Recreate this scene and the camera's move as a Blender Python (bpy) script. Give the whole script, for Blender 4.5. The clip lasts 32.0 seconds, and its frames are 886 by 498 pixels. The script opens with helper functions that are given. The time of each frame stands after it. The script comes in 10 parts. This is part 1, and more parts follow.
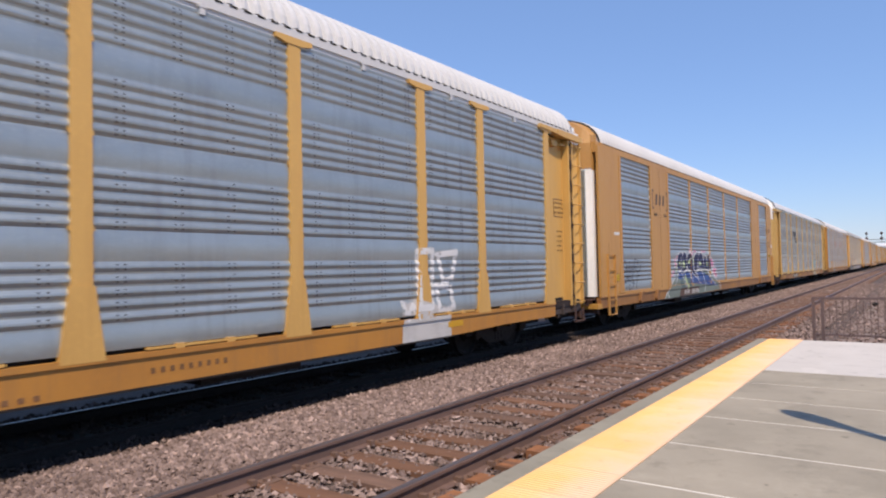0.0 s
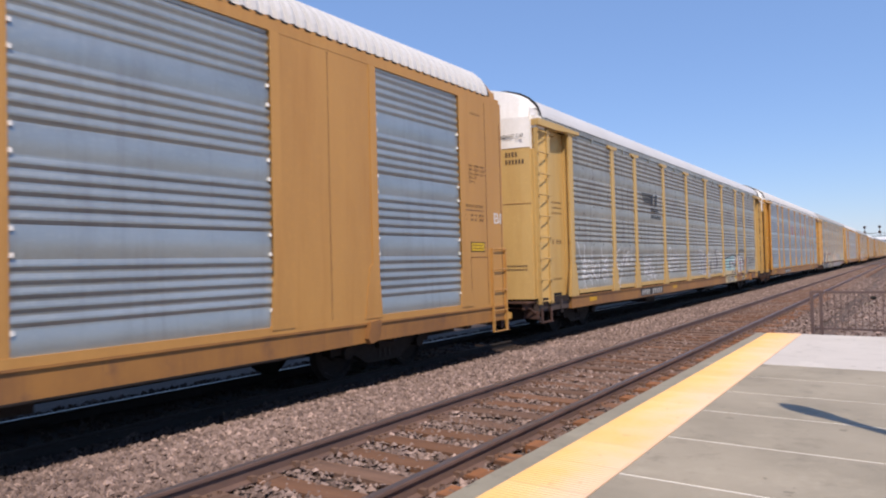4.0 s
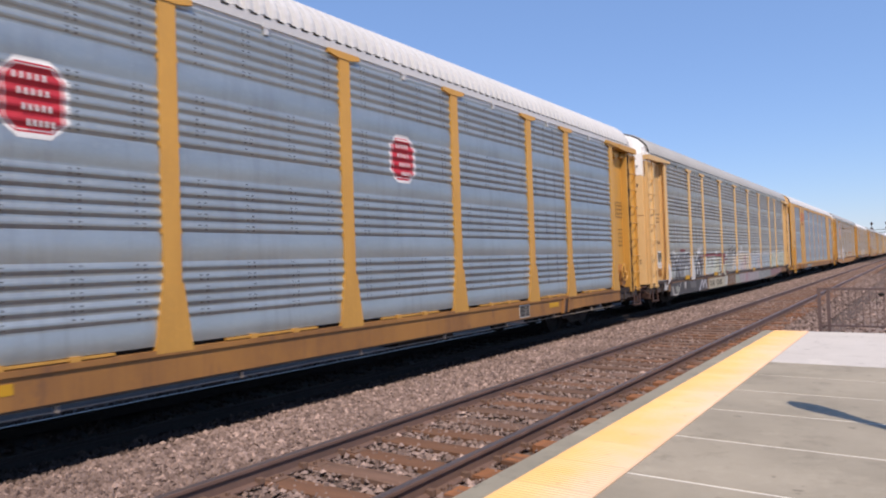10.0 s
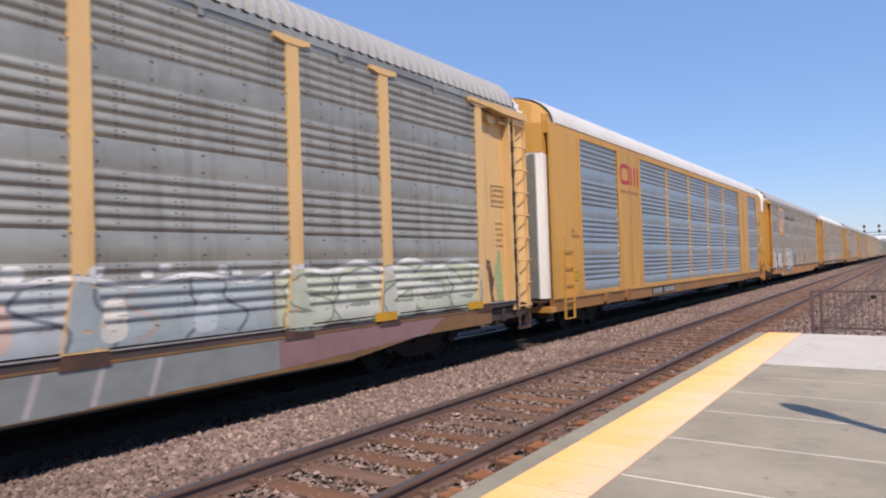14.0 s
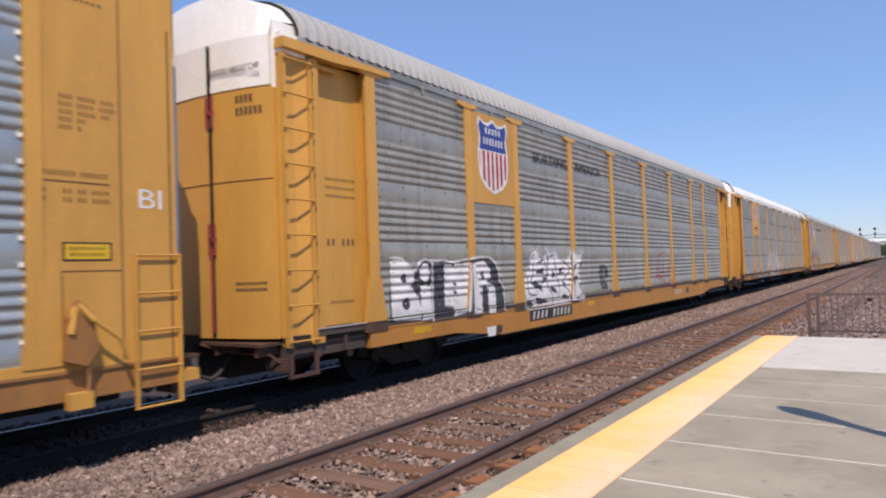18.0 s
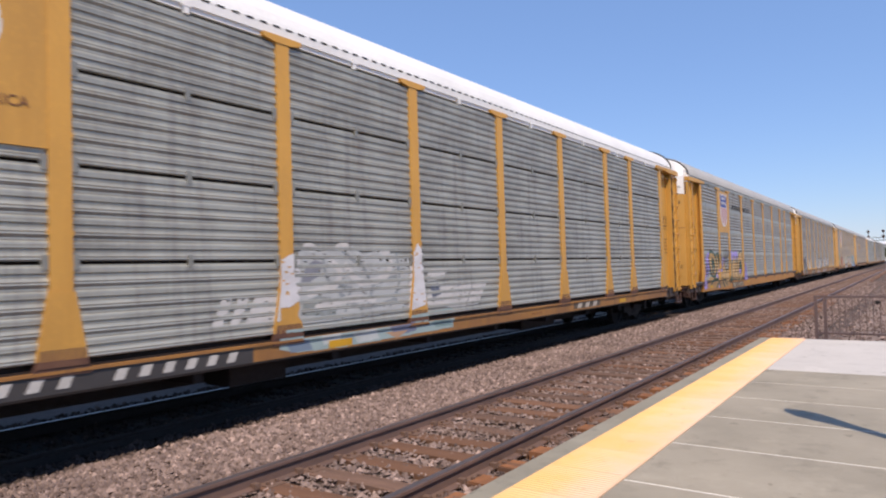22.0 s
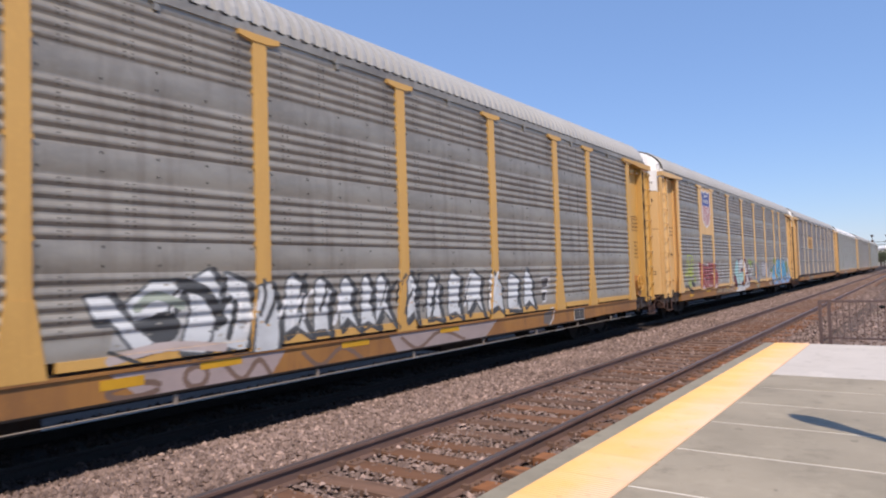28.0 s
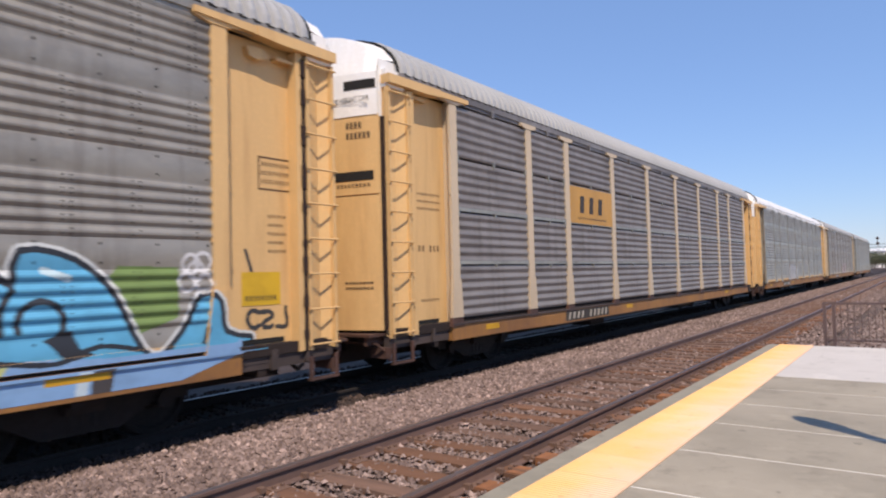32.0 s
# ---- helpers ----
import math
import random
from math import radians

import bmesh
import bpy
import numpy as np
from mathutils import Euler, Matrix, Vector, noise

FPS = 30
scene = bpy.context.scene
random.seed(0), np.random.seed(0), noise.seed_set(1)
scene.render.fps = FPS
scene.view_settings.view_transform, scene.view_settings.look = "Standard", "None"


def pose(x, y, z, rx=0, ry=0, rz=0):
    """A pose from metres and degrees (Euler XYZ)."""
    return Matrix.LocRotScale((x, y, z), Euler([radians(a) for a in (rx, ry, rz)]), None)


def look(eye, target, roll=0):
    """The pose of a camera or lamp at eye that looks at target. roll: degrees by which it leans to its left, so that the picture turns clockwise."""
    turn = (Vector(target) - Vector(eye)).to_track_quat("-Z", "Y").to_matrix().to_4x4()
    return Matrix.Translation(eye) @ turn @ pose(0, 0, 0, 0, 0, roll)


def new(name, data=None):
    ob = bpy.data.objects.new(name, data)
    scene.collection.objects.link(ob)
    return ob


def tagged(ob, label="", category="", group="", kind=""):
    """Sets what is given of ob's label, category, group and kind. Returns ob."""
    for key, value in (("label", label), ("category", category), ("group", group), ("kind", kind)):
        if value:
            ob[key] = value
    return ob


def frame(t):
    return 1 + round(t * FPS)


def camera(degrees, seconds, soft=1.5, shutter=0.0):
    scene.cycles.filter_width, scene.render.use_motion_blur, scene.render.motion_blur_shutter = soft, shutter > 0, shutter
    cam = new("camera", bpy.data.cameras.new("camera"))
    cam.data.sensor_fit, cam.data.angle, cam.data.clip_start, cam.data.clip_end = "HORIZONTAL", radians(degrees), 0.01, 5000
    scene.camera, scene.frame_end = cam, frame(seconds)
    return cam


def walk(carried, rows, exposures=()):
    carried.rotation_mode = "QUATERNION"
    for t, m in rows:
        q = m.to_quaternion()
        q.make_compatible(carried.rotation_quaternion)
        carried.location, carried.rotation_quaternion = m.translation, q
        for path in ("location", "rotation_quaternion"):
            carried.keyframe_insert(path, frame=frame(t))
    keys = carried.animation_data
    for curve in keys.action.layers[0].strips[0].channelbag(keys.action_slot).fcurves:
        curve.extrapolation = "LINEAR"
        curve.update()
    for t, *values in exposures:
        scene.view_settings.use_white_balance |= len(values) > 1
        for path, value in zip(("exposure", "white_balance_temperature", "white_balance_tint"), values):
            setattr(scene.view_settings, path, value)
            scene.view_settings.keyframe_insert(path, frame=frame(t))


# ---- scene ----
import colorsys
CAM_Z = 1.723
LENS = 67.43
cam = camera(LENS, 32.0, soft=2.1, shutter=0.14)
# seconds, yaw, pitch, roll of a hand-held camera that stands on the platform
TURNS = [
    (0, 35.26, 1.68, 1.24), (0.5, 35.29, 1.64, 1.47), (1, 35.26, 1.65, 1.38), (1.5, 35.29, 1.65, 1.35),
    (2, 35.34, 1.65, 1.52), (2.5, 35.36, 1.59, 1.38), (4.5, 35.13, 1.21, 1.55), (5, 35.18, 1.15, 1.57),
    (5.5, 35.16, 1.06, 1.54), (6, 35.12, 1.01, 1.55), (6.5, 35.19, 1.16, 1.97), (7, 35.26, 1.31, 1.82),
    (7.5, 35.29, 1.45, 1.75), (8, 35.33, 1.48, 1.89), (8.5, 35.45, 1.46, 1.66), (9, 35.59, 1.47, 1.99),
    (9.5, 35.64, 1.36, 1.97), (10, 35.61, 1.36, 2.04), (10.5, 35.63, 1.21, 2.25), (11, 35.50, 1.18, 1.72),
    (11.5, 35.48, 1.29, 1.67), (12, 35.45, 1.29, 1.76), (12.5, 35.39, 1.36, 1.49), (13, 35.33, 1.37, 1.37),
    (13.5, 35.22, 1.42, 1.58), (14, 35.14, 1.45, 1.85), (14.5, 35.13, 1.50, 1.98), (15, 35.09, 1.51, 1.83),
    (15.5, 35.08, 1.58, 2.00), (17.5, 34.93, 1.78, 1.95), (18, 34.90, 1.80, 2.03), (18.5, 34.86, 1.79, 1.92),
    (19, 35.02, 1.84, 2.14), (19.5, 35.29, 1.82, 1.85), (20, 35.36, 1.81, 1.97), (20.5, 35.39, 1.76, 1.92),
    (21, 35.39, 1.73, 1.89), (21.5, 35.37, 1.72, 1.81), (22, 35.39, 1.83, 1.72), (22.5, 35.39, 1.85, 1.76),
    (23, 35.41, 1.90, 1.95), (23.5, 35.40, 1.95, 1.83), (24, 35.36, 2.03, 1.85), (24.5, 35.36, 2.09, 1.81),
    (26.5, 35.49, 2.12, 1.81), (27, 35.55, 2.18, 1.77), (27.5, 35.56, 2.21, 1.96), (28, 35.64, 2.33, 1.90),
    (28.5, 35.77, 2.38, 1.64), (29, 35.90, 2.34, 1.72), (29.5, 35.88, 2.31, 1.60), (30, 35.85, 2.31, 1.64),
    (30.5, 35.91, 2.31, 1.72), (31, 36.01, 2.28, 1.68), (31.5, 35.95, 2.22, 1.54), (32, 35.95, 2.26, 1.48),
]
walk(cam, [(t, pose(0, 0, CAM_Z, 90 + p, r, y)) for t, y, p, r in TURNS])

# ---- light ----
SUN_AZ, SUN_EL = 132.0, 54.0          # degrees clockwise from +y, and above the horizon
world = bpy.data.worlds.new("sky_world")
scene.world = world
world.use_nodes = True
wn = world.node_tree
sky = wn.nodes.new("ShaderNodeTexSky")
sky.sky_type = 'NISHITA'
sky.sun_disc = False
sky.sun_elevation = radians(SUN_EL)
sky.sun_rotation = radians(SUN_AZ)
sky.air_density, sky.dust_density, sky.ozone_density = 1.2, 0.05, 2.8
wn.nodes["Background"].inputs["Strength"].default_value = 0.118
tint = wn.nodes.new("ShaderNodeMix")
tint.data_type, tint.blend_type = 'RGBA', 'MULTIPLY'
tint.inputs[0].default_value = 1.0
tint.inputs[7].default_value = (0.95, 1.0, 1.28, 1)
wn.links.new(sky.outputs[0], tint.inputs[6])
# thin even haze that flattens the sky's gradient
haze = wn.nodes.new("ShaderNodeMix")
haze.data_type = 'RGBA'
haze.inputs[0].default_value = 0.42
haze.inputs[7].default_value = (2.35, 3.95, 7.2, 1)
wn.links.new(tint.outputs[2], haze.inputs[6])
wn.links.new(haze.outputs[2], wn.nodes["Background"].inputs["Color"])
sun = new("sun", bpy.data.lights.new("sun", 'SUN'))
sun.data.energy = 5.0
sun.data.angle = radians(0.53)
sun.data.color = (1.0, 0.835, 0.68)
sd = Vector((math.sin(radians(SUN_AZ)) * math.cos(radians(SUN_EL)), math.cos(radians(SUN_AZ)) * math.cos(radians(SUN_EL)), math.sin(radians(SUN_EL))))
sun.matrix_world = look(sd * 60, (0, 0, 0))
scene.view_settings.exposure = 0.0

# ---- materials ----
MATS = {}
GRIME = 0.74     # dust and soot on every painted or mineral surface


def nodes_of(name):
    m = bpy.data.materials.new(name)
    m.use_nodes = True
    t = m.node_tree
    return m, t, t.nodes["Principled BSDF"]


def mixer(t, a, b, fac, mode='MIX'):
    n = t.nodes.new("ShaderNodeMix")
    n.data_type, n.blend_type = 'RGBA', mode
    for i, v in ((0, fac), (6, a), (7, b)):
        if hasattr(v, "is_linked") or hasattr(v, "links"):
            t.links.new(v, n.inputs[i])
        elif i == 0:
            n.inputs[i].default_value = v
        else:
            n.inputs[i].default_value = (*v, 1)
    return n.outputs[2]


def noise_of(t, scale, detail=4, stretch=(1, 1, 1), rough=0.6, space="Object"):
    co = t.nodes.new("ShaderNodeTexCoord")
    mp = t.nodes.new("ShaderNodeMapping")
    mp.inputs["Scale"].default_value = stretch
    t.links.new(co.outputs[space], mp.inputs[0])
    n = t.nodes.new("ShaderNodeTexNoise")
    n.inputs["Scale"].default_value, n.inputs["Detail"].default_value, n.inputs["Roughness"].default_value = scale, detail, rough
    t.links.new(mp.outputs[0], n.inputs["Vector"])
    return n.outputs["Fac"]


def ramp(t, fac, lo, hi, a=0.0, b=1.0):
    n = t.nodes.new("ShaderNodeMapRange")
    n.inputs[1].default_value, n.inputs[2].default_value, n.inputs[3].default_value, n.inputs[4].default_value = lo, hi, a, b
    t.links.new(fac, n.inputs[0])
    return n.outputs[0]


def bump(t, p, fac, strength=0.3, dist=0.01):
    b = t.nodes.new("ShaderNodeBump")
    b.inputs["Strength"].default_value, b.inputs["Distance"].default_value = strength, dist
    t.links.new(fac, b.inputs["Height"])
    t.links.new(b.outputs[0], p.inputs["Normal"])


def surface(name, base, stain=None, rough=0.6, metal=0.0, big=0.7, fine=18.0, amount=0.5, streak=(1, 1, 1), relief=0.15, rust=None, rust_at=0.62, random=0.0, run=None):
    """A painted, metal or mineral surface: stains at one scale, grain at another, and optional rust."""
    if name in MATS:
        return MATS[name]
    m, t, p = nodes_of(name)
    stain = tuple(c * GRIME for c in (stain or tuple(c * 0.6 for c in base)))
    base = tuple(c * GRIME for c in base)
    col = mixer(t, base, stain, ramp(t, noise_of(t, big, 5, streak), 0.38, 0.72, 0.0, amount))
    grain = noise_of(t, fine, 3)
    col = mixer(t, col, tuple(min(1, c * 1.25) for c in base), ramp(t, grain, 0.5, 0.8, 0.0, 0.35))
    if run:
        col = mixer(t, col, tuple(c * GRIME for c in run), ramp(t, noise_of(t, 1.6, 6, (1, 2.6, 0.22), 0.7), 0.50, 0.72, 0.0, 0.6))
    if rust:
        col = mixer(t, col, rust, ramp(t, noise_of(t, big * 2.7, 8, streak, 0.7), rust_at, rust_at + 0.1, 0.0, 0.8))
    if random:
        oi = t.nodes.new("ShaderNodeObjectInfo")
        col = mixer(t, col, tuple(c * 0.55 for c in base), ramp(t, oi.outputs["Random"], 0, 1, 0, random))
    t.links.new(col, p.inputs["Base Color"])
    p.inputs["Metallic"].default_value = metal
    t.links.new(ramp(t, grain, 0.3, 0.7, rough - 0.08, min(1, rough + 0.1)), p.inputs["Roughness"])
    if relief:
        bump(t, p, grain, relief, 0.004)
    MATS[name] = m
    return m


def dull(m, level=0.3):
    m.node_tree.nodes["Principled BSDF"].inputs["Specular IOR Level"].default_value = level
    return m


def plain(name, base, rough=0.6, metal=0.0):
    return surface(name, base, tuple(c * 0.75 for c in base), rough, metal, big=3.0, fine=30.0, amount=0.5, relief=0.05)


YEL = (0.74, 0.395, 0.078)
M_yellow = surface("yellow_paint", YEL, (0.46, 0.25, 0.06), 0.5, big=0.9, streak=(1, 1.5, 0.35), amount=0.6, rust=(0.22, 0.10, 0.04), rust_at=0.68, run=(0.58, 0.30, 0.06))
M_pale = surface("pale_yellow_paint", (0.70, 0.47, 0.17), (0.56, 0.35, 0.12), 0.55, big=0.8, streak=(1, 1.5, 0.35), amount=0.55, rust=(0.25, 0.12, 0.05), rust_at=0.72, run=(0.56, 0.34, 0.11))
M_tan = surface("tan_paint", (0.88, 0.575, 0.25), (0.72, 0.45, 0.19), 0.55, big=0.7, streak=(1, 1.5, 0.35), amount=0.5, rust=(0.28, 0.13, 0.06), rust_at=0.73, run=(0.59, 0.34, 0.14))
M_gold = surface("golden_paint", (0.74, 0.445, 0.13), (0.60, 0.34, 0.09), 0.5, big=0.9, streak=(1, 1.5, 0.35), amount=0.5, rust=(0.22, 0.10, 0.04), rust_at=0.71, run=(0.58, 0.33, 0.09))
M_brown = surface("brown_yellow_paint", (0.60, 0.32, 0.09), (0.47, 0.24, 0.07), 0.5, big=0.8, streak=(1, 1.5, 0.4), amount=0.6, rust=(0.2, 0.09, 0.04), rust_at=0.70, run=(0.48, 0.23, 0.06))
M_sill = surface("sill_paint", (0.42, 0.20, 0.052), (0.18, 0.083, 0.04), 0.6, big=0.8, streak=(1, 1, 0.5), amount=0.85, rust=(0.14, 0.07, 0.04), rust_at=0.60, run=(0.22, 0.105, 0.05))
M_sill_clean = surface("golden_sill_paint", (0.56, 0.255, 0.045), (0.36, 0.155, 0.038), 0.55, big=0.7, streak=(1, 1, 0.5), amount=0.7, rust=(0.20, 0.10, 0.05), rust_at=0.66, run=(0.36, 0.18, 0.06))
M_cream = surface("cream_paint", (0.74, 0.60, 0.42), (0.56, 0.44, 0.30), 0.55, big=0.9, streak=(1, 1.5, 0.35), amount=0.6, rust=(0.28, 0.14, 0.07), rust_at=0.70)
M_ledge = surface("dusty_steel_ledge", (0.40, 0.39, 0.39), (0.24, 0.22, 0.21), 0.7, big=2.0, amount=0.8)
M_channel = surface("dirt_brown_channel", (0.095, 0.068, 0.06), (0.04, 0.03, 0.027), 0.8, big=1.5, amount=0.9)
M_bracket = surface("brown_bracket", (0.115, 0.055, 0.038), (0.045, 0.027, 0.022), 0.7, big=3.0, amount=0.8)
M_sill_dark = surface("dirty_sill_paint", (0.30, 0.16, 0.06), (0.12, 0.07, 0.045), 0.7, big=0.9, amount=0.9, rust=(0.08, 0.05, 0.04), rust_at=0.58)
M_blue = surface("galvanised_panel", (0.54, 0.60, 0.615), (0.37, 0.41, 0.42), 0.40, 0.66, big=0.8, streak=(1, 0.6, 2.2), amount=0.75, relief=0.08, run=(0.36, 0.38, 0.40))
M_grey = surface("weathered_panel", (0.555, 0.545, 0.475), (0.30, 0.29, 0.25), 0.45, 0.52, big=0.9, streak=(1, 0.7, 1.6), amount=0.85, relief=0.1, rust=(0.16, 0.13, 0.11), rust_at=0.72, run=(0.24, 0.215, 0.19))
M_dark = surface("grimy_panel", (0.475, 0.445, 0.385), (0.25, 0.23, 0.20), 0.48, 0.45, big=0.9, streak=(1, 0.7, 1.6), amount=0.9, relief=0.1, rust=(0.15, 0.11, 0.09), rust_at=0.70, run=(0.19, 0.165, 0.145))
M_grimy = surface("sooty_panel", (0.36, 0.33, 0.305), (0.18, 0.16, 0.148), 0.5, 0.35, big=0.9, streak=(1, 0.7, 1.6), amount=0.9, relief=0.1, rust=(0.15, 0.11, 0.09), rust_at=0.66, run=(0.15, 0.125, 0.11))
M_light = surface("light_panel", (0.54, 0.54, 0.48), (0.25, 0.245, 0.215), 0.47, 0.45, big=0.9, streak=(1, 0.8, 1.4), amount=0.9, relief=0.1, run=(0.22, 0.205, 0.19))
M_roof_w = surface("white_roof", (1.0, 1.0, 0.98), (0.70, 0.69, 0.67), 0.5, big=0.6, amount=0.45)
M_roof_g = surface("galvanised_roof", (0.52, 0.52, 0.51), (0.40, 0.395, 0.38), 0.5, 0.15, big=0.6, amount=0.5)
M_roof_p = surface("pale_grey_roof", (0.74, 0.74, 0.74), (0.58, 0.58, 0.57), 0.5, big=0.6, amount=0.5)
M_white = surface("white_paint", (1.14, 1.12, 1.08), (0.80, 0.77, 0.71), 0.5, big=1.2, streak=(1, 1, 0.4), amount=0.6, rust=(0.4, 0.28, 0.18), rust_at=0.70)
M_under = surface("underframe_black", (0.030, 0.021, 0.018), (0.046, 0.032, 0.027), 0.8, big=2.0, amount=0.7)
M_iron = surface("brown_iron", (0.026, 0.019, 0.017), (0.014, 0.012, 0.011), 0.75, big=3.0, amount=0.8)
M_wheel = surface("wheel_steel", (0.022, 0.018, 0.016), (0.013, 0.011, 0.011), 0.85, 0.0, big=3.0)
M_slot = plain("black_slot", (0.012, 0.011, 0.010), 0.9)
M_perf = plain("slot_shade", (0.055, 0.05, 0.048), 0.8)
M_air = plain("dusty_steel_pipe", (0.36, 0.30, 0.25), 0.6)
M_foot = surface("rusty_post_foot", (0.13, 0.06, 0.04), (0.22, 0.11, 0.06), 0.8, big=4.0, amount=0.7)
M_joint_dark = plain("rusty_plate_joint", (0.20, 0.10, 0.04), 0.8)
# dark brown that stands for the shade inside open slits
M_gap = plain("shaded_gap", (0.03, 0.014, 0.011), 0.85)
M_hose = plain("rubber_hose", (0.03, 0.03, 0.03), 0.7)
M_rail_side = surface("rusty_rail", (0.20, 0.12, 0.095), (0.10, 0.065, 0.055), 0.75, big=2.0, amount=0.8)
M_rail_top = surface("rail_head", (0.22, 0.19, 0.20), (0.15, 0.12, 0.12), 0.42, 0.6, big=1.5, streak=(3, 0.3, 1), relief=0.03)
M_rail_bright = surface("polished_rail_head", (0.24, 0.24, 0.25), (0.18, 0.18, 0.18), 0.4, 0.85, big=1.5, streak=(3, 0.3, 1), relief=0.02)
# rails and ties under the train: its shade is put into their colour
M_rail_shade = surface("shaded_rail", (0.035, 0.028, 0.026), (0.02, 0.017, 0.016), 0.85, big=2.0, amount=0.8)
M_tie_shade = surface("shaded_tie", (0.05, 0.04, 0.035), (0.025, 0.02, 0.018), 0.9, big=2.5, amount=0.8, relief=0.5)
M_tie = surface("timber_tie", (0.27, 0.165, 0.12), (0.13, 0.085, 0.068), 0.85, big=2.5, fine=26, streak=(0.5, 4, 4), amount=0.8, relief=0.6, random=0.8)
M_tie_rust = surface("rust_stained_timber", (0.29, 0.155, 0.095), (0.15, 0.085, 0.062), 0.85, big=2.5, fine=26, streak=(0.5, 4, 4), amount=0.8, relief=0.6, random=0.6)
M_tie_end = surface("rusty_tie_end", (0.42, 0.185, 0.085), (0.18, 0.095, 0.06), 0.85, big=4.5, fine=26, amount=0.9, relief=0.6, random=0.7)
M_plate = surface("tie_plate_iron", (0.22, 0.13, 0.09), (0.10, 0.07, 0.06), 0.8, big=6.0)


def concrete(name, base, stain):
    m, t, p = nodes_of(name)
    base, stain = tuple(c * GRIME for c in base), tuple(c * GRIME for c in stain)
    col = mixer(t, base, stain, ramp(t, noise_of(t, 0.9, 6), 0.35, 0.7, 0.0, 0.75))
    col = mixer(t, col, tuple(c * 0.72 for c in stain), ramp(t, noise_of(t, 2.2, 9, rough=0.75), 0.54, 0.68, 0.0, 0.55))
    col = mixer(t, col, tuple(c * 1.35 for c in base), ramp(t, noise_of(t, 1.3, 7, rough=0.7), 0.56, 0.74, 0.0, 0.55))
    col = mixer(t, col, tuple(c * 0.45 for c in stain), ramp(t, noise_of(t, 6.5, 4, rough=0.5), 0.68, 0.74, 0.0, 0.6))
    g = noise_of(t, 140, 3)
    col = mixer(t, col, tuple(c * 1.18 for c in base), ramp(t, g, 0.5, 0.75, 0, 0.3))
    t.links.new(col, p.inputs["Base Color"])
    p.inputs["Roughness"].default_value = 0.88
    bump(t, p, g, 0.25, 0.003)
    MATS[name] = m
    return m


M_conc = concrete("platform_concrete", (0.45, 0.40, 0.31), (0.285, 0.255, 0.195))
M_conc_new = concrete("pale_concrete", (0.74, 0.70, 0.645), (0.64, 0.60, 0.55))
M_kerb = concrete("edge_concrete", (0.37, 0.34, 0.265), (0.26, 0.24, 0.185))
M_joint = plain("joint_filler", (0.95, 0.90, 0.80), 0.9)


def tactile_mat():
    """Yellow paint, bleached and walked off towards the platform's middle."""
    m, t, p = nodes_of("tactile_yellow")
    col = mixer(t, (0.88, 0.47, 0.135), (0.84, 0.55, 0.27), ramp(t, noise_of(t, 0.7, 6, space="Generated"), 0.35, 0.65))
    geo = t.nodes.new("ShaderNodeNewGeometry")
    sep = t.nodes.new("ShaderNodeSeparateXYZ")
    t.links.new(geo.outputs["Position"], sep.inputs[0])
    worn = t.nodes.new("ShaderNodeMath")
    worn.operation = 'ADD'
    n = t.nodes.new("ShaderNodeTexNoise")
    n.inputs["Scale"].default_value, n.inputs["Detail"].default_value, n.inputs["Roughness"].default_value = 1.7, 7, 0.65
    t.links.new(geo.outputs["Position"], n.inputs["Vector"])
    t.links.new(sep.outputs[0], worn.inputs[0])
    t.links.new(n.outputs["Fac"], worn.inputs[1])
    col = mixer(t, col, (0.76, 0.55, 0.40), ramp(t, worn.outputs[0], -1.72, -1.28, 0.0, 0.9))
    n2 = t.nodes.new("ShaderNodeTexNoise")
    n2.inputs["Scale"].default_value, n2.inputs["Detail"].default_value = 9.0, 5
    t.links.new(geo.outputs["Position"], n2.inputs["Vector"])
    col = mixer(t, col, (0.36, 0.26, 0.16), ramp(t, n2.outputs["Fac"], 0.66, 0.76, 0.0, 0.6))
    oi = t.nodes.new("ShaderNodeObjectInfo")
    col = mixer(t, col, (0.66, 0.34, 0.10), ramp(t, oi.outputs["Random"], 0, 1, 0, 0.22))
    t.links.new(col, p.inputs["Base Color"])
    p.inputs["Roughness"].default_value = 0.75
    bump(t, p, n2.outputs["Fac"], 0.1, 0.004)
    return m


M_tact = tactile_mat()
M_fence = plain("bronze_fence_paint", (0.20, 0.135, 0.12), 0.55, 0.2)


def stone_mat(name, a, b, c, big=0.5):
    m, t, p = nodes_of(name)
    geo = t.nodes.new("ShaderNodeNewGeometry")
    r = geo.outputs["Random Per Island"]
    col = mixer(t, a, b, r)
    col = mixer(t, col, c, ramp(t, noise_of(t, 31, 4), 0.5, 0.75, 0, 0.6))
    col = mixer(t, col, tuple(min(1, 1.75 * v) for v in a), ramp(t, r, 0.93, 0.94, 0, 0.7))
    col = mixer(t, col, tuple(v * 0.55 for v in b), ramp(t, noise_of(t, big, 5), 0.45, 0.75, 0, 0.5))
    t.links.new(col, p.inputs["Base Color"])
    p.inputs["Roughness"].default_value = 0.9
    MATS[name] = m
    return m


# near-black copy of the ballast stone, for stones in the train's shade
M_stone_shade = stone_mat("shaded_stone", (0.080, 0.055, 0.045), (0.034, 0.025, 0.021), (0.052, 0.038, 0.030))
M_stone = stone_mat("ballast_stone", (0.32, 0.238, 0.205), (0.10, 0.070, 0.060), (0.19, 0.135, 0.117))


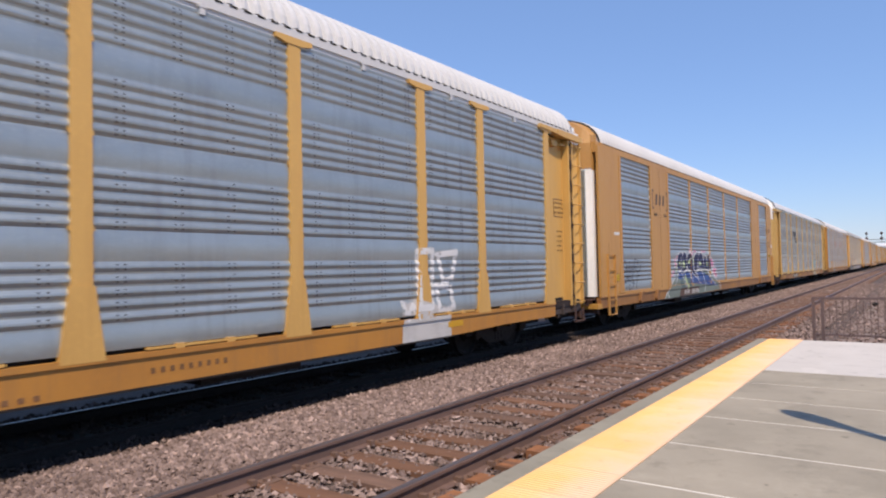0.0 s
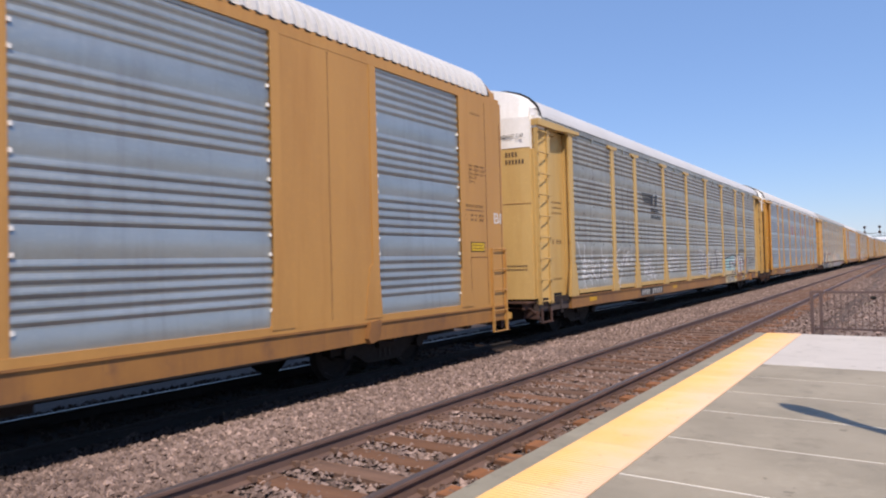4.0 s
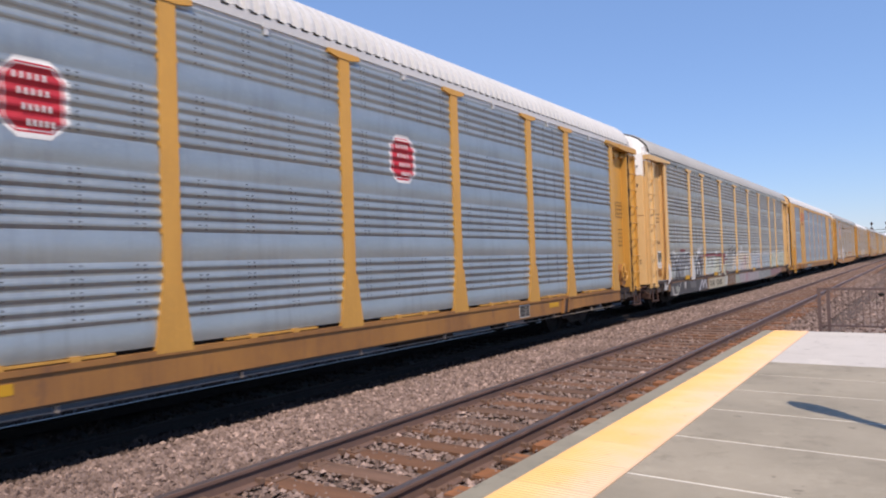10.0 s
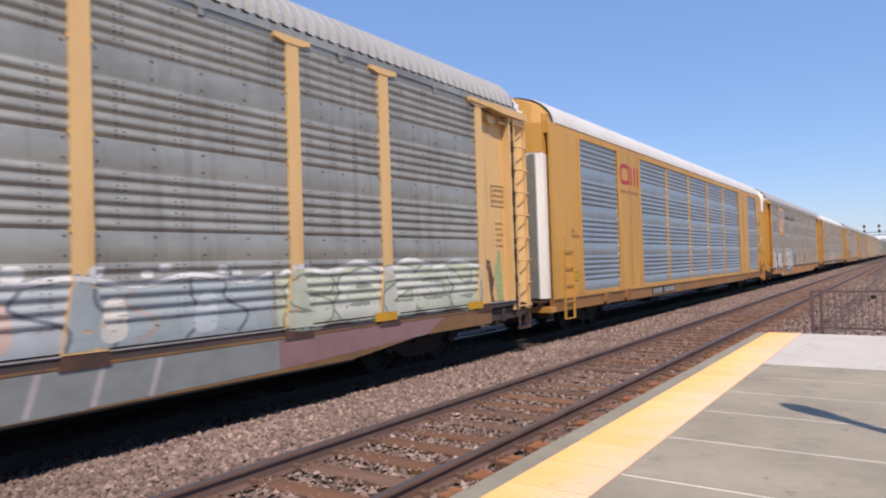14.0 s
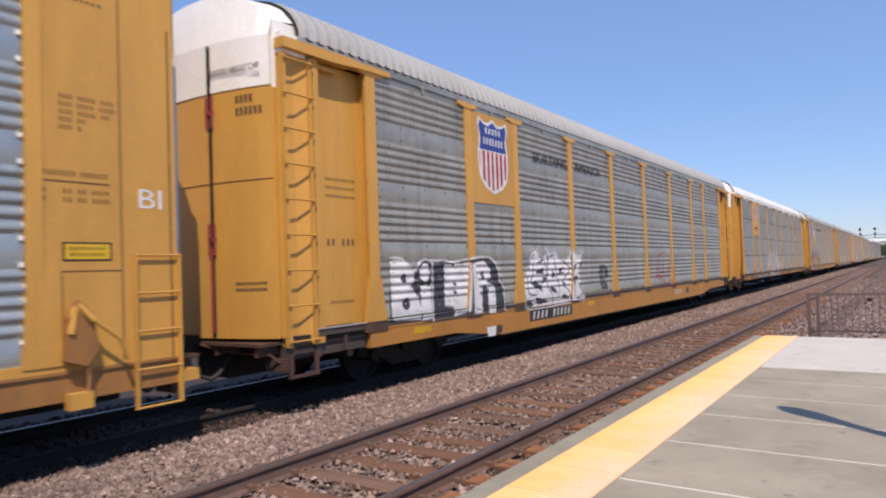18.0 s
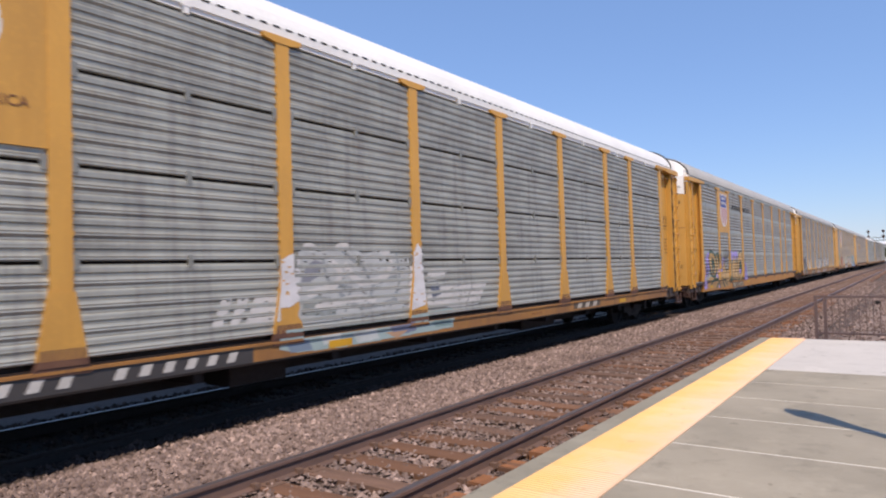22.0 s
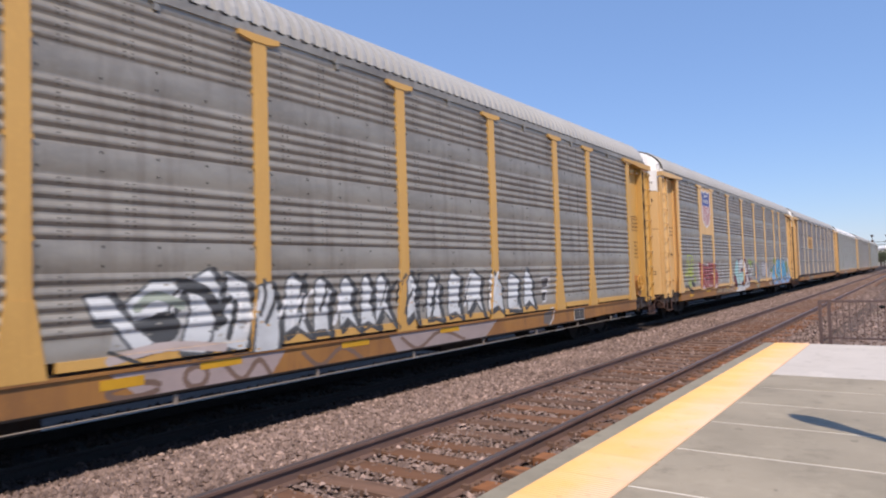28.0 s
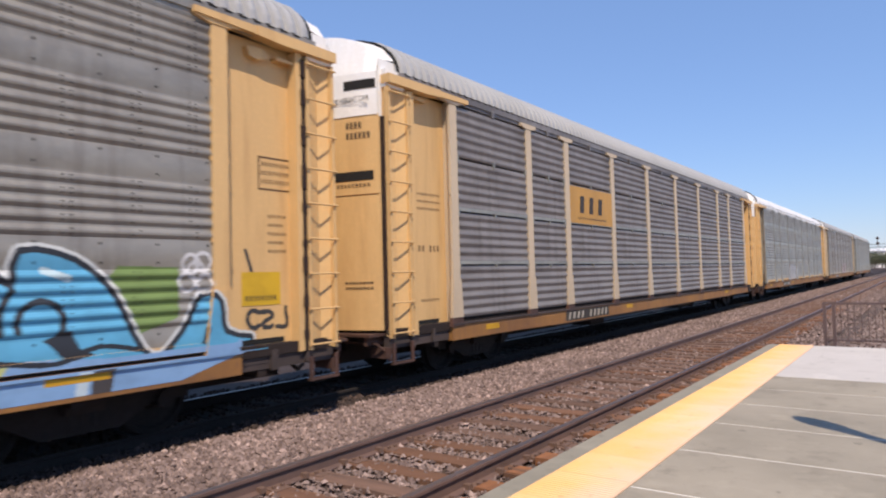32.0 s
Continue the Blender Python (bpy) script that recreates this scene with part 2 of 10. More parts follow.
def ballast_bed():
    m, t, p = nodes_of("ballast_bed")
    co = t.nodes.new("ShaderNodeTexCoord")
    v = t.nodes.new("ShaderNodeTexVoronoi")
    v.inputs["Scale"].default_value = 19.0
    t.links.new(co.outputs["Object"], v.inputs["Vector"])
    sep = t.nodes.new("ShaderNodeSeparateColor")
    t.links.new(v.outputs["Color"], sep.inputs[0])
    col = mixer(t, (0.24, 0.175, 0.15), (0.10, 0.075, 0.065), sep.outputs[0])
    # crevice shade painted in: colour darkens towards each stone's edge
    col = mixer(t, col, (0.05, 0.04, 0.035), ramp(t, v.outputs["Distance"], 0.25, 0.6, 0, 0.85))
    col = mixer(t, col, (0.24, 0.175, 0.15), ramp(t, noise_of(t, 0.35, 5), 0.4, 0.7, 0, 0.4))
    t.links.new(col, p.inputs["Base Color"])
    p.inputs["Roughness"].default_value = 0.95
    inv = ramp(t, v.outputs["Distance"], 0.0, 0.6, 1.0, 0.0)
    bump(t, p, inv, 0.9, 0.03)
    return m


M_bed = ballast_bed()


def field_mat():
    m, t, p = nodes_of("dry_ground")
    col = mixer(t, (0.25, 0.185, 0.155), (0.19, 0.145, 0.12), ramp(t, noise_of(t, 0.08, 6), 0.4, 0.65))
    col = mixer(t, col, (0.20, 0.20, 0.10), ramp(t, noise_of(t, 0.21, 8), 0.58, 0.7, 0, 0.7))
    g = noise_of(t, 9, 5)
    col = mixer(t, col, (0.29, 0.22, 0.185), ramp(t, g, 0.5, 0.7, 0, 0.5))
    t.links.new(col, p.inputs["Base Color"])
    p.inputs["Roughness"].default_value = 0.95
    bump(t, p, g, 0.5, 0.05)
    return m


M_field = field_mat()


def ink(rgb, name="paint", rough=0.55):
    key = "%s_%02x%02x%02x" % (name, *(int(c * 255) for c in rgb))
    if key not in MATS:
        m, t, p = nodes_of(key)
        rgb = tuple(c * 0.80 for c in rgb)
        col = mixer(t, rgb, tuple(c * 0.7 for c in rgb), ramp(t, noise_of(t, 3.0, 6, (1, 1, 1.5)), 0.42, 0.75, 0, 0.7))
        t.links.new(col, p.inputs["Base Color"])
        p.inputs["Roughness"].default_value = rough
        MATS[key] = m
    return MATS[key]


# ---- mesh helpers ----
def box(bm, x0, x1, y0, y1, z0, z1):
    v = [bm.verts.new(c) for c in ((x0, y0, z0), (x1, y0, z0), (x1, y1, z0), (x0, y1, z0), (x0, y0, z1), (x1, y0, z1), (x1, y1, z1), (x0, y1, z1))]
    for f in ((3, 2, 1, 0), (4, 5, 6, 7), (0, 1, 5, 4), (1, 2, 6, 5), (2, 3, 7, 6), (3, 0, 4, 7)):
        bm.faces.new([v[i] for i in f])
    return v


def rod(bm, a, b, r, seg=6):
    a, b = Vector(a), Vector(b)
    q = (b - a).to_track_quat("Z", "Y")
    rings = []
    for c in (a, b):
        rings.append([bm.verts.new(c + q @ Vector((r * math.cos(2 * math.pi * i / seg), r * math.sin(2 * math.pi * i / seg), 0))) for i in range(seg)])
    for i in range(seg):
        j = (i + 1) % seg
        bm.faces.new((rings[0][i], rings[0][j], rings[1][j], rings[1][i]))
    bm.faces.new(rings[0][::-1])
    bm.faces.new(rings[1])


def sweep(bm, prof, y0, y1, close=False, caps=False):
    """A profile of (x, z) points drawn out from y0 to y1."""
    a = [bm.verts.new((x, y0, z)) for x, z in prof]
    b = [bm.verts.new((x, y1, z)) for x, z in prof]
    n = len(prof)
    for i in range(n if close else n - 1):
        j = (i + 1) % n
        bm.faces.new((a[i], b[i], b[j], a[j]))
    if caps:
        bm.faces.new(a)
        bm.faces.new(b[::-1])


def prism(bm, pts, x0, x1):
    """A polygon of (y, z) points, thick from x0 to x1."""
    a = [bm.verts.new((x0, y, z)) for y, z in pts]
    b = [bm.verts.new((x1, y, z)) for y, z in pts]
    n = len(pts)
    bm.faces.new(a)
    bm.faces.new(b[::-1])
    for i in range(n):
        j = (i + 1) % n
        bm.faces.new((a[j], a[i], b[i], b[j]))


def mesh_of(name, bm, mat, smooth=False):
    bmesh.ops.recalc_face_normals(bm, faces=bm.faces)
    me = bpy.data.meshes.new(name)
    bm.to_mesh(me)
    bm.free()
    me.materials.append(mat)
    if smooth:
        me.shade_smooth()
    return me


def part(name, bm, material, parent, label=""):
    me = bm if isinstance(bm, bpy.types.Mesh) else mesh_of(name, bm, material)
    ob = new(name, me)
    ob.parent = parent
    if label:
        ob["label"] = label
    return ob


CACHE = {}


def cached(key, make, mat):
    """One mesh for all the pieces that are alike."""
    key = (*key, mat.name)
    if key not in CACHE:
        bm = bmesh.new()
        make(bm)
        CACHE[key] = mesh_of(str(key[0]), bm, mat)
    return CACHE[key]


def raw(name, verts, faces, mat):
    me = bpy.data.meshes.new(name)
    me.from_pydata(verts, [], faces)
    me.materials.append(mat)
    return me


# ---- ground and tracks ----
NEAR_C, TRAIN_C = -4.12, -8.04     # track centres
PLAT_Z = 0.195
bm = bmesh.new()
# ground sheet, with the ballast shoulders in it
xs = [-3000, -400, -60, -14, -11.2, -9.8, -2.62, -1.2, 4, 60, 400, 3000]
zs = [-0.6, -0.6, -0.6, -0.6, -0.5, -0.30, -0.30, -0.35, -0.45, -0.5, -0.5, -0.5]
ys = [-300, -40, 0, 40, 120, 300, 900, 4000]
grid = [[bm.verts.new((x, y, z)) for x, z in zip(xs, zs)] for y in ys]
for j in range(len(ys) - 1):
    for i in range(len(xs) - 1):
        bm.faces.new((grid[j][i], grid[j][i + 1], grid[j + 1][i + 1], grid[j + 1][i]))
ground = tagged(new("ground", mesh_of("ground", bm, M_field)), "dry brown earth and gravel beside the railway", "ground", kind="structure")
bm = bmesh.new()
sweep(bm, [(-10.6, -0.36), (-9.8, -0.166), (-5.6, -0.150), (-5.3, -0.20), (-3.2, -0.205), (-2.62, -0.235), (-1.6, -0.30)], -60, 400)
# bed under and behind the train, coloured dark to stand for its shade
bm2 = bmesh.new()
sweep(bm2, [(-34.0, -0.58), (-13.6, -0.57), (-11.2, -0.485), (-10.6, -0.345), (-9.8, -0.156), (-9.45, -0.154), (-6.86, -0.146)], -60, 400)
M_bed_shade = surface("shaded_ballast", (0.070, 0.048, 0.040), (0.038, 0.027, 0.023), 0.9, big=3.0, fine=40, amount=0.8, relief=0.8)
tagged(new("oily_bed", mesh_of("oily_bed", bm2, M_bed_shade)), "oil-darkened ballast and cinders beneath the train", "ballast", kind="structure")
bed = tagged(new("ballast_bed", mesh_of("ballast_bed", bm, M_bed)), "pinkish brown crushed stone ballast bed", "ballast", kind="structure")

RAIL = [(-0.07, -0.165), (0.07, -0.165), (0.07, -0.152), (0.014, -0.135), (0.010, -0.045), (0.036, -0.032), (0.036, -0.006), (0.028, 0.0), (-0.028, 0.0), (-0.036, -0.006), (-0.036, -0.032), (-0.010, -0.045), (-0.014, -0.135), (-0.07, -0.152)]


def track(name, xc, head, label, near):
    t = tagged(new(name), label, "railway track", kind="structure")
    for s in (-0.7525, 0.7525):
        bm = bmesh.new()
        sweep(bm, [(x + xc + s, z) for x, z in RAIL], -60, 400, close=True)
        r = part("rail", bm, M_rail_side if near else M_rail_shade, t)
        # under the train, the near head is coloured dark for shade
        top = head if s < 0 else (M_rail_top if near else M_rail_shade)
        bm = bmesh.new()
        box(bm, xc + s - 0.03, xc + s + 0.03, -60, 400, -0.004, 0.002)
        part("rail_head", bm, top, r)
    return t


for m_ in (M_bed_shade, M_under, M_iron, M_wheel, M_stone_shade, M_tie_shade, M_rail_shade):
    dull(m_)
for m_ in (M_stone, M_bed, M_tie, M_tie_rust, M_tie_end):
    dull(m_, 0.2)
near_track = track("near_track", NEAR_C, M_rail_top, "rusty steel rails on brown timber ties in ballast", True)
train_track = track("train_track", TRAIN_C, M_rail_bright, "steel rails under the passing train", False)


def tie_mesh(seed, mat):
    rnd = random.Random(seed)

    def make(bm):
        n = 4
        prof = [(-0.115, -0.30), (-0.118, -0.155), (-0.10, -0.146), (0.0, -0.142), (0.10, -0.146), (0.118, -0.155), (0.115, -0.30)]
        rings = []
        for i in range(n + 1):
            x = -1.3 + 2.6 * i / n
            dy, dz = rnd.uniform(-0.012, 0.012), rnd.uniform(-0.01, 0.006)
            rings.append([bm.verts.new((x, a + dy, z + (dz if z > -0.2 else 0))) for a, z in prof])
        for i in range(n):
            for k in range(len(prof) - 1):
                bm.faces.new((rings[i][k], rings[i][k + 1], rings[i + 1][k + 1], rings[i + 1][k]))
        bm.faces.new(rings[0])
        bm.faces.new(rings[-1][::-1])
    return cached(("tie", seed), make, mat)


def plate_mesh():
    def make(bm):
        box(bm, -0.18, 0.18, -0.09, 0.09, -0.155, -0.138)
        for sx in (-0.10, 0.10):
            for sy in (-0.05, 0.05):
                box(bm, sx - 0.016, sx + 0.016, sy - 0.014, sy + 0.014, -0.14, -0.112)
    return cached(("tie_plate",), make, M_plate)


def anchor_mesh():
    def make(bm):
        box(bm, -0.085, -0.02, -0.028, 0.028, -0.155, -0.105)
        box(bm, 0.02, 0.085, -0.028, 0.028, -0.155, -0.105)
    return cached(("rail_anchor",), make, M_plate)


rt = random.Random(4)
TIE_PITCH = 0.535


def lay_ties(t, xc, y0, n, with_plates, shaded=False):
    for i in range(n):
        y = y0 + i * TIE_PITCH + rt.uniform(-0.03, 0.03)
        k = rt.randrange(8)
        ob = part("tie", tie_mesh(k, M_tie_shade if shaded else M_tie_rust if k in (1, 3, 4, 6) else M_tie), None, t)
        ob.matrix_basis = pose(xc + rt.uniform(-0.05, 0.05), y, rt.uniform(-0.002, 0.016), 0, 0, rt.uniform(-1.2, 1.2))
        if with_plates and y < 34 and rt.random() < 0.8:
            e = part("tie_end", cached(("tie_end", k % 3), lambda bm: box(bm, 0.86 + 0.02 * (k % 3), 1.325, -0.118, 0.118, -0.30, -0.134), M_tie_end), None, t)
            e.matrix_basis = pose(xc, y, rt.uniform(-0.004, 0.012), 0, 0, rt.uniform(-1, 1))
        if with_plates and y < 26:
            for s in (-0.7525, 0.7525):
                p = part("tie_plate", plate_mesh(), None, t)
                p.matrix_basis = pose(xc + s, y, 0.0)
                a = part("rail_anchor", anchor_mesh(), None, t)
                a.matrix_basis = pose(xc + s, y - 0.15, 0.0)


# ---- platform ----
platform = tagged(new("platform"), "weathered grey concrete station platform with pale joints", "platform", kind="structure")
PX0, PX1, PEND = -2.55, 9.0, 14.45
JOINTS = [1.15, 2.31, 3.47, 4.62, 5.78, 6.94, 8.04, 9.14, 10.27]
bm = bmesh.new()
box(bm, PX0, -2.37, -25, PEND, -0.5, PLAT_Z)
part("platform_edge", bm, M_kerb, platform, "bare concrete platform edge")
edges = [-25, -18.5, -12.5, -6.9, -2.3, 0.0] + JOINTS
for a, b in zip(edges[:-1], edges[1:]):
    bm = bmesh.new()
    box(bm, -1.76, PX1, a + 0.011, b - 0.011, -0.5, PLAT_Z)
    bmesh.ops.bevel(bm, geom=[e for e in bm.edges if all(v.co.z > 0 for v in e.verts)], offset=0.006, segments=1, affect='EDGES')
    part("slab", bm, M_conc, platform)
    bm = bmesh.new()
    box(bm, -1.757, PX1, b - 0.011, b + 0.011, -0.4, PLAT_Z - 0.003)
    part("joint", bm, M_joint, platform)
bm = bmesh.new()
box(bm, -1.76, PX1, JOINTS[-1] + 0.012, PEND, -0.5, PLAT_Z)
part("end_slab", bm, M_conc_new, platform, "pale new concrete slab at the platform's end")
bm = bmesh.new()
box(bm, -2.368, -1.763, -25, PEND, -0.5, PLAT_Z - 0.006)
part("strip_bed", bm, M_kerb, platform)

tact = tagged(new("tactile_strip"), "yellow ribbed tactile warning strip along the platform edge", "tactile paving", kind="structure")


def tactile_tile(bm):
    box(bm, 0.002, 0.603, 0.002, 0.608, -0.008, 0.004)
    n = 14
    for i in range(n):
        y = 0.03 + i * 0.55 / (n - 1)
        v = [bm.verts.new(c) for c in ((0.02, y - 0.011, 0.004), (0.585, y - 0.011, 0.004), (0.585, y + 0.011, 0.004), (0.02, y + 0.011, 0.004), (0.02, y - 0.006, 0.009), (0.585, y - 0.006, 0.009), (0.585, y + 0.006, 0.009), (0.02, y + 0.006, 0.009))]
        for f in ((4, 5, 6, 7), (0, 1, 5, 4), (1, 2, 6, 5), (2, 3, 7, 6), (3, 0, 4, 7)):
            bm.faces.new([v[k] for k in f])


def lay_tactile():
    me = cached(("tactile_tile",), tactile_tile, M_tact)
    y = PEND - 0.61
    while y > -6:
        ob = part("tactile_tile", me, None, tact)
        ob.matrix_basis = pose(-2.368, y, PLAT_Z)
        y -= 0.61


# ---- fence past the platform's end ----
def fence():
    f = tagged(new("fence"), "low dark bronze metal picket fence at the platform's end", "fence")
    f.matrix_basis = pose(-1.66, 15.25, 0)
    z0, z1, length = -0.35, 0.985, 9.0

    def bar(name, *b):
        bm = bmesh.new()
        box(bm, *b)
        return part(name, bm, M_fence, f)
    bar("top_rail", 0, length, -0.025, 0.025, z1 - 0.045, z1)
    bar("bottom_rail", 0, length, -0.02, 0.02, 0.215, 0.255)
    for x in [0.0, 0.16, 2.4, 4.8, 7.2, 9.0]:
        bar("post", x - 0.03, x + 0.03, -0.03, 0.03, z0, z1 + (0.01 if x else 0))
    me = cached(("picket",), lambda bm: box(bm, -0.007, 0.007, -0.007, 0.007, 0.255, z1 - 0.045), M_fence)
    x = 0.28
    while x < length - 0.05:
        p = part("picket", me, None, f)
        p.matrix_basis = pose(x, 0, 0)
        x += 0.115
    # a small round lamp box hung on the rail
    bm = bmesh.new()
    bmesh.ops.create_uvsphere(bm, u_segments=12, v_segments=8, radius=0.055)
    for v in bm.verts:
        v.co = (v.co.x + 1.05, v.co.y - 0.06, v.co.z * 0.6 + 0.86)
    part("latch_box", bm, M_slot, f, "small dark round box on the fence")


fence()


def lamp_post():
    """A platform lamp whose shadow falls across the slabs."""
    f = tagged(new("lamp_post"), "dark platform lamp post with a drooping lantern head", "lamp post")
    f.matrix_basis = pose(1.30, 5.41, PLAT_Z)
    bm = bmesh.new()
    rod(bm, (0, 0, 0), (0, 0, 3.4), 0.07, 10)
    rod(bm, (0, 0, 0), (0, 0, 0.3), 0.11, 10)
    part("pole", bm, M_fence, f)
    bm = bmesh.new()
    prof = [(0.0, 4.52), (0.05, 4.47), (0.115, 4.30), (0.14, 4.10), (0.13, 3.90), (0.10, 3.65), (0.075, 3.38), (0.0, 3.38)]
    rings = [[bm.verts.new((r * math.cos(a * math.pi / 6), r * math.sin(a * math.pi / 6), z)) for a in range(12)] for r, z in prof]
    for a, b in zip(rings[:-1], rings[1:]):
        for k in range(12):
            bm.faces.new((a[k], a[(k + 1) % 12], b[(k + 1) % 12], b[k]))
    bmesh.ops.remove_doubles(bm, verts=bm.verts, dist=0.001)
    part("lantern", bm, M_fence, f)


lamp_post()

# ---- the train ----
HW = 1.588           # from the car's middle to its side
L_CAR = 26.1
Z_DECK, Z_RIM = 0.93, 4.86
COEF = (-139.193, -12.0716, -2.13214, -0.056821, 0.805601)


def along(t):
    u = (t - 16) / 16
    return sum(c * u ** (k + 1) for k, c in enumerate(COEF))


def rib_std(z):
    """How far the stacked, ribbed side sheets stand out at height z."""
    s = ((4.66 - z) / 0.93) % 1.0 * 0.93
    if s > 0.63:
        return 0.003 + 0.016 * math.sin(math.pi * (s - 0.63) / 0.30)
    return 0.026 * (0.5 - 0.5 * math.cos(2 * math.pi * s / 0.126)) ** 0.8


def rib_quad(z):
    s = (4.66 - z) % 0.1156 / 0.1156
    return 0.021 * (0.5 - 0.5 * math.cos(2 * math.pi * s)) ** 0.8 + 0.004 * math.cos(6 * math.pi * s)


def rib_coarse(z):
    return 0.026 * (0.5 - 0.5 * math.cos(2 * math.pi * ((4.66 - z) % 0.154) / 0.154))


def panel_mesh(style, y0, y1, z0, z1, mat):
    rib = {"quad": rib_quad, "coarse": rib_coarse}.get(style, rib_std)
    step = 0.0155 if style == "quad" else 3.72 / 177

    def make(bm):
        n = max(2, int(round((z1 - z0) / step)))
        prof = [(HW - 0.042 + rib(z0 + (z1 - z0) * i / n), z0 + (z1 - z0) * i / n) for i in range(n + 1)]
        prof += [(HW - 0.075, z1), (HW - 0.075, z0)]
        sweep(bm, prof, 0, y1 - y0, close=True)
    me = cached(("panel", style, round(y1 - y0, 3), round(z0, 3), round(z1, 3)), make, mat)
    return me


def arch(x, rise=0.765, base=Z_RIM):
    """Height of the roof at x from the car's middle."""
    u = min(1.0, abs(x) / 1.50)
    return base + rise * math.sqrt(max(0.0, 1 - u ** 2.4))


ARCH_X = [1.50, 1.485, 1.44, 1.36, 1.22, 1.0, 0.7, 0.35, 0, -0.35, -0.7, -1.0, -1.22, -1.36, -1.44, -1.485, -1.50]


def roof_mesh(kind, mat):
    def make(bm):
        y0, y1 = 0.35, L_CAR - 0.35
        if kind == "smooth":
            ysx = [(y0, 0), (y1, 0)]
        else:
            ysx, y = [], y0
            p = 0.208
            while y < y1 - p:
                ysx += [(y, 0), (y + p * 0.20, 0), (y + p * 0.34, 0.045), (y + p * 0.60, 0.056), (y + p * 0.86, 0.045)]
                y += p
            ysx.append((y1, 0))
        rows = [[bm.verts.new((x * (1 + u / 1.5), y, arch(x) + u)) for x in ARCH_X] for y, u in ysx]
        for a, b in zip(rows[:-1], rows[1:]):
            for i in range(len(ARCH_X) - 1):
                bm.faces.new((a[i], a[i + 1], b[i + 1], b[i]))
        for y, s in ((y0, 1), (y1, -1)):
            vs = [bm.verts.new((x, y, arch(x))) for x in ARCH_X]
            bm.faces.new(vs)
    return cached(("roof", kind), make, mat)


KINK = 1.63          # where a post's foot begins to flare


def post_mesh(mat, flare=0.34, cap=True, foot=0.90):
    """A side post: narrow above, flared at its foot, a T-shaped head."""
    def make(bm):
        prism(bm, [(-0.105, KINK), (-0.105, 4.68), (0.105, 4.68), (0.105, KINK)], HW - 0.05, HW)
        prism(bm, [(-flare, foot), (-0.118, KINK), (0.118, KINK), (flare, foot)], HW - 0.05, HW + 0.014)
        for z in (2.18, 3.11, 4.04):      # bolted clips that hold the sheets
            for e in (-0.108, 0.108):
                box(bm, HW - 0.03, HW - 0.004, e - 0.014, e + 0.014, z - 0.022, z + 0.022)
        if cap:
            prism(bm, [(-0.31, 4.70), (-0.31, 4.757), (0.31, 4.757), (0.31, 4.70), (0.13, 4.662), (-0.13, 4.662)], HW - 0.05, HW + 0.012)
    return cached(("post", flare, cap, foot), make, mat)


def slab_part(name, mat, parent, y0, y1, z0, z1, x0, x1, label=""):
    bm = bmesh.new()
    box(bm, x0, x1, y0, y1, z0, z1)
    return part(name, bm, mat, parent, label)


def ladder(car, y0, y1, mat, back):
    """A corner ladder of eight rungs in front of a plate."""
    w = y1 - y0
    fold = [(0.0, -0.04), (w * 0.62, -0.135), (w, -0.05)] if back else [(0.0, -0.135), (w * 0.55, -0.12), (w, -0.03)]

    def plate(bm):
        lo = [bm.verts.new((HW + d, y, 0.82)) for y, d in fold]
        hi = [bm.verts.new((HW + d, y, 4.62)) for y, d in fold]
        for k in range(2):
            bm.faces.new((lo[k], lo[k + 1], hi[k + 1], hi[k]))
    lad = part("ladder", cached(("ladder_plate", back), plate, mat), None, car)
    lad.matrix_basis = pose(0, y0, 0)
    stile = cached(("stile",), lambda bm: box(bm, HW - 0.085, HW, -0.022, 0.022, 0.80, 4.62), mat)
    for y in (0.025, y1 - y0 - 0.025):
        s = part("stile", stile, None, lad)
        s.matrix_basis = pose(0, y, 0)
    rung = cached(("rung", round(y1 - y0, 3)), lambda bm: rod(bm, (HW + 0.02, -0.02, 0), (HW + 0.02, y1 - y0 + 0.02, 0), 0.014, 6), mat)
    for k in range(9):
        r = part("rung", rung, None, lad)
        r.matrix_basis = pose(0, 0, 0.87 + k * 0.4585)
    st = cached(("stirrup", round(y1 - y0, 3)), stirrup(y1 - y0), M_bracket)
    part("stirrup", st, None, lad)
    return lad


def stirrup(w):
    def make(bm):
        for y in (0.03, w - 0.03):
            box(bm, HW - 0.03, HW - 0.005, y - 0.03, y + 0.03, 0.42, 0.72)
        box(bm, HW - 0.06, HW + 0.01, 0.0, w, 0.405, 0.435)
    return make


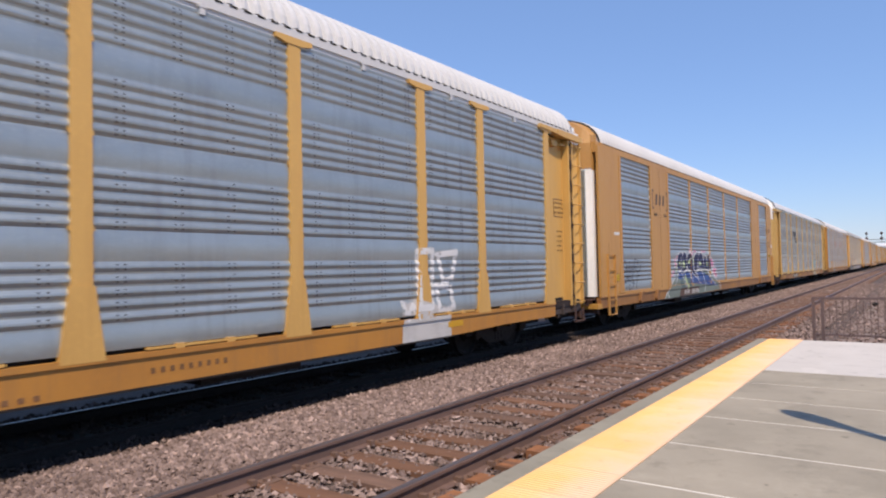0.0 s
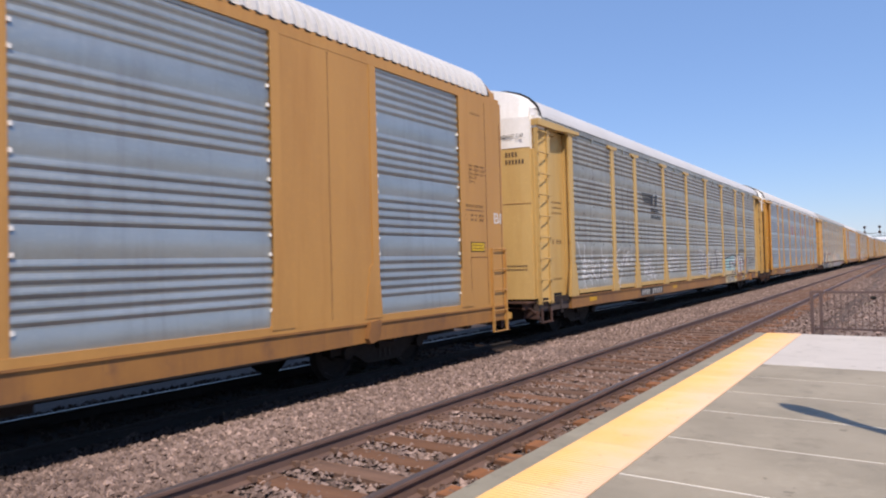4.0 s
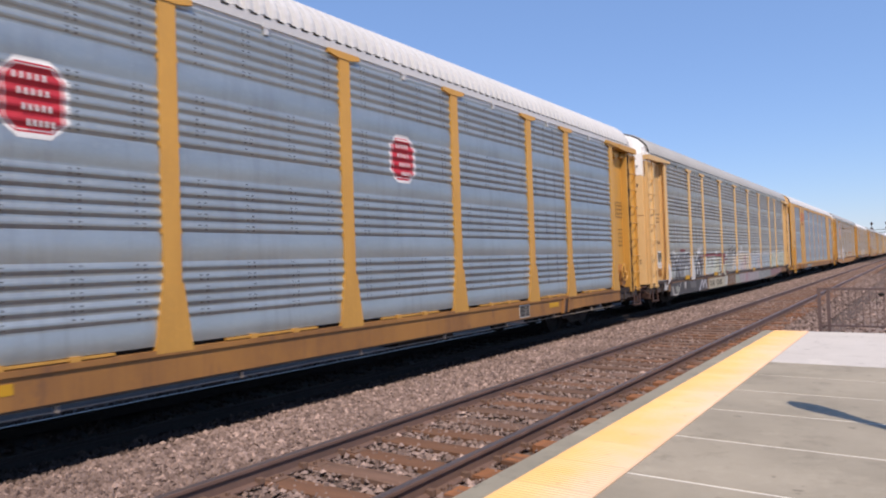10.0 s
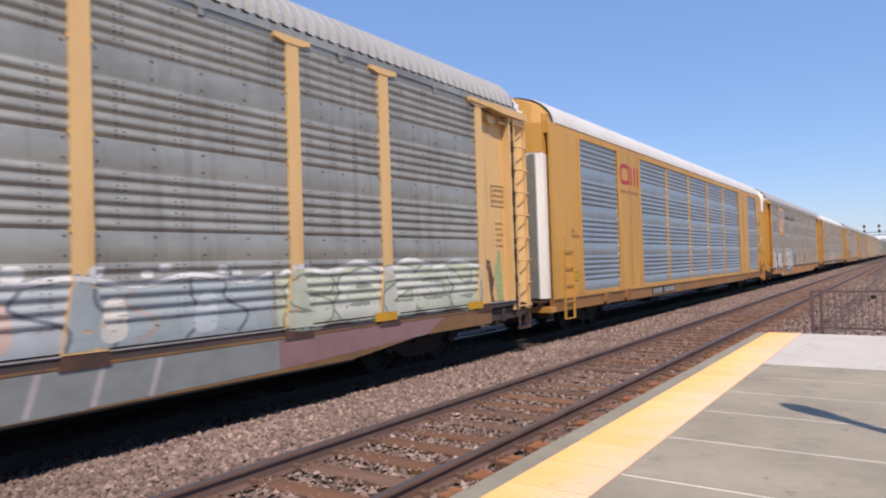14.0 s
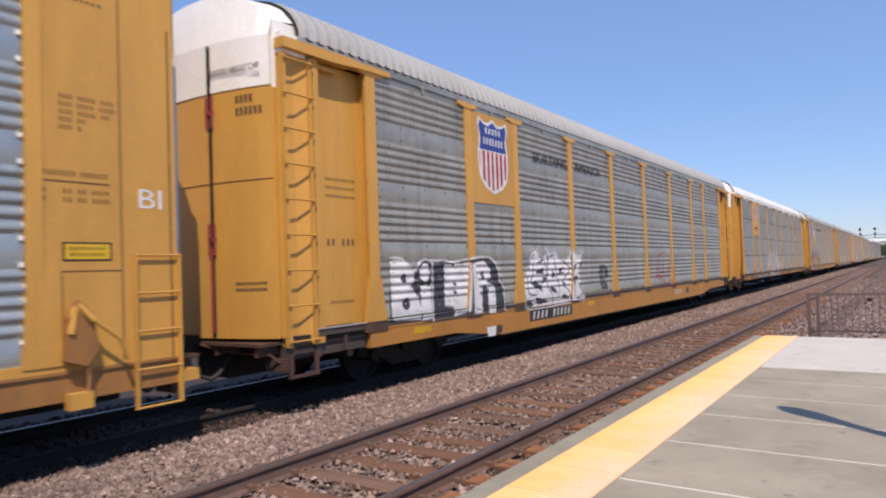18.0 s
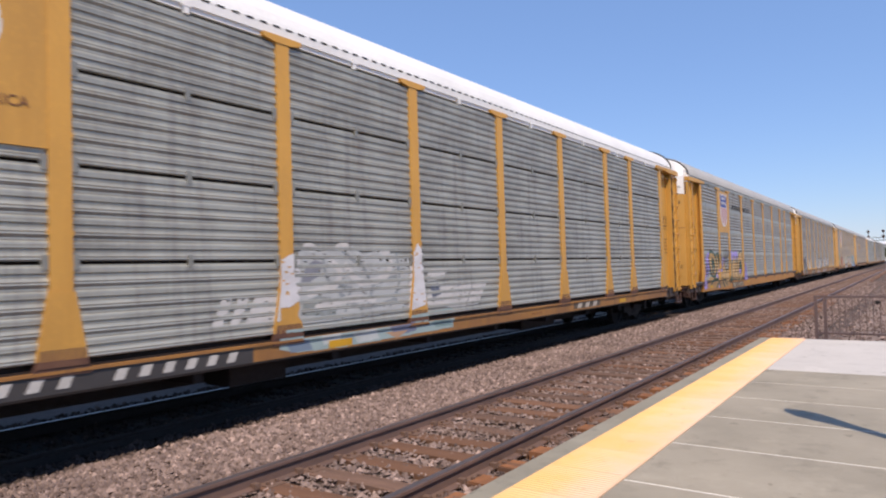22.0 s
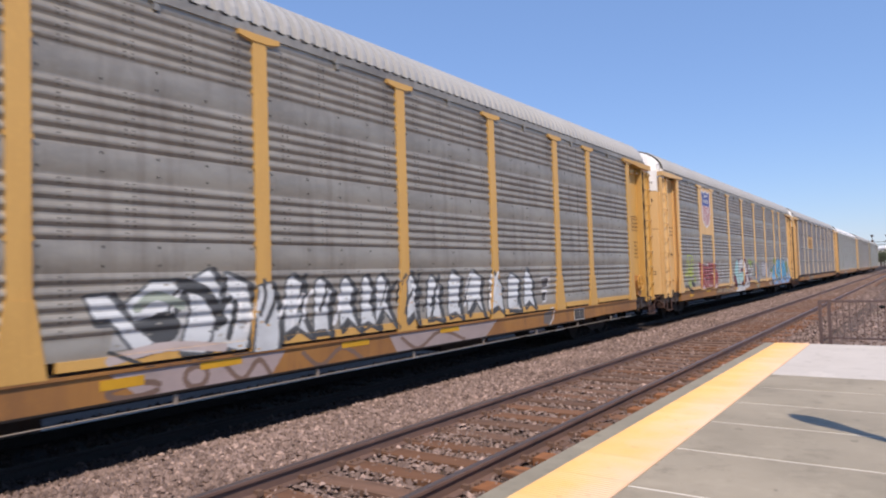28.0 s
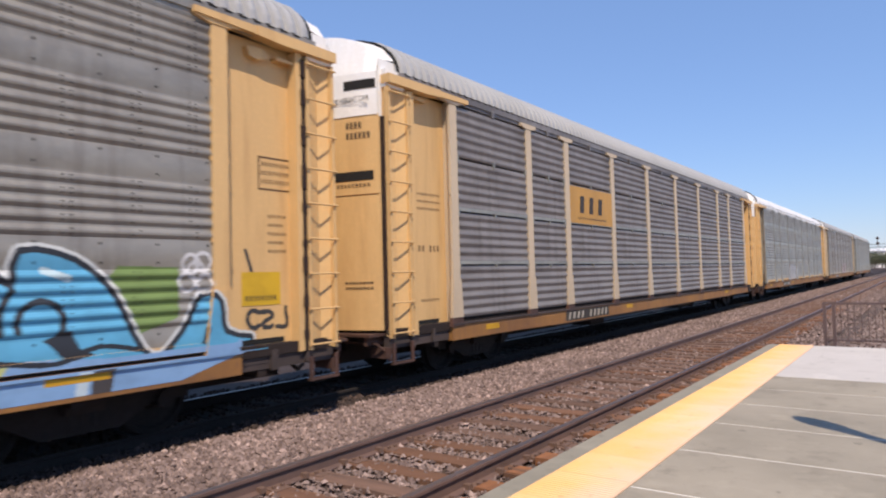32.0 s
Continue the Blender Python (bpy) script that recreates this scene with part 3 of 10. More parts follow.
def end_door(car, mat, cap_mat, y, sgn, style, red_latch=False):
    """The car's end: tall curved doors with a pale arched cap above, sgn -1 at the front."""
    n = 14
    xs = [-1.44 + 2.88 * i / n for i in range(n + 1)]
    bulge = [0.34 * math.cos(math.pi / 2 * x / 1.62) ** 0.7 for x in xs]
    key = ("end_door", sgn, style)

    def lower(bm):
        for i in range(n):
            ya, yb = sgn * bulge[i], sgn * bulge[i + 1]
            a = [bm.verts.new(c) for c in ((xs[i], ya, 0.92), (xs[i + 1], yb, 0.92), (xs[i + 1], yb, 4.20), (xs[i], ya, 4.20))]
            bm.faces.new(a)
        # folded back edges
        for x, b in ((xs[0], bulge[0]), (xs[-1], bulge[-1])):
            a = [bm.verts.new(c) for c in ((x, sgn * b, 0.92), (x, -sgn * 0.25, 0.92), (x, -sgn * 0.25, 4.20), (x, sgn * b, 4.20))]
            bm.faces.new(a)

    def upper(bm):
        lo = [bm.verts.new((x, sgn * (b + 0.012), 4.19)) for x, b in zip(xs, bulge)]
        mid = [bm.verts.new((x, sgn * (b + 0.012), min(4.85, arch(x) - 0.02))) for x, b in zip(xs, bulge)]
        hi = [bm.verts.new((x * 0.985, sgn * (b * 0.75 - 0.03), max(4.86, arch(x) - 0.05))) for x, b in zip(xs, bulge)]
        bk = [bm.verts.new((x, -sgn * 0.40, arch(x) + 0.012)) for x in xs]
        for r0, r1 in ((lo, mid), (mid, hi), (hi, bk)):
            for i in range(n):
                bm.faces.new((r0[i], r0[i + 1], r1[i + 1], r1[i]))
    d = part("end_door", cached(key, lower, mat), None, car)
    d.matrix_basis = pose(0, y, 0)
    c = part("end_cap", cached(("end_cap", sgn), upper, cap_mat), None, car, "pale painted arched end cap")
    c.matrix_basis = pose(0, y, 0)
    def arc_seam(bm):
        for i in range(n):
            rod(bm, (xs[i], sgn * (bulge[i] + 0.002), 2.98), (xs[i + 1], sgn * (bulge[i + 1] + 0.002), 2.98), 0.009, 4)
    if style != "box":
        part("sheet_seam", cached(("sheet_seam", sgn), arc_seam, M_sill), None, d)
    else:
        for x0, x1, m in ((0.28, 0.52, M_white), (0.80, 0.84, M_ledge), (1.02, 1.30, M_blue), (-0.6, -0.3, M_white)):
            i0 = (x0 + x1) / 2
            b0 = 0.34 * math.cos(math.pi / 2 * i0 / 1.62) ** 0.7
            q = part("door_rib", cached(("door_rib", sgn, x0), lambda bm: box(bm, x0, x1, -0.03, 0.03, 0.95, 4.15), m), None, d)
            q.matrix_basis = Matrix.Translation((0, sgn * (b0 + 0.01), 0))
        part("corner_step", cached(("corner_step", sgn), lambda bm: box(bm, 0.95, HW, -0.25, 0.02, 0.62, 0.74) if sgn < 0 else box(bm, 0.95, HW, -0.02, 0.25, 0.62, 0.74), M_yellow), None, d)
    # slotted handholds and the dark seam between the two leaves
    xm = 0.48
    yb = sgn * (0.34 * math.cos(math.pi / 2 * xm / 1.62) ** 0.7)
    seam = part("door_seam", cached(("door_seam", sgn, style), lambda bm: (box(bm, xm - 0.035, xm + 0.02, yb - 0.012, yb + 0.012, 0.94, 4.19), box(bm, xm - 0.035, xm + 0.02, yb - 0.012, yb + 0.026 * sgn if sgn > 0 else yb + 0.012, 4.19, 4.83) if sgn > 0 else box(bm, xm - 0.035, xm + 0.02, yb - 0.026, yb + 0.012, 4.19, 4.83)), M_slot), None, d)
    if style != "box":
        def latch(bm):
            for z in (3.72, 2.02):
                rod(bm, (xm - 0.06, yb + sgn * 0.02, z), (xm - 0.06, yb + sgn * 0.02, z + 0.42), 0.018, 6)
                rod(bm, (xm + 0.05, yb + sgn * 0.02, z), (xm + 0.05, yb + sgn * 0.02, z + 0.42), 0.018, 6)
                box(bm, xm - 0.07, xm + 0.06, yb - 0.03, yb + 0.03, z + 0.18, z + 0.24)
            rod(bm, (xm, yb + sgn * 0.03, 1.0), (xm, yb + sgn * 0.03, 2.1), 0.02, 6)
        part("door_latch", cached(("door_latch", sgn), latch, ink((0.28, 0.03, 0.03)) if red_latch else M_under), None, seam)
    return d


def sideframe(bm):
    pts = [(-1.2, 0.40), (-1.2, 0.62), (-0.85, 0.66), (-0.45, 0.78), (0.45, 0.78), (0.85, 0.66), (1.2, 0.62), (1.2, 0.40), (0.75, 0.40), (0.40, 0.20), (-0.40, 0.20), (-0.75, 0.40)]
    prism(bm, pts, 0.86, 1.02)
    for y in (-0.885, 0.885):
        rod(bm, (1.0, y, 0.42), (1.09, y, 0.42), 0.10, 10)
    for y in (-0.12, 0.0, 0.12):
        rod(bm, (0.98, y, 0.26), (0.98, y, 0.55), 0.055, 8)


def wheelset(bm):
    for s in (-1, 1):
        prof = [(0.69, 0.10), (0.69, 0.40), (0.70, 0.445), (0.725, 0.44), (0.735, 0.42), (0.815, 0.415), (0.82, 0.36), (0.77, 0.33), (0.76, 0.14), (0.79, 0.10)]
        seg = 20
        rings = [[bm.verts.new((s * x, r * math.cos(2 * math.pi * i / seg), r * math.sin(2 * math.pi * i / seg))) for x, r in prof] for i in range(seg)]
        for i in range(seg):
            a, b = rings[i], rings[(i + 1) % seg]
            for k in range(len(prof)):
                m = (k + 1) % len(prof)
                bm.faces.new((a[k], a[m], b[m], b[k]))
    rod(bm, (-1.0, 0, 0), (1.0, 0, 0), 0.085, 10)


WHEELS = []


def truck(car, y):
    tr = part("truck", cached(("bolster",), lambda bm: box(bm, -1.1, 1.1, -0.2, 0.2, 0.42, 0.80), M_under), None, car)
    tr.matrix_basis = pose(0, y, 0)
    f = part("side_frame", cached(("side_frame",), sideframe, M_iron), None, tr)
    g = part("side_frame", cached(("side_frame",), sideframe, M_iron), None, tr)
    g.matrix_basis = pose(0, 0, 0, 0, 0, 180)
    for dy in (-0.885, 0.885):
        w = part("wheelset", cached(("wheelset",), wheelset, M_wheel), None, tr)
        w.matrix_basis = pose(0, dy, 0.415)
        WHEELS.append((w, dy))
    return tr


def coupler(car, y, sgn):
    def make(bm):
        box(bm, -0.09, 0.09, min(0, sgn * 0.52), max(0, sgn * 0.52), 0.72, 0.90)
        box(bm, -0.16, 0.14, min(sgn * 0.30, sgn * 0.56), max(sgn * 0.30, sgn * 0.56), 0.66, 0.96)
        box(bm, -0.45, 0.45, min(-sgn * 0.4, -sgn * 0.1), max(-sgn * 0.4, -sgn * 0.1), 0.55, 0.98)
    c = part("coupler", cached(("coupler", sgn), make, M_iron), None, car)
    c.matrix_basis = pose(0, y, 0)
    def platform_step(bm):
        box(bm, -1.30, 1.42, min(0, sgn * 0.40), max(0, sgn * 0.40), 0.835, 0.875)
        for x in (-1.2, -0.5, 0.5, 1.3):
            box(bm, x - 0.03, x + 0.03, min(0, sgn * 0.36), max(0, sgn * 0.36), 0.70, 0.835)
    part("crossover_step", cached(("crossover_step", sgn), platform_step, M_bracket), None, c, "rusty brown crossover step")

    def lever(bm):
        pts = [(1.48, sgn * 0.10, 0.60), (1.40, sgn * 0.22, 0.72), (0.60, sgn * 0.30, 0.74), (0.25, sgn * 0.42, 0.84)]
        for a, b in zip(pts[:-1], pts[1:]):
            rod(bm, a, b, 0.018, 6)
        rod(bm, (1.48, sgn * 0.10, 0.60), (1.50, sgn * 0.02, 0.46), 0.018, 6)
        box(bm, 1.18, 1.50, min(0, sgn * 0.12), max(0, sgn * 0.12), 0.50, 0.66)
    part("uncoupling_lever", cached(("uncoupling_lever", sgn), lever, M_bracket), None, c)
    # air hose, in a drooping line
    def hose(bm):
        pts = [(0.42, 0.0, 0.75), (0.44, sgn * 0.14, 0.62), (0.43, sgn * 0.26, 0.45), (0.40, sgn * 0.38, 0.38), (0.36, sgn * 0.52, 0.44)]
        for a, b in zip(pts[:-1], pts[1:]):
            rod(bm, a, b, 0.03, 6)
    part("air_hose", cached(("air_hose", sgn), hose, M_hose), None, c)


def sill_mesh(mat, low, end):
    """The flat car's side sill, deeper along the middle, from end to end."""
    e, a, b = max(low, 0.62), end, L_CAR - end
    pts = [(a, e), (a, 0.90), (b, 0.90), (b, e), (L_CAR - 3.8, e), (L_CAR - 5.4, low), (5.4, low), (3.8, e)]
    return cached(("side_sill", low, end), lambda bm: prism(bm, pts, HW - 0.13, HW - 0.012), mat)


def under_mesh():
    def make(bm):
        box(bm, -HW + 0.05, HW - 0.06, 0.15, L_CAR - 0.15, 0.80, 0.93)
        box(bm, -0.35, 0.35, 0.0, L_CAR, 0.34, 0.80)
        for k in range(12):
            y = 1.2 + k * (L_CAR - 2.4) / 11
            box(bm, -HW + 0.1, HW - 0.1, y - 0.06, y + 0.06, 0.55, 0.80)
        box(bm, 0.55, 1.05, 8.4, 9.3, 0.35, 0.8)
        box(bm, 0.6, 1.0, 16.0, 17.6, 0.38, 0.8)
    return cached(("underframe",), make, M_under)


BAY = 0.20           # depth of the recessed end bays
POSTS = [1.70, 4.40, 6.18, 8.90, 11.60, 14.32, 17.03, 19.74, 21.56, 24.28]


KICK, LOW = {}, {}


def car(front, label, panel, paint, roof, roof_kind="ribbed", style="std", post_mat=None, sill=None, cap=None, end=None, kick="plate", brake=False, flare=0.22, rib=None, low=0.60, group="autorack cars of the train"):
    post_mat, sill, cap, end = post_mat or paint, sill or M_sill, cap or M_white, end or paint
    c = tagged(new("autorack_car"), label, "freight car", group)
    c["y_front"] = front
    KICK[c.name] = kick if style == "std" else style
    LOW[c.name] = low
    c.matrix_basis = pose(TRAIN_C, front + along(0), 0)
    rim = roof if (roof is M_roof_w or kick == "gap") and style != "box" else paint if style == "box" else panel
    part("underframe", under_mesh(), None, c)
    part("roof", roof_mesh(roof_kind, roof), None, c)
    # near-black block standing in for the unlit inside of the body, and plain far side
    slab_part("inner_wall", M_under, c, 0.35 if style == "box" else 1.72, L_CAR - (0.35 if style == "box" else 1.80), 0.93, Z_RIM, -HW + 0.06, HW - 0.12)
    slab_part("far_side", panel, c, 0.3, L_CAR - 0.3, 0.93, Z_RIM, -HW, -HW + 0.05)
    part("side_sill", sill_mesh(sill, low, 0.0 if style == "box" else 1.56), None, c)
    top = {"gap": 0.935, "ledge": 0.90}.get(kick, 0.905)
    e0 = 0.0 if style == "box" else 1.56
    part("deck_edge", cached(("deck_edge", top, e0), lambda bm: box(bm, HW - 0.09, HW + (0.012 if top > 0.9 else -0.004), e0, L_CAR - e0, 0.875, top), M_channel if style == "quad" and rib else sill), None, c)
    part("sill_flange", cached(("sill_flange", low), lambda bm: box(bm, HW - 0.15, HW - 0.006, 5.4, L_CAR - 5.4, low - 0.02, low + 0.004), M_iron), None, c)
    if style == "std" and kick == "plate":
        for a, b in zip(POSTS[:-1], POSTS[1:]):
            k = part("kick_rail", cached(("kick_rail", round(b - a, 2)), lambda bm: box(bm, HW - 0.06, HW - 0.004, 0.30, b - a - 0.27, 0.945, 1.043), end), None, c)
            k.matrix_basis = pose(0, a, 0)
    elif style == "std" and kick == "ledge":
        part("channel", cached(("channel",), lambda bm: box(bm, HW - 0.09, HW - 0.02, 0.5, L_CAR - 0.5, 0.90, 0.985), M_channel), None, c, "dirty brown channel above the sill")
        # dusty grey, made paler still to carry the sunlit top edge
        part("ledge", cached(("ledge",), lambda bm: box(bm, HW - 0.09, HW - 0.002, 0.5, L_CAR - 0.5, 0.985, 1.0), M_ledge), None, c, "dusty grey steel ledge")
    elif style == "std":
        for a, b in zip(POSTS[:-1], POSTS[1:]):
            for u in (0.38, 0.62):
                k = part("kick_clip", cached(("kick_clip",), lambda bm: (box(bm, HW - 0.06, HW - 0.002, -0.38, 0.38, 0.948, 0.972), box(bm, HW - 0.03, HW + 0.008, -0.05, 0.05, 0.932, 0.985)), end), None, c)
                k.matrix_basis = pose(0, a + (b - a) * u, 0)
    fs = part("side_sill", sill_mesh(sill, low, 0.0 if style == "box" else 1.56), None, c)
    fs.matrix_basis = pose(0, L_CAR, 0, 0, 0, 180)
    # rim under the roof
    part("roof_rim", cached(("roof_rim",), lambda bm: (box(bm, HW - 0.115, HW - 0.02, 0.3, L_CAR - 0.3, 4.76, Z_RIM + 0.03), box(bm, HW - 0.10, HW - 0.045, 0.3, L_CAR - 0.3, 4.70, 4.76)), rim), None, c)
    if style != "box":
        for a, b in zip(POSTS[:-1], POSTS[1:]):
            k = part("rim_clip", cached(("rim_clip",), lambda bm: (box(bm, HW - 0.05, HW - 0.008, -0.035, 0.035, 4.655, 4.80), box(bm, HW - 0.05, HW - 0.002, -0.06, 0.06, 4.735, 4.765)), rim), None, c)
            k.matrix_basis = pose(0, (a + b) / 2, 0)
    part("roof_seam", cached(("roof_seam",), rim_teeth, M_slot), None, c)["kind"] = "stuff"
    if style == "std":
        part("perforation", cached(("perforations",), perforations, M_perf), None, c)["kind"] = "stuff"
    if style != "quad" and panel is not M_blue:
        part("rivet", cached(("rivets", style), rivets, M_slot), None, c)["kind"] = "stuff"
    if style == "box":
        plates = [(0.02, 1.66), (4.22, 6.12), (20.19, 22.25), (24.55, L_CAR - 0.02)]
        for a, b in plates:
            slab_part("side_plate", paint, c, a, b, 0.905, 4.80, HW - 0.06, HW)
        bays = [(1.66, 4.22), (6.12, 8.86), (8.86, 11.58), (11.58, 14.32), (14.32, 17.06), (17.06, 20.19), (22.25, 24.55)]
        for a, b in bays:
            p = part("side_panel", panel_mesh("std", a, b, 0.98, 4.72, panel), None, c)
            p.matrix_basis = pose(0, a, 0)
        pm = cached(("box_post",), lambda bm: box(bm, HW - 0.06, HW - 0.01, -0.09, 0.09, 0.905, 4.75), paint)
        for y in (8.86, 11.58, 14.32, 17.06):
            p = part("post", pm, None, c)
            p.matrix_basis = pose(0, y, 0)
        for e, d in ((1.66, -1), (4.22, 1), (6.12, -1), (20.19, 1), (22.25, -1), (24.55, 1)):
            g = part("edge_stiffener", cached(("edge_stiffener", d), lambda bm: prism(bm, [(-0.05 * d, 0.96), (0.0, 1.62), (0.0, 4.70), (0.15 * d, 4.70), (0.15 * d, 1.76), (0.22 * d, 1.70), (0.34 * d, 0.96)], HW - 0.02, HW + 0.014), paint), None, c)
            g.matrix_basis = pose(0, e, 0)
        grooves = [(5.17, 0.96, 4.68, 0.012), (21.22, 0.96, 4.68, 0.012), (0.62, 1.2, 2.3, 0.008), (25.45, 0.95, 4.72, 0.016), (26.0, 0.9, 4.4, 0.022), (24.86, 0.96, 1.83, 0.012)]
        for y, z0, z1, w in grooves:
            slab_part("plate_joint", M_joint_dark, c, y, y + w, z0, z1, HW, HW + 0.0025)
        slab_part("plate_joint", M_joint_dark, c, 24.86, 25.45, 1.825, 1.84, HW, HW + 0.0025)
        part("sealant", cached(("sealant",), lambda bm: [box(bm, HW - 0.03, HW - 0.005, e - 0.017, e + 0.017, z - 0.022, z + 0.022) for e in (1.69, 4.18, 6.15, 8.75, 8.97, 11.47, 11.69, 14.21, 14.43, 16.95, 17.17, 20.16, 22.28, 24.52) for k in range(4) for z in (4.66 - k * 0.93 - 0.66, 4.66 - k * 0.93 - 0.90)], M_white), None, c)["kind"] = "stuff"
        for y in (4.42, 21.9, 2.9):
            q = part("sill_bracket", cached(("sill_bracket",), lambda bm: prism(bm, [(0, 0.70), (0.06, 0.93), (0.30, 0.95), (0.30, 0.90), (0.24, 0.66), (0.05, 0.62)], HW - 0.02, HW + 0.07), sill), None, c)
            q.matrix_basis = pose(0, y, -0.02)
        part("top_chord", cached(("top_chord",), lambda bm: box(bm, HW - 0.055, HW + 0.004, 1.66, 24.55, 4.70, 4.80), paint), None, c)
        part("bottom_chord", cached(("bottom_chord",), lambda bm: box(bm, HW - 0.055, HW + 0.004, 1.66, 24.55, 0.905, 0.995), paint), None, c)
    else:
        bracket = kick == "ledge" or style == "quad"
        for y in POSTS:
            p = part("post", post_mesh(post_mat, flare, True, 1.0 if bracket else 0.90), None, c)
            p.matrix_basis = pose(0, y, 0)
            if bracket:
                q = part("post_bracket", cached(("post_bracket", flare), lambda bm: prism(bm, [(-flare - 0.03, 0.85), (-flare, 1.0), (flare, 1.0), (flare + 0.03, 0.85)], HW - 0.05, HW + 0.006), M_bracket), None, c)
                q.matrix_basis = pose(0, y, 0)
        for a, b in zip(POSTS[:-1], POSTS[1:]):
            if style == "quad":
                for k in range(4):
                    z0 = 0.99 + k * 0.925
                    p = part("side_panel", panel_mesh(rib or "quad", a, b, z0, z0 + 0.892, panel), None, c)
                    p.matrix_basis = pose(0, a, 0)
                    if k:
                        for y in (a + 0.14, b - 0.14, (a + b) / 2):
                            q = part("panel_clip", cached(("clip",), lambda bm: box(bm, HW - 0.05, HW - 0.012, -0.03, 0.03, -0.07, 0.07), M_light), None, c)
                            q.matrix_basis = pose(0, y, z0 - 0.012)
            else:
                p = part("side_panel", panel_mesh("std", a, b, 0.98 + {"plate": 3, "ledge": 2}.get(kick, 0) * 3.72 / 177, 4.70, panel), None, c)
                p.matrix_basis = pose(0, a, 0)
        # end bays of plain plate, with a gutter above
        for a, b, e in ((0.52, 1.66, 0), (24.36, L_CAR - 0.52, 1)):
            slab_part("end_plate", end, c, a, b, 0.93, 4.70, HW - BAY - 0.03, HW - BAY)
            slab_part("bay_jamb", post_mat, c, POSTS[-1 if e else 0] - 0.03, POSTS[-1 if e else 0] + 0.03, 0.90, 4.70, HW - BAY - 0.03, HW - 0.052)
            part("corner_post", cached(("corner_post",), lambda bm: box(bm, HW - BAY - 0.03, HW - 0.03, -0.05, 0.05, 0.80, 4.66), end), None, c).matrix_basis = pose(0, 0.60 if not e else L_CAR - 0.60, 0)
        part("end_gap", cached(("end_gap",), lock_rods, M_gap), None, c, "dark slit with lock rods").matrix_basis = pose(0, L_CAR - 0.535, 0)
        part("hinge", cached(("hinge",), hinge, end), None, c).matrix_basis = pose(0, L_CAR - 1.62, 0)
        part("hinge", cached(("front_hinge",), lambda bm: box(bm, HW - BAY, HW - 0.10, 0.05, 0.45, 4.57, 4.63), end), None, c).matrix_basis = pose(0, 0.62, 0)
        for a, b in ((0.03, 1.55), (L_CAR - 1.55, L_CAR - 0.03)):
            part("end_sill", cached(("end_sill", a < 1), lambda bm: (box(bm, HW - 0.22, HW - 0.09, a, b, 0.64, 0.905), box(bm, HW - 0.14, HW - 0.07, a, b, 0.865, 0.90), box(bm, HW - 0.09, HW - 0.04, (a + b) / 2 - 0.3, (a + b) / 2 - 0.2, 0.62, 0.86), box(bm, HW - 0.09, HW - 0.03, (a + b) / 2 + 0.25, (a + b) / 2 + 0.3, 0.66, 0.86)), M_channel), None, c, "dark grimy end sill")
            part("drain_slot", cached(("drain_slot", a < 1), lambda bm: box(bm, HW - BAY, HW - BAY + 0.006, (a + b) / 2 - 0.02, (a + b) / 2 + 0.62, 0.935, 1.0) if a < 1 else box(bm, HW - BAY, HW - BAY + 0.006, (a + b) / 2 - 0.62, (a + b) / 2 + 0.02, 0.935, 1.0), M_slot), None, c)
        # the black slab, and some trims, stand for shade in the corner slits
        slab_part("corner_trim", M_gap if post_mat is M_cream or kick == "gap" else end, c, -0.035, 0.004, 0.93, 4.16, 1.40, HW - 0.085)
        slab_part("corner_gap", M_slot, c, 0.49, 0.535, 0.93, 4.60, HW - 0.14, HW - 0.09)
        g = part("gutter", cached(("gutter",), gutter, end), None, c)
        g = part("gutter", cached(("gutter", 2), lambda bm: (gutter(bm), [setattr(v, "co", Vector((v.co.x, -v.co.y, v.co.z))) for v in bm.verts]), end), None, c)
        g.matrix_basis = pose(0, L_CAR, 0)
        ladder(c, 0.0, 0.50, end, False)
        ladder(c, L_CAR - 0.50, L_CAR, end, True)
    end_door(c, M_white if style == "box" else end, paint if style == "box" else cap, 0.02, -1, style, sill is M_sill_clean)
    end_door(c, M_white if style == "box" else end, paint if style == "box" else cap, L_CAR - 0.02, 1, style)
    for y0, y1 in ((0.0, 0.44), (L_CAR - 0.44, L_CAR)):
        slab_part("corner_cap", paint if style == "box" else cap, c, y0, y1, 4.62, Z_RIM + 0.03, 1.38, HW - 0.045)
        slab_part("corner_cap", paint if style == "box" else cap, c, y0 - (0.06 if y0 < 1 else 0), y1 + (0.06 if y0 > 1 else 0), 4.16, Z_RIM - 0.01, 1.38, 1.445)
        slab_part("corner_cap", paint if style == "box" else cap, c, y0 - (0.03 if y0 < 1 else -0.03), y1 + (0.03 if y0 > 1 else -0.03), 4.84, 5.06, 1.25, 1.435)
        # near-black filler in place of the shade behind the corner
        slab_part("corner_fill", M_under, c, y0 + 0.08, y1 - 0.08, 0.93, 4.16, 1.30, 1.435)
    for y in (0.34, L_CAR - 0.34):
        e = part("roof_edge", cached(("roof_edge",), roof_edge, M_slot), None, c)
        e.matrix_basis = pose(0, y, 0)
    if brake:
        hand_brake(c, L_CAR - (1.05 if style == "std" else 1.12), style)
    truck(c, 3.1)
    truck(c, L_CAR - 3.1)
    coupler(c, 0.05, -1)
    coupler(c, L_CAR - 0.05, 1)
    if style == "box":
        short_ladder(c, 0.48, paint)
        short_ladder(c, L_CAR - 0.52, paint)
    return c


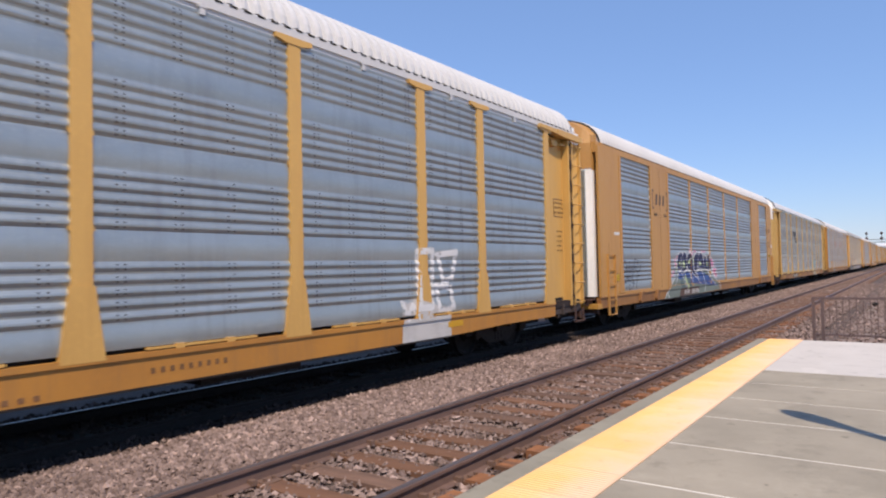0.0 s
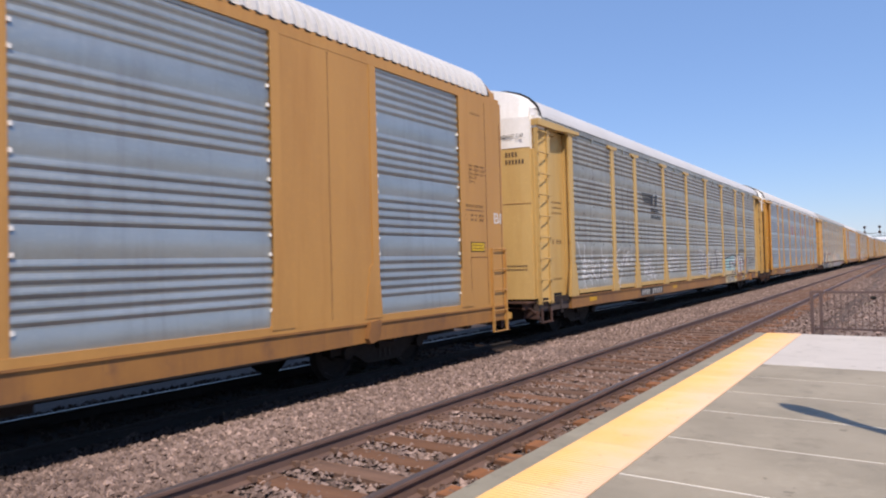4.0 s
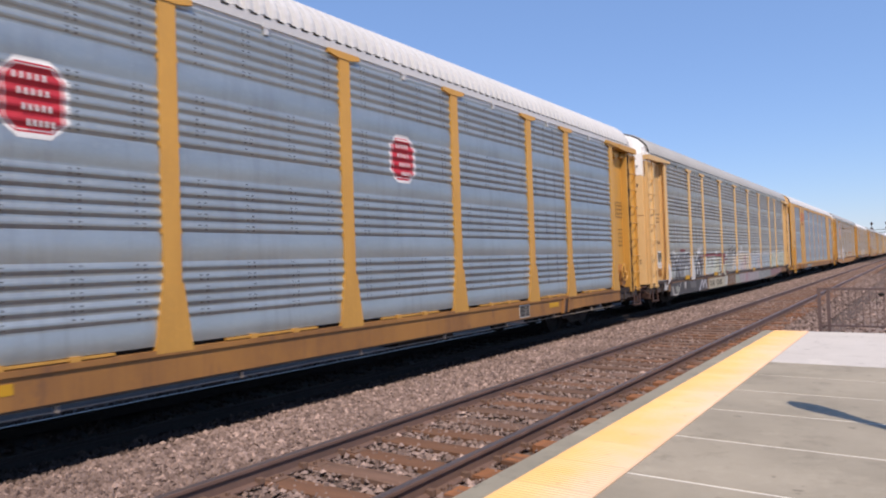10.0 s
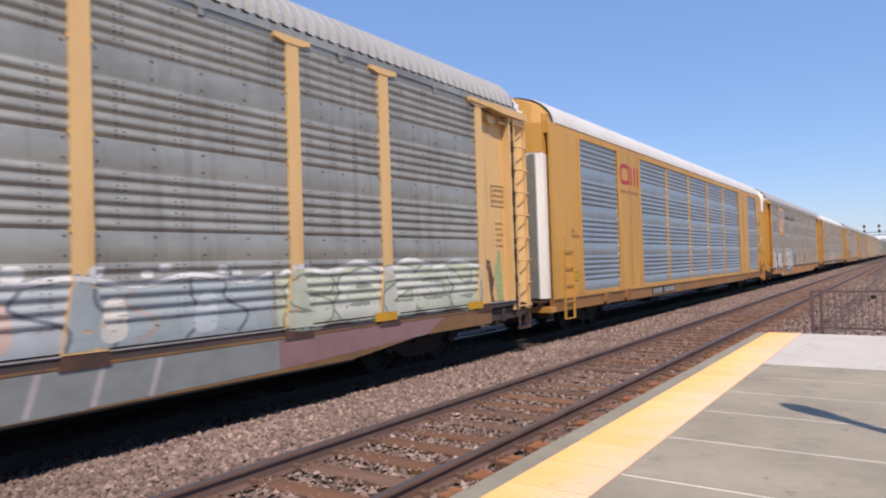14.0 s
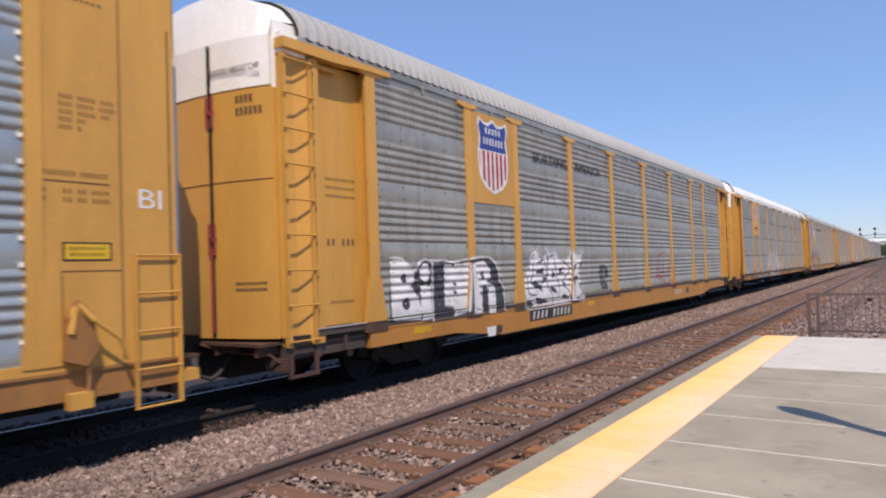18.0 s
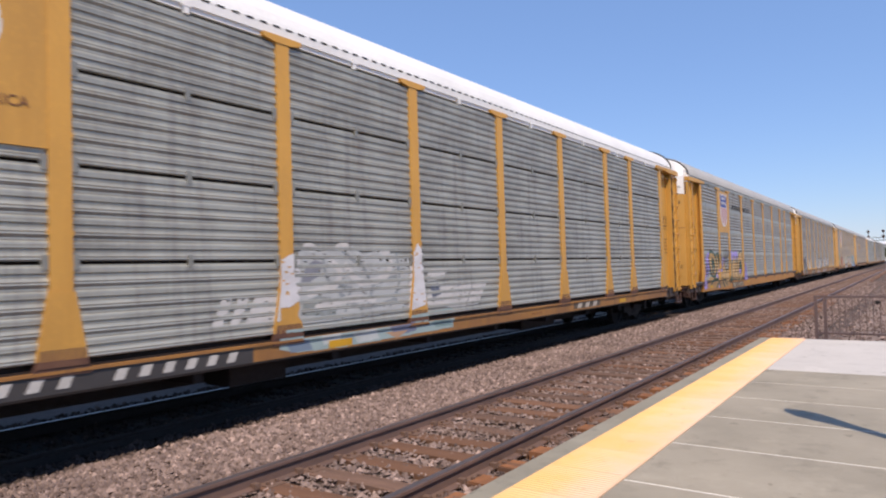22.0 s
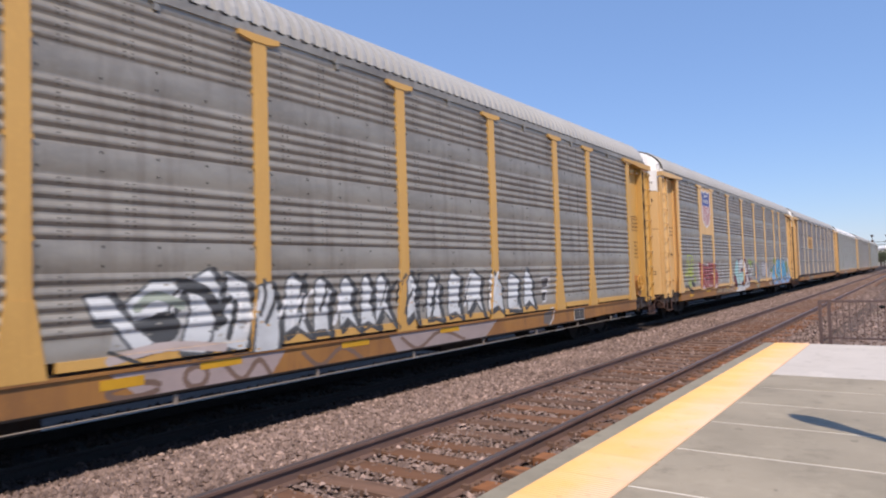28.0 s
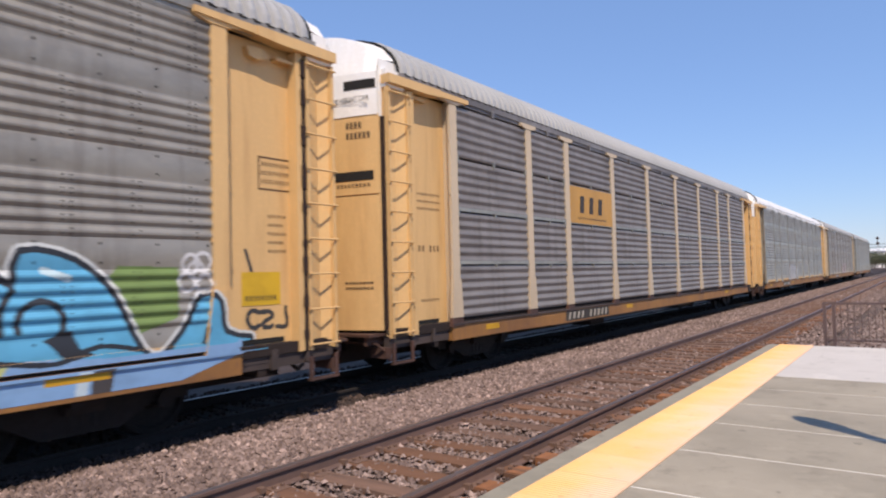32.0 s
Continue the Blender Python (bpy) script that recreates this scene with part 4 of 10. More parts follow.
def roof_edge(bm):
    """The black seal along the roof's arched end."""
    pts = [(x * 1.012, 0, arch(x) + 0.02) for x in ARCH_X]
    for a, b in zip(pts[:-1], pts[1:]):
        rod(bm, a, b, 0.022, 5)


def hand_brake(c, y, style):
    """A brake wheel, its box and hanging chain near the rear corner."""
    x = HW - BAY if style != "box" else HW
    b = part("hand_brake", cached(("brake_box",), lambda bm: prism(bm, [(-0.14, 1.00), (-0.11, 1.40), (-0.02, 1.56), (0.10, 1.44), (0.17, 1.10), (0.05, 0.94)], 0, 0.12), M_sill), None, c, "rusty hand brake box")
    b.matrix_basis = pose(x, y, 0)

    def wheel(bm):
        n = 16
        ps = [(0.16, 0.22 * math.cos(2 * math.pi * k / n), 1.35 + 0.22 * math.sin(2 * math.pi * k / n)) for k in range(n + 1)]
        for p, q in zip(ps[:-1], ps[1:]):
            rod(bm, p, q, 0.016, 5)
        for k in (0, 3, 6, 10, 13):
            rod(bm, (0.15, 0, 1.35), ps[k], 0.012, 5)
        rod(bm, (0.0, 0, 1.35), (0.18, 0, 1.35), 0.04, 8)

    def lever(bm):
        rod(bm, (0.10, -0.02, 1.52), (0.16, 0.10, 1.36), 0.03, 6)
        rod(bm, (0.16, 0.10, 1.36), (0.16, 0.36, 1.16), 0.02, 6)
        rod(bm, (0.16, 0.36, 1.16), (0.14, 0.44, 0.95), 0.02, 6)
        rod(bm, (0.10, -0.05, 1.50), (0.12, -0.10, 1.25), 0.035, 6)
        box(bm, 0.02, 0.13, -0.12, 0.10, 0.55, 0.70)
    if style == "box":
        part("brake_lever", cached(("brake_lever",), lever, M_yellow), None, b)
    else:
        part("brake_wheel", cached(("brake_wheel",), wheel, M_yellow), None, b)

    def chain(bm):
        ps = [(0.10, 0.05, 1.05), (0.09, 0.08, 0.85), (0.10, 0.06, 0.65), (0.07, 0.0, 0.56)]
        for p, q in zip(ps[:-1], ps[1:]):
            rod(bm, p, q, 0.017, 5)
    part("brake_chain", cached(("brake_chain",), chain, M_sill), None, b)


def rim_teeth(bm):
    """The row of dark gaps under the roof sheets' ribs."""
    y = 0.45
    while y < L_CAR - 0.5:
        box(bm, HW - 0.10, HW - 0.014, y, y + 0.11, Z_RIM + 0.005, Z_RIM + 0.028)
        y += 0.208


def rivets(bm):
    """Fixing bolts in the flat bands of the side sheets."""
    rnd = random.Random(8)
    for k in range(4):
        for a, b in zip(POSTS[:-1], POSTS[1:]):
            for u in (0.06, 0.28, 0.5, 0.72, 0.94):
                y = a + (b - a) * u
                for z in (4.66 - k * 0.93 - 0.68, 4.66 - k * 0.93 - 0.87):
                    if rnd.random() < 0.85:
                        box(bm, HW - 0.034, HW - 0.024, y - 0.009, y + 0.009, z - 0.011, z + 0.011)


def perforations(bm):
    """Columns of small dark slots punched through the ribs."""
    rnd = random.Random(18)
    for a, b in zip(POSTS[:-1], POSTS[1:]):
        cols = [0.13, 0.16, 0.37, 0.40, 0.62, 0.65, 0.86, 0.89]
        for u in cols:
            y = a + (b - a) * u
            for k in range(4):
                for q in range(5):
                    for dz in (-0.022, 0.022):
                        z = 4.66 - k * 0.93 - 0.063 - q * 0.126 + dz
                        if z > 1.06 and rnd.random() < 0.8:
                            x = HW - 0.042 + rib_std(z)
                            box(bm, x - 0.006, x + 0.0025, y - 0.010, y + 0.010, z - 0.009, z + 0.009)


def gutter(bm):
    prism(bm, [(-0.02, 4.665), (-0.02, 4.80), (1.30, 4.81), (1.30, 4.69), (0.9, 4.665)], HW - 0.13, HW + 0.045)
    prism(bm, [(1.303, 4.70), (1.303, 4.80), (2.15, 4.80), (2.15, 4.725)], HW - 0.13, HW + 0.035)


def hinge(bm):
    prism(bm, [(0.26, 4.58), (0.50, 4.60), (0.60, 4.50), (0.44, 4.44), (0.30, 4.47)], HW - BAY, HW - 0.10)
    box(bm, HW - BAY, HW - 0.08, 0.70, 0.98, 4.50, 4.54)


def lock_rods(bm):
    """A dark slab painted as the shaded slit beside the rear ladder, with the door's lock rods on it."""
    box(bm, HW - 0.14, HW - 0.024, -0.030, 0.030, 0.80, 4.58)
    rnd = random.Random(3)
    z = 0.95
    while z < 4.4:
        h = rnd.uniform(0.06, 0.30)
        box(bm, HW - 0.05, HW - 0.008, -0.045, 0.028, z, z + h)
        z += h + rnd.uniform(0.12, 0.42)


def short_ladder(c, y, mat):
    lad = part("ladder", cached(("short_stile",), lambda bm: (box(bm, HW, HW + 0.05, -0.015, 0.015, 0.42, 2.0), box(bm, HW, HW + 0.05, 0.485, 0.515, 0.42, 2.0)), mat), None, c)
    lad.matrix_basis = pose(0, y, 0)
    me = cached(("short_rung",), lambda bm: rod(bm, (HW + 0.04, -0.02, 0), (HW + 0.04, 0.52, 0), 0.014, 6), mat)
    for k in range(5):
        r = part("rung", me, None, lad)
        r.matrix_basis = pose(0, 0, 0.43 + k * 0.388)


A = car(-139.53, "blue-grey ribbed autorack car with yellow posts and white graffiti", M_blue, M_gold, M_roof_p, kick="gap", sill=M_sill_clean, low=0.575)
B = car(-112.35, "brown-yellow enclosed autorack car with blue and pink graffiti", M_blue, M_brown, M_roof_p, style="box")
C = car(-85.5, "weathered grey autorack car, white roof and thin white scribbles", M_grey, M_pale, M_roof_p, "smooth")
D = car(-58.2, "clean blue-grey autorack car with two small red emblems", M_blue, M_yellow, M_roof_p, brake=True, kick="gap", low=0.58)
Ee = car(-31.0, "grimy grey autorack car with faded graffiti along its foot", M_grey, M_tan, M_roof_g, sill=M_sill_dark, kick="ledge", low=0.45)
F = car(-3.75, "enclosed golden yellow autorack car with galvanised panels and a red emblem", M_blue, M_yellow, M_roof_p, style="box", brake=True)
G = car(23.4, "grey autorack car with shield emblem and black-and-white graffiti", M_grey, M_yellow, M_roof_g, kick="ledge", sill=M_sill_clean, low=0.44)
H = car(50.8, "pale autorack car with finely ribbed panels and white roof", M_light, M_yellow, M_roof_w, "smooth", style="quad", flare=0.23, low=0.69)
I = car(78.3, "grey autorack car with shield emblem and purple gold mural", M_grey, M_yellow, M_roof_g, kick="ledge", sill=M_sill_clean, low=0.57)
Jj = car(105.6, "weathered grey autorack car with silver letters and round emblem", M_dark, M_gold, M_roof_g, brake=True)
K = car(132.9, "grimy grey autorack car with shield emblem and many graffiti", M_dark, M_tan, M_roof_g, low=0.63)
L = car(160.15, "dark grimy autorack car with a faded yellow sign plate", M_grimy, M_tan, M_roof_g, style="quad", post_mat=M_cream, flare=0.16, rib="coarse")
M = car(187.6, "pale grey autorack car with a bright white roof", M_light, M_tan, M_roof_w, "smooth", post_mat=M_light)
N = car(215.2, "brown-grey autorack car with brown posts", M_dark, M_cream, M_roof_g, post_mat=M_dark)
O = car(242.8, "last grey autorack car of the train", M_light, M_light, M_roof_g, cap=M_light)
CARS = [A, B, C, D, Ee, F, G, H, I, Jj, K, L, M, N, O]


# ---- paint on the cars ----
def skin(ys, z, mode, flare, low):
    """The side's surface along ys at height z: a code, and how far out it stands (nan: ribbed panel, -1: no surface)."""
    code, x = np.zeros(len(ys), int), np.full(len(ys), np.nan)
    if z < low or (z < 0.67 and (ys[0] < 1.6 or ys[-1] > L_CAR - 1.6)):
        return code, np.full(len(ys), -1.0)
    if z < 0.875:
        return code, np.full(len(ys), HW - 0.012)
    if mode == "box":
        if z < 0.905:
            return code, np.full(len(ys), HW + 0.012)
        if z < 0.995:
            code[:], x[:] = 1, HW + 0.004
        for p in (8.86, 11.58, 14.32, 17.06):
            m = abs(ys - p) < 0.09
            code[m], x[m] = 2, HW - 0.01
        for a, b in ((0.02, 1.66), (4.22, 6.12), (20.19, 22.25), (24.55, L_CAR)):
            m = (ys >= a) & (ys <= b)
            code[m], x[m] = 3, HW
        return code, x
    if z < 0.98:
        rows = {"plate": ((0.905, HW + 0.012), (0.945, -1), (1.05, HW - 0.004)), "gap": ((0.935, HW + 0.012), (1.0, -1)), "ledge": ((0.90, HW - 0.004), (0.985, HW - 0.02))}
    else:
        rows = {"plate": ((1.043, HW - 0.004),), "ledge": ((1.0, HW - 0.002), (1.022, -1))}
    for top, v in rows.get(mode, ((0.905, HW + 0.012), (0.99, -1)) if z < 0.99 else ()):
        if z < top:
            code[:], x[:] = 1, v
            break
    m = (ys < POSTS[0]) | (ys > POSTS[-1])
    if z > 0.905:
        code[m], x[m] = 4, HW - BAY
    foot = 0.99 if mode in ("ledge", "quad") else 0.90
    for p in POSTS:
        d = abs(ys - p)
        half = 0.105 if z > KINK else 0.118 + (flare - 0.118) * (KINK - z) / (KINK - foot)
        if z > foot:
            code[d < half], x[d < half] = 5, HW + (0.014 if z <= KINK else 0)
        elif z > 0.85 and foot > 0.95:
            code[d < flare], x[d < flare] = 6, HW + 0.006
    return code, x


GRID_Y, KNOT = 0.010, 3.72 / 177
GRID_Z = KNOT / 2


def smooth(pts, n=4, closed=False):
    """A rounded line through the points."""
    p = [pts[-1], *pts, pts[0], pts[1]] if closed else [pts[0], *pts, pts[-1]]
    out = []
    for a, b, c, d in zip(p, p[1:], p[2:], p[3:]):
        for k in range(n):
            t = k / n
            out.append(tuple(0.5 * (2 * b[i] + (c[i] - a[i]) * t + (2 * a[i] - 5 * b[i] + 4 * c[i] - d[i]) * t * t + (3 * b[i] - a[i] - 3 * c[i] + d[i]) * t ** 3) for i in (0, 1)))
    return out if closed else out + [pts[-1]]


def spray(c, name, y0, y1, z0, z1, ops, style="std", flat=None, wear=0.0, seed=1, label=""):
    """Lays paint on a car's side. ops: ("line", colour, points, radius), ("fill", colour, points), ("bars", colour, points, pitch, share)."""
    k0, k1 = int(round((z0 - 0.98) / GRID_Z)), int(round((z1 - 0.98) / GRID_Z))
    zs = 0.98 + GRID_Z * np.arange(k0, k1 + 1)
    ny = max(2, int(round((y1 - y0) / GRID_Y)))
    ye = y0 + np.arange(ny + 1) * (y1 - y0) / ny
    yc, zc = (ye[:-1] + ye[1:]) / 2, (zs[:-1] + zs[1:]) / 2
    ids = np.zeros((len(zc), ny), int)
    colours = []
    for op in ops:
        kind, rgb, pts = op[:3]
        if rgb is not None and rgb not in colours:
            colours.append(rgb)
        ci = 0 if rgb is None else colours.index(rgb) + 1
        if kind == "line":
            r = op[3]
            for (ya, za), (yb, zb) in zip(pts[:-1], pts[1:]):
                i0, i1 = np.searchsorted(yc, (min(ya, yb) - r, max(ya, yb) + r))
                j0, j1 = np.searchsorted(zc, (min(za, zb) - r, max(za, zb) + r))
                Y, Z = np.meshgrid(yc[i0:i1], zc[j0:j1])
                dy, dz = yb - ya, zb - za
                u = np.clip(((Y - ya) * dy + (Z - za) * dz) / max(1e-9, dy * dy + dz * dz), 0, 1)
                ids[j0:j1, i0:i1][(Y - ya - u * dy) ** 2 + (Z - za - u * dz) ** 2 <= r * r] = ci
        else:
            Y, Z = np.meshgrid(yc, zc)
            inside = np.zeros(Y.shape, bool)
            for (ya, za), (yb, zb) in zip(pts, pts[1:] + pts[:1]):
                if za != zb:
                    inside ^= ((za > Z) != (zb > Z)) & (Y < (yb - ya) * (Z - za) / (zb - za) + ya)
            if kind == "bars":
                inside &= ((Y - y0) / op[3]) % 1.0 < op[4]
            ids[inside] = ci
    if wear:
        rng = np.random.RandomState(seed)
        a = rng.rand(ids.shape[0] // 2 + 1, ny // 5 + 1).repeat(2, 0).repeat(5, 1)[:ids.shape[0], :ny]
        b = rng.rand(ids.shape[0] // 24 + 2, ny // 40 + 2).repeat(24, 0).repeat(40, 1)[:ids.shape[0], :ny]
        ribs = np.array([0.6 + 0.8 * (rib_std(z) < 0.012) for z in zc])[:, None]
        low = np.array([z < 0.91 for z in zc])[:, None]
        ids[(a < wear * (0.2 + 0.6 * b) * ribs) & ~low] = 0
    mode = KICK[c.name]
    flare = 0.23 if style == "quad" else 0.22
    knots = 0.98 + KNOT * np.arange(-40, 190)
    ribx = HW - 0.029 + np.zeros(len(zs)) if style == "quad" else np.interp(zs, knots, [HW - 0.042 + rib_std(z) for z in knots])
    verts, faces = {}, {}
    offs = 0.003
    for j in range(ids.shape[0]):
        row = ids[j]
        if not row.any():
            continue
        code, xs = (np.zeros(ny, int), np.full(ny, flat)) if flat is not None else skin(yc, zc[j], mode, flare, LOW[c.name])
        key = row * 16 + code
        cuts = [0, *(np.flatnonzero(np.diff(key)) + 1).tolist(), ny]
        for i, k in zip(cuts[:-1], cuts[1:]):
            v = int(row[i])
            if not v or xs[i] == -1:
                continue
            xa, xb = (ribx[j], ribx[j + 1]) if np.isnan(xs[i]) else (xs[i], xs[i])
            ya, yb = ye[i], ye[k]
            vs, fs = verts.setdefault(v, []), faces.setdefault(v, [])
            n = len(vs)
            vs += [(xa + offs, ya, zs[j]), (xa + offs, yb, zs[j]), (xb + offs, yb, zs[j + 1]), (xb + offs, ya, zs[j + 1])]
            fs.append((n, n + 1, n + 2, n + 3))
    root = None
    for v in sorted(verts):
        ob = part(name if root is None else "paint_layer", raw(name, verts[v], faces[v], ink(colours[v - 1])), None, root or c)
        ob["kind"] = "stuff"
        if root is None:
            root = ob
            if label:
                ob["label"] = label
    return root


# strokes of chunky hand-drawn letters, in a unit box
GLYPH = {
    "a": [[(0, 0), (0.42, 1), (0.62, 1), (1, 0)], [(0.2, 0.42), (0.8, 0.42)]],
    "b": [[(0, 0), (0, 1), (0.7, 0.95), (0.9, 0.75), (0.6, 0.55), (1, 0.3), (0.75, 0.02), (0, 0)], [(0, 0.55), (0.6, 0.55)]],
    "c": [[(1, 0.85), (0.5, 1), (0.05, 0.7), (0.05, 0.3), (0.5, 0), (1, 0.15)]],
    "d": [[(0, 0), (0, 1), (0.6, 0.95), (1, 0.55), (0.75, 0.1), (0, 0)]],
    "t": [[(0, 1), (1, 1)], [(0.5, 1), (0.5, 0)]],
    "e": [[(1, 1), (0, 0.95), (0, 0.05), (1, 0)], [(0, 0.5), (0.8, 0.52)]],
    "f": [[(1, 1), (0, 1), (0.08, 0)], [(0.05, 0.55), (0.8, 0.55)]],
    "i": [[(0.5, 0), (0.5, 0.66)], [(0.5, 0.97), (0.52, 1)]],
    "k": [[(0.05, 0), (0, 1)], [(0.95, 1), (0.1, 0.45), (1, 0)]],
    "l": [[(0.1, 1), (0, 0.05), (1, 0)]],
    "m": [[(0, 0), (0.12, 1), (0.5, 0.35), (0.88, 1), (1, 0)]],
    "n": [[(0, 0), (0, 1), (1, 0), (1, 1)]],
    "o": [[(0.5, 1), (0.05, 0.75), (0.02, 0.25), (0.5, 0), (0.98, 0.25), (0.95, 0.75), (0.5, 1)]],
    "p": [[(0, 0), (0.05, 1), (0.8, 0.95), (0.95, 0.7), (0.7, 0.48), (0.05, 0.45)]],
    "r": [[(0, 0), (0, 1), (0.75, 0.95), (0.9, 0.7), (0.6, 0.5), (0.05, 0.5)], [(0.5, 0.5), (1, 0)]],
    "s": [[(0.95, 0.95), (0.3, 1), (0.05, 0.75), (0.9, 0.35), (0.7, 0.02), (0, 0.05)]],
    "u": [[(0, 1), (0.05, 0.25), (0.4, 0), (0.8, 0.1), (1, 1)]],
    "v": [[(0, 1), (0.45, 0), (1, 1)]],
    "w": [[(0, 1), (0.25, 0), (0.5, 0.7), (0.75, 0), (1, 1)]],
    "x": [[(0, 1), (1, 0)], [(0, 0), (1, 1)]],
    "z": [[(0, 0.95), (1, 1), (0, 0.05), (1, 0)]],
    "1": [[(0.1, 0.7), (0.55, 1), (0.55, 0)], [(0.1, 0), (1, 0)]],
    "8": [[(0.5, 0.5), (0.1, 0.75), (0.5, 1), (0.9, 0.75), (0.5, 0.5), (0.05, 0.22), (0.5, 0), (0.95, 0.22), (0.5, 0.5)]],
}


def letters(word, y0, y1, z0, z1, seed=0, slant=0.0, wild=0.08, gap=0.22, exact=False):
    """Hand-painted strokes between y0 and y1, z0 and z1; unless exact, turned about so that they spell nothing."""
    rnd = random.Random(seed)
    n, out = len(word), []
    cell = (y1 - y0) / n
    word = word if exact else word.translate(str.maketrans("aznxomwvti", "bskrefuclf"))
    for i, ch in enumerate(word):
        h = (z1 - z0) * rnd.uniform(1 - 2 * wild, 1)
        zb = z0 + (z1 - z0) * rnd.uniform(0, wild)
        flip, over = (not exact and rnd.random() < 0.6), (not exact and rnd.random() < 0.5)
        for line in GLYPH[ch]:
            line = [(1 - u if flip else u, 1 - v if over else v) for u, v in line]
            line = line if exact or len(line) < 3 else smooth(line, 3)
            out.append([(y0 + cell * (i + gap / 2 + u * (1 - gap)) + slant * v * h + rnd.uniform(-wild, wild) * cell * 0.4, zb + v * h + rnd.uniform(-wild, wild) * h * 0.3) for u, v in line])
    return out


def piece(word, y0, y1, z0, z1, fill, edge, r, seed=0, slant=0.0, wild=0.08, shade=None, rim=None, gap=0.22, pattern=(), exact=False):
    """A graffiti piece: rim, shade, outline, then the fill, as paint steps."""
    ls = letters(word, y0, y1, z0, z1, seed, slant, wild, gap, exact)
    ops = []
    if rim:
        ops += [("line", rim, l, r + 0.10) for l in ls]
    if shade:
        ops += [("line", shade, [(y + 0.07, z - 0.06) for y, z in l], r + 0.05) for l in ls]
    if edge:
        ops += [("line", edge, l, r + 0.035) for l in ls]
    for k, l in enumerate(ls):
        ops.append(("line", fill[k % len(fill)] if isinstance(fill, list) else fill, l, r))
    for rgb, rr in pattern:
        ops += [("line", rgb, [(y - 0.02, z + r * 0.35) for y, z in l[:3]], rr) for l in ls]
    return ops


def outlined(rgb, edge, pts, r):
    """A rounded filled shape with a painted outline."""
    q = smooth(pts, 3, True)
    return [("line", edge, q + q[:1], r + 0.012), ("fill", rgb, q)]


def blobs(rgb, y0, y1, z0, z1, n, r0, r1, seed):
    rnd = random.Random(seed)
    out = []
    for _ in range(n):
        y, z = rnd.uniform(y0, y1), rnd.uniform(z0, z1)
        out.append(("line", rgb, [(y, z), (y + 0.05, z)], rnd.uniform(r0, r1)))
    return out


def ring(cy, cz, ry, rz, n=16, a0=0.0, a1=360.0):
    return [(cy + ry * math.cos(radians(a0 + (a1 - a0) * i / n)), cz + rz * math.sin(radians(a0 + (a1 - a0) * i / n))) for i in range(n + 1)]


WHITE, SILVER, BLACK = (0.80, 0.80, 0.80), (0.55, 0.56, 0.57), (0.02, 0.02, 0.022)


def bars(c, y0, y1, z0, z1, n, rgb, x, name="marking", lean=0.0, label="", gaps=()):
    """Writing that is not spelt out: a row of plain upright bars."""
    bm = bmesh.new()
    w = (y1 - y0) / n
    for i in range(n):
        if i in gaps:
            continue
        a = y0 + i * w + w * 0.12
        prism(bm, [(a, z0), (a + lean, z1), (a + w * 0.42 + lean, z1), (a + w * 0.42, z0)], x - 0.001, x + 0.003)
    ob = part(name, bm, ink(rgb), c, label)
    ob["kind"] = "stuff"
    return ob


def word(c, text, y0, y1, z, size, rgb, x, mat=None, parent=None):
    """Plain lettering on a car's side, as wide as from y0 to y1."""
    cu = bpy.data.curves.new("lettering", 'FONT')
    cu.body, cu.size, cu.extrude = text, size, 0.002
    tmp = bpy.data.objects.new("lettering", cu)
    scene.collection.objects.link(tmp)
    bpy.context.view_layer.update()
    me = bpy.data.meshes.new_from_object(tmp.evaluated_get(bpy.context.evaluated_depsgraph_get()))
    bpy.data.objects.remove(tmp)
    me.materials.clear()
    me.materials.append(ink(rgb))
    xs = [v.co.x for v in me.vertices]
    wide = max(xs) - min(xs)
    k = (y1 - y0) / wide
    for v in me.vertices:
        v.co = (x + v.co.z, y0 + (v.co.x - min(xs)) * k, z + v.co.y)
    ob = part("lettering", me, None, parent or c)
    return ob


def number_board(c, y0, y1, z0, z1, rgb=(0.56, 0.56, 0.54), back=(0.035, 0.03, 0.028), lean=0.05, n=10, gaps=(4,)):
    x = HW - 0.012
    z0 = max(z0, LOW[c.name] + 0.07)
    z1 = max(z1, z0 + 0.15)
    if back:
        slab_part("number_board", ink(back), c, y0 - 0.10, y1 + 0.08, z0 - 0.035, z1 + 0.035, x - 0.002, x + 0.003)
    bars(c, y0, y1, z0, z1, n, rgb, x + 0.005, "number_marking", lean, gaps=gaps)


def patch(c, y0, y1, z0, z1, rgb, x=None, name="reflector", label=""):
    x = HW - 0.012 if x is None else x
    return slab_part(name, ink(rgb), c, y0, y1, z0, z1, x, x + 0.004, label)


REFLECT = (0.66, 0.36, 0.015)


def warning(c, y0, y1, z0, z1):
    """A yellow warning sticker with a black edge and two lines of small print."""
    patch(c, y0, y1, z0, z1, (0.03, 0.025, 0.02), HW, "sticker_edge")
    patch(c, y0 + 0.022, y1 - 0.022, z0 + 0.018, z1 - 0.018, (0.78, 0.50, 0.02), HW + 0.003, "warning_sticker", "yellow warning sticker")
    for z, n in ((z0 + (z1 - z0) * 0.58, 8), (z0 + (z1 - z0) * 0.26, 11)):
        bars(c, y0 + 0.06, y1 - 0.06, z, z + 0.03, n, (0.10, 0.07, 0.02), HW + 0.008, "stencil")


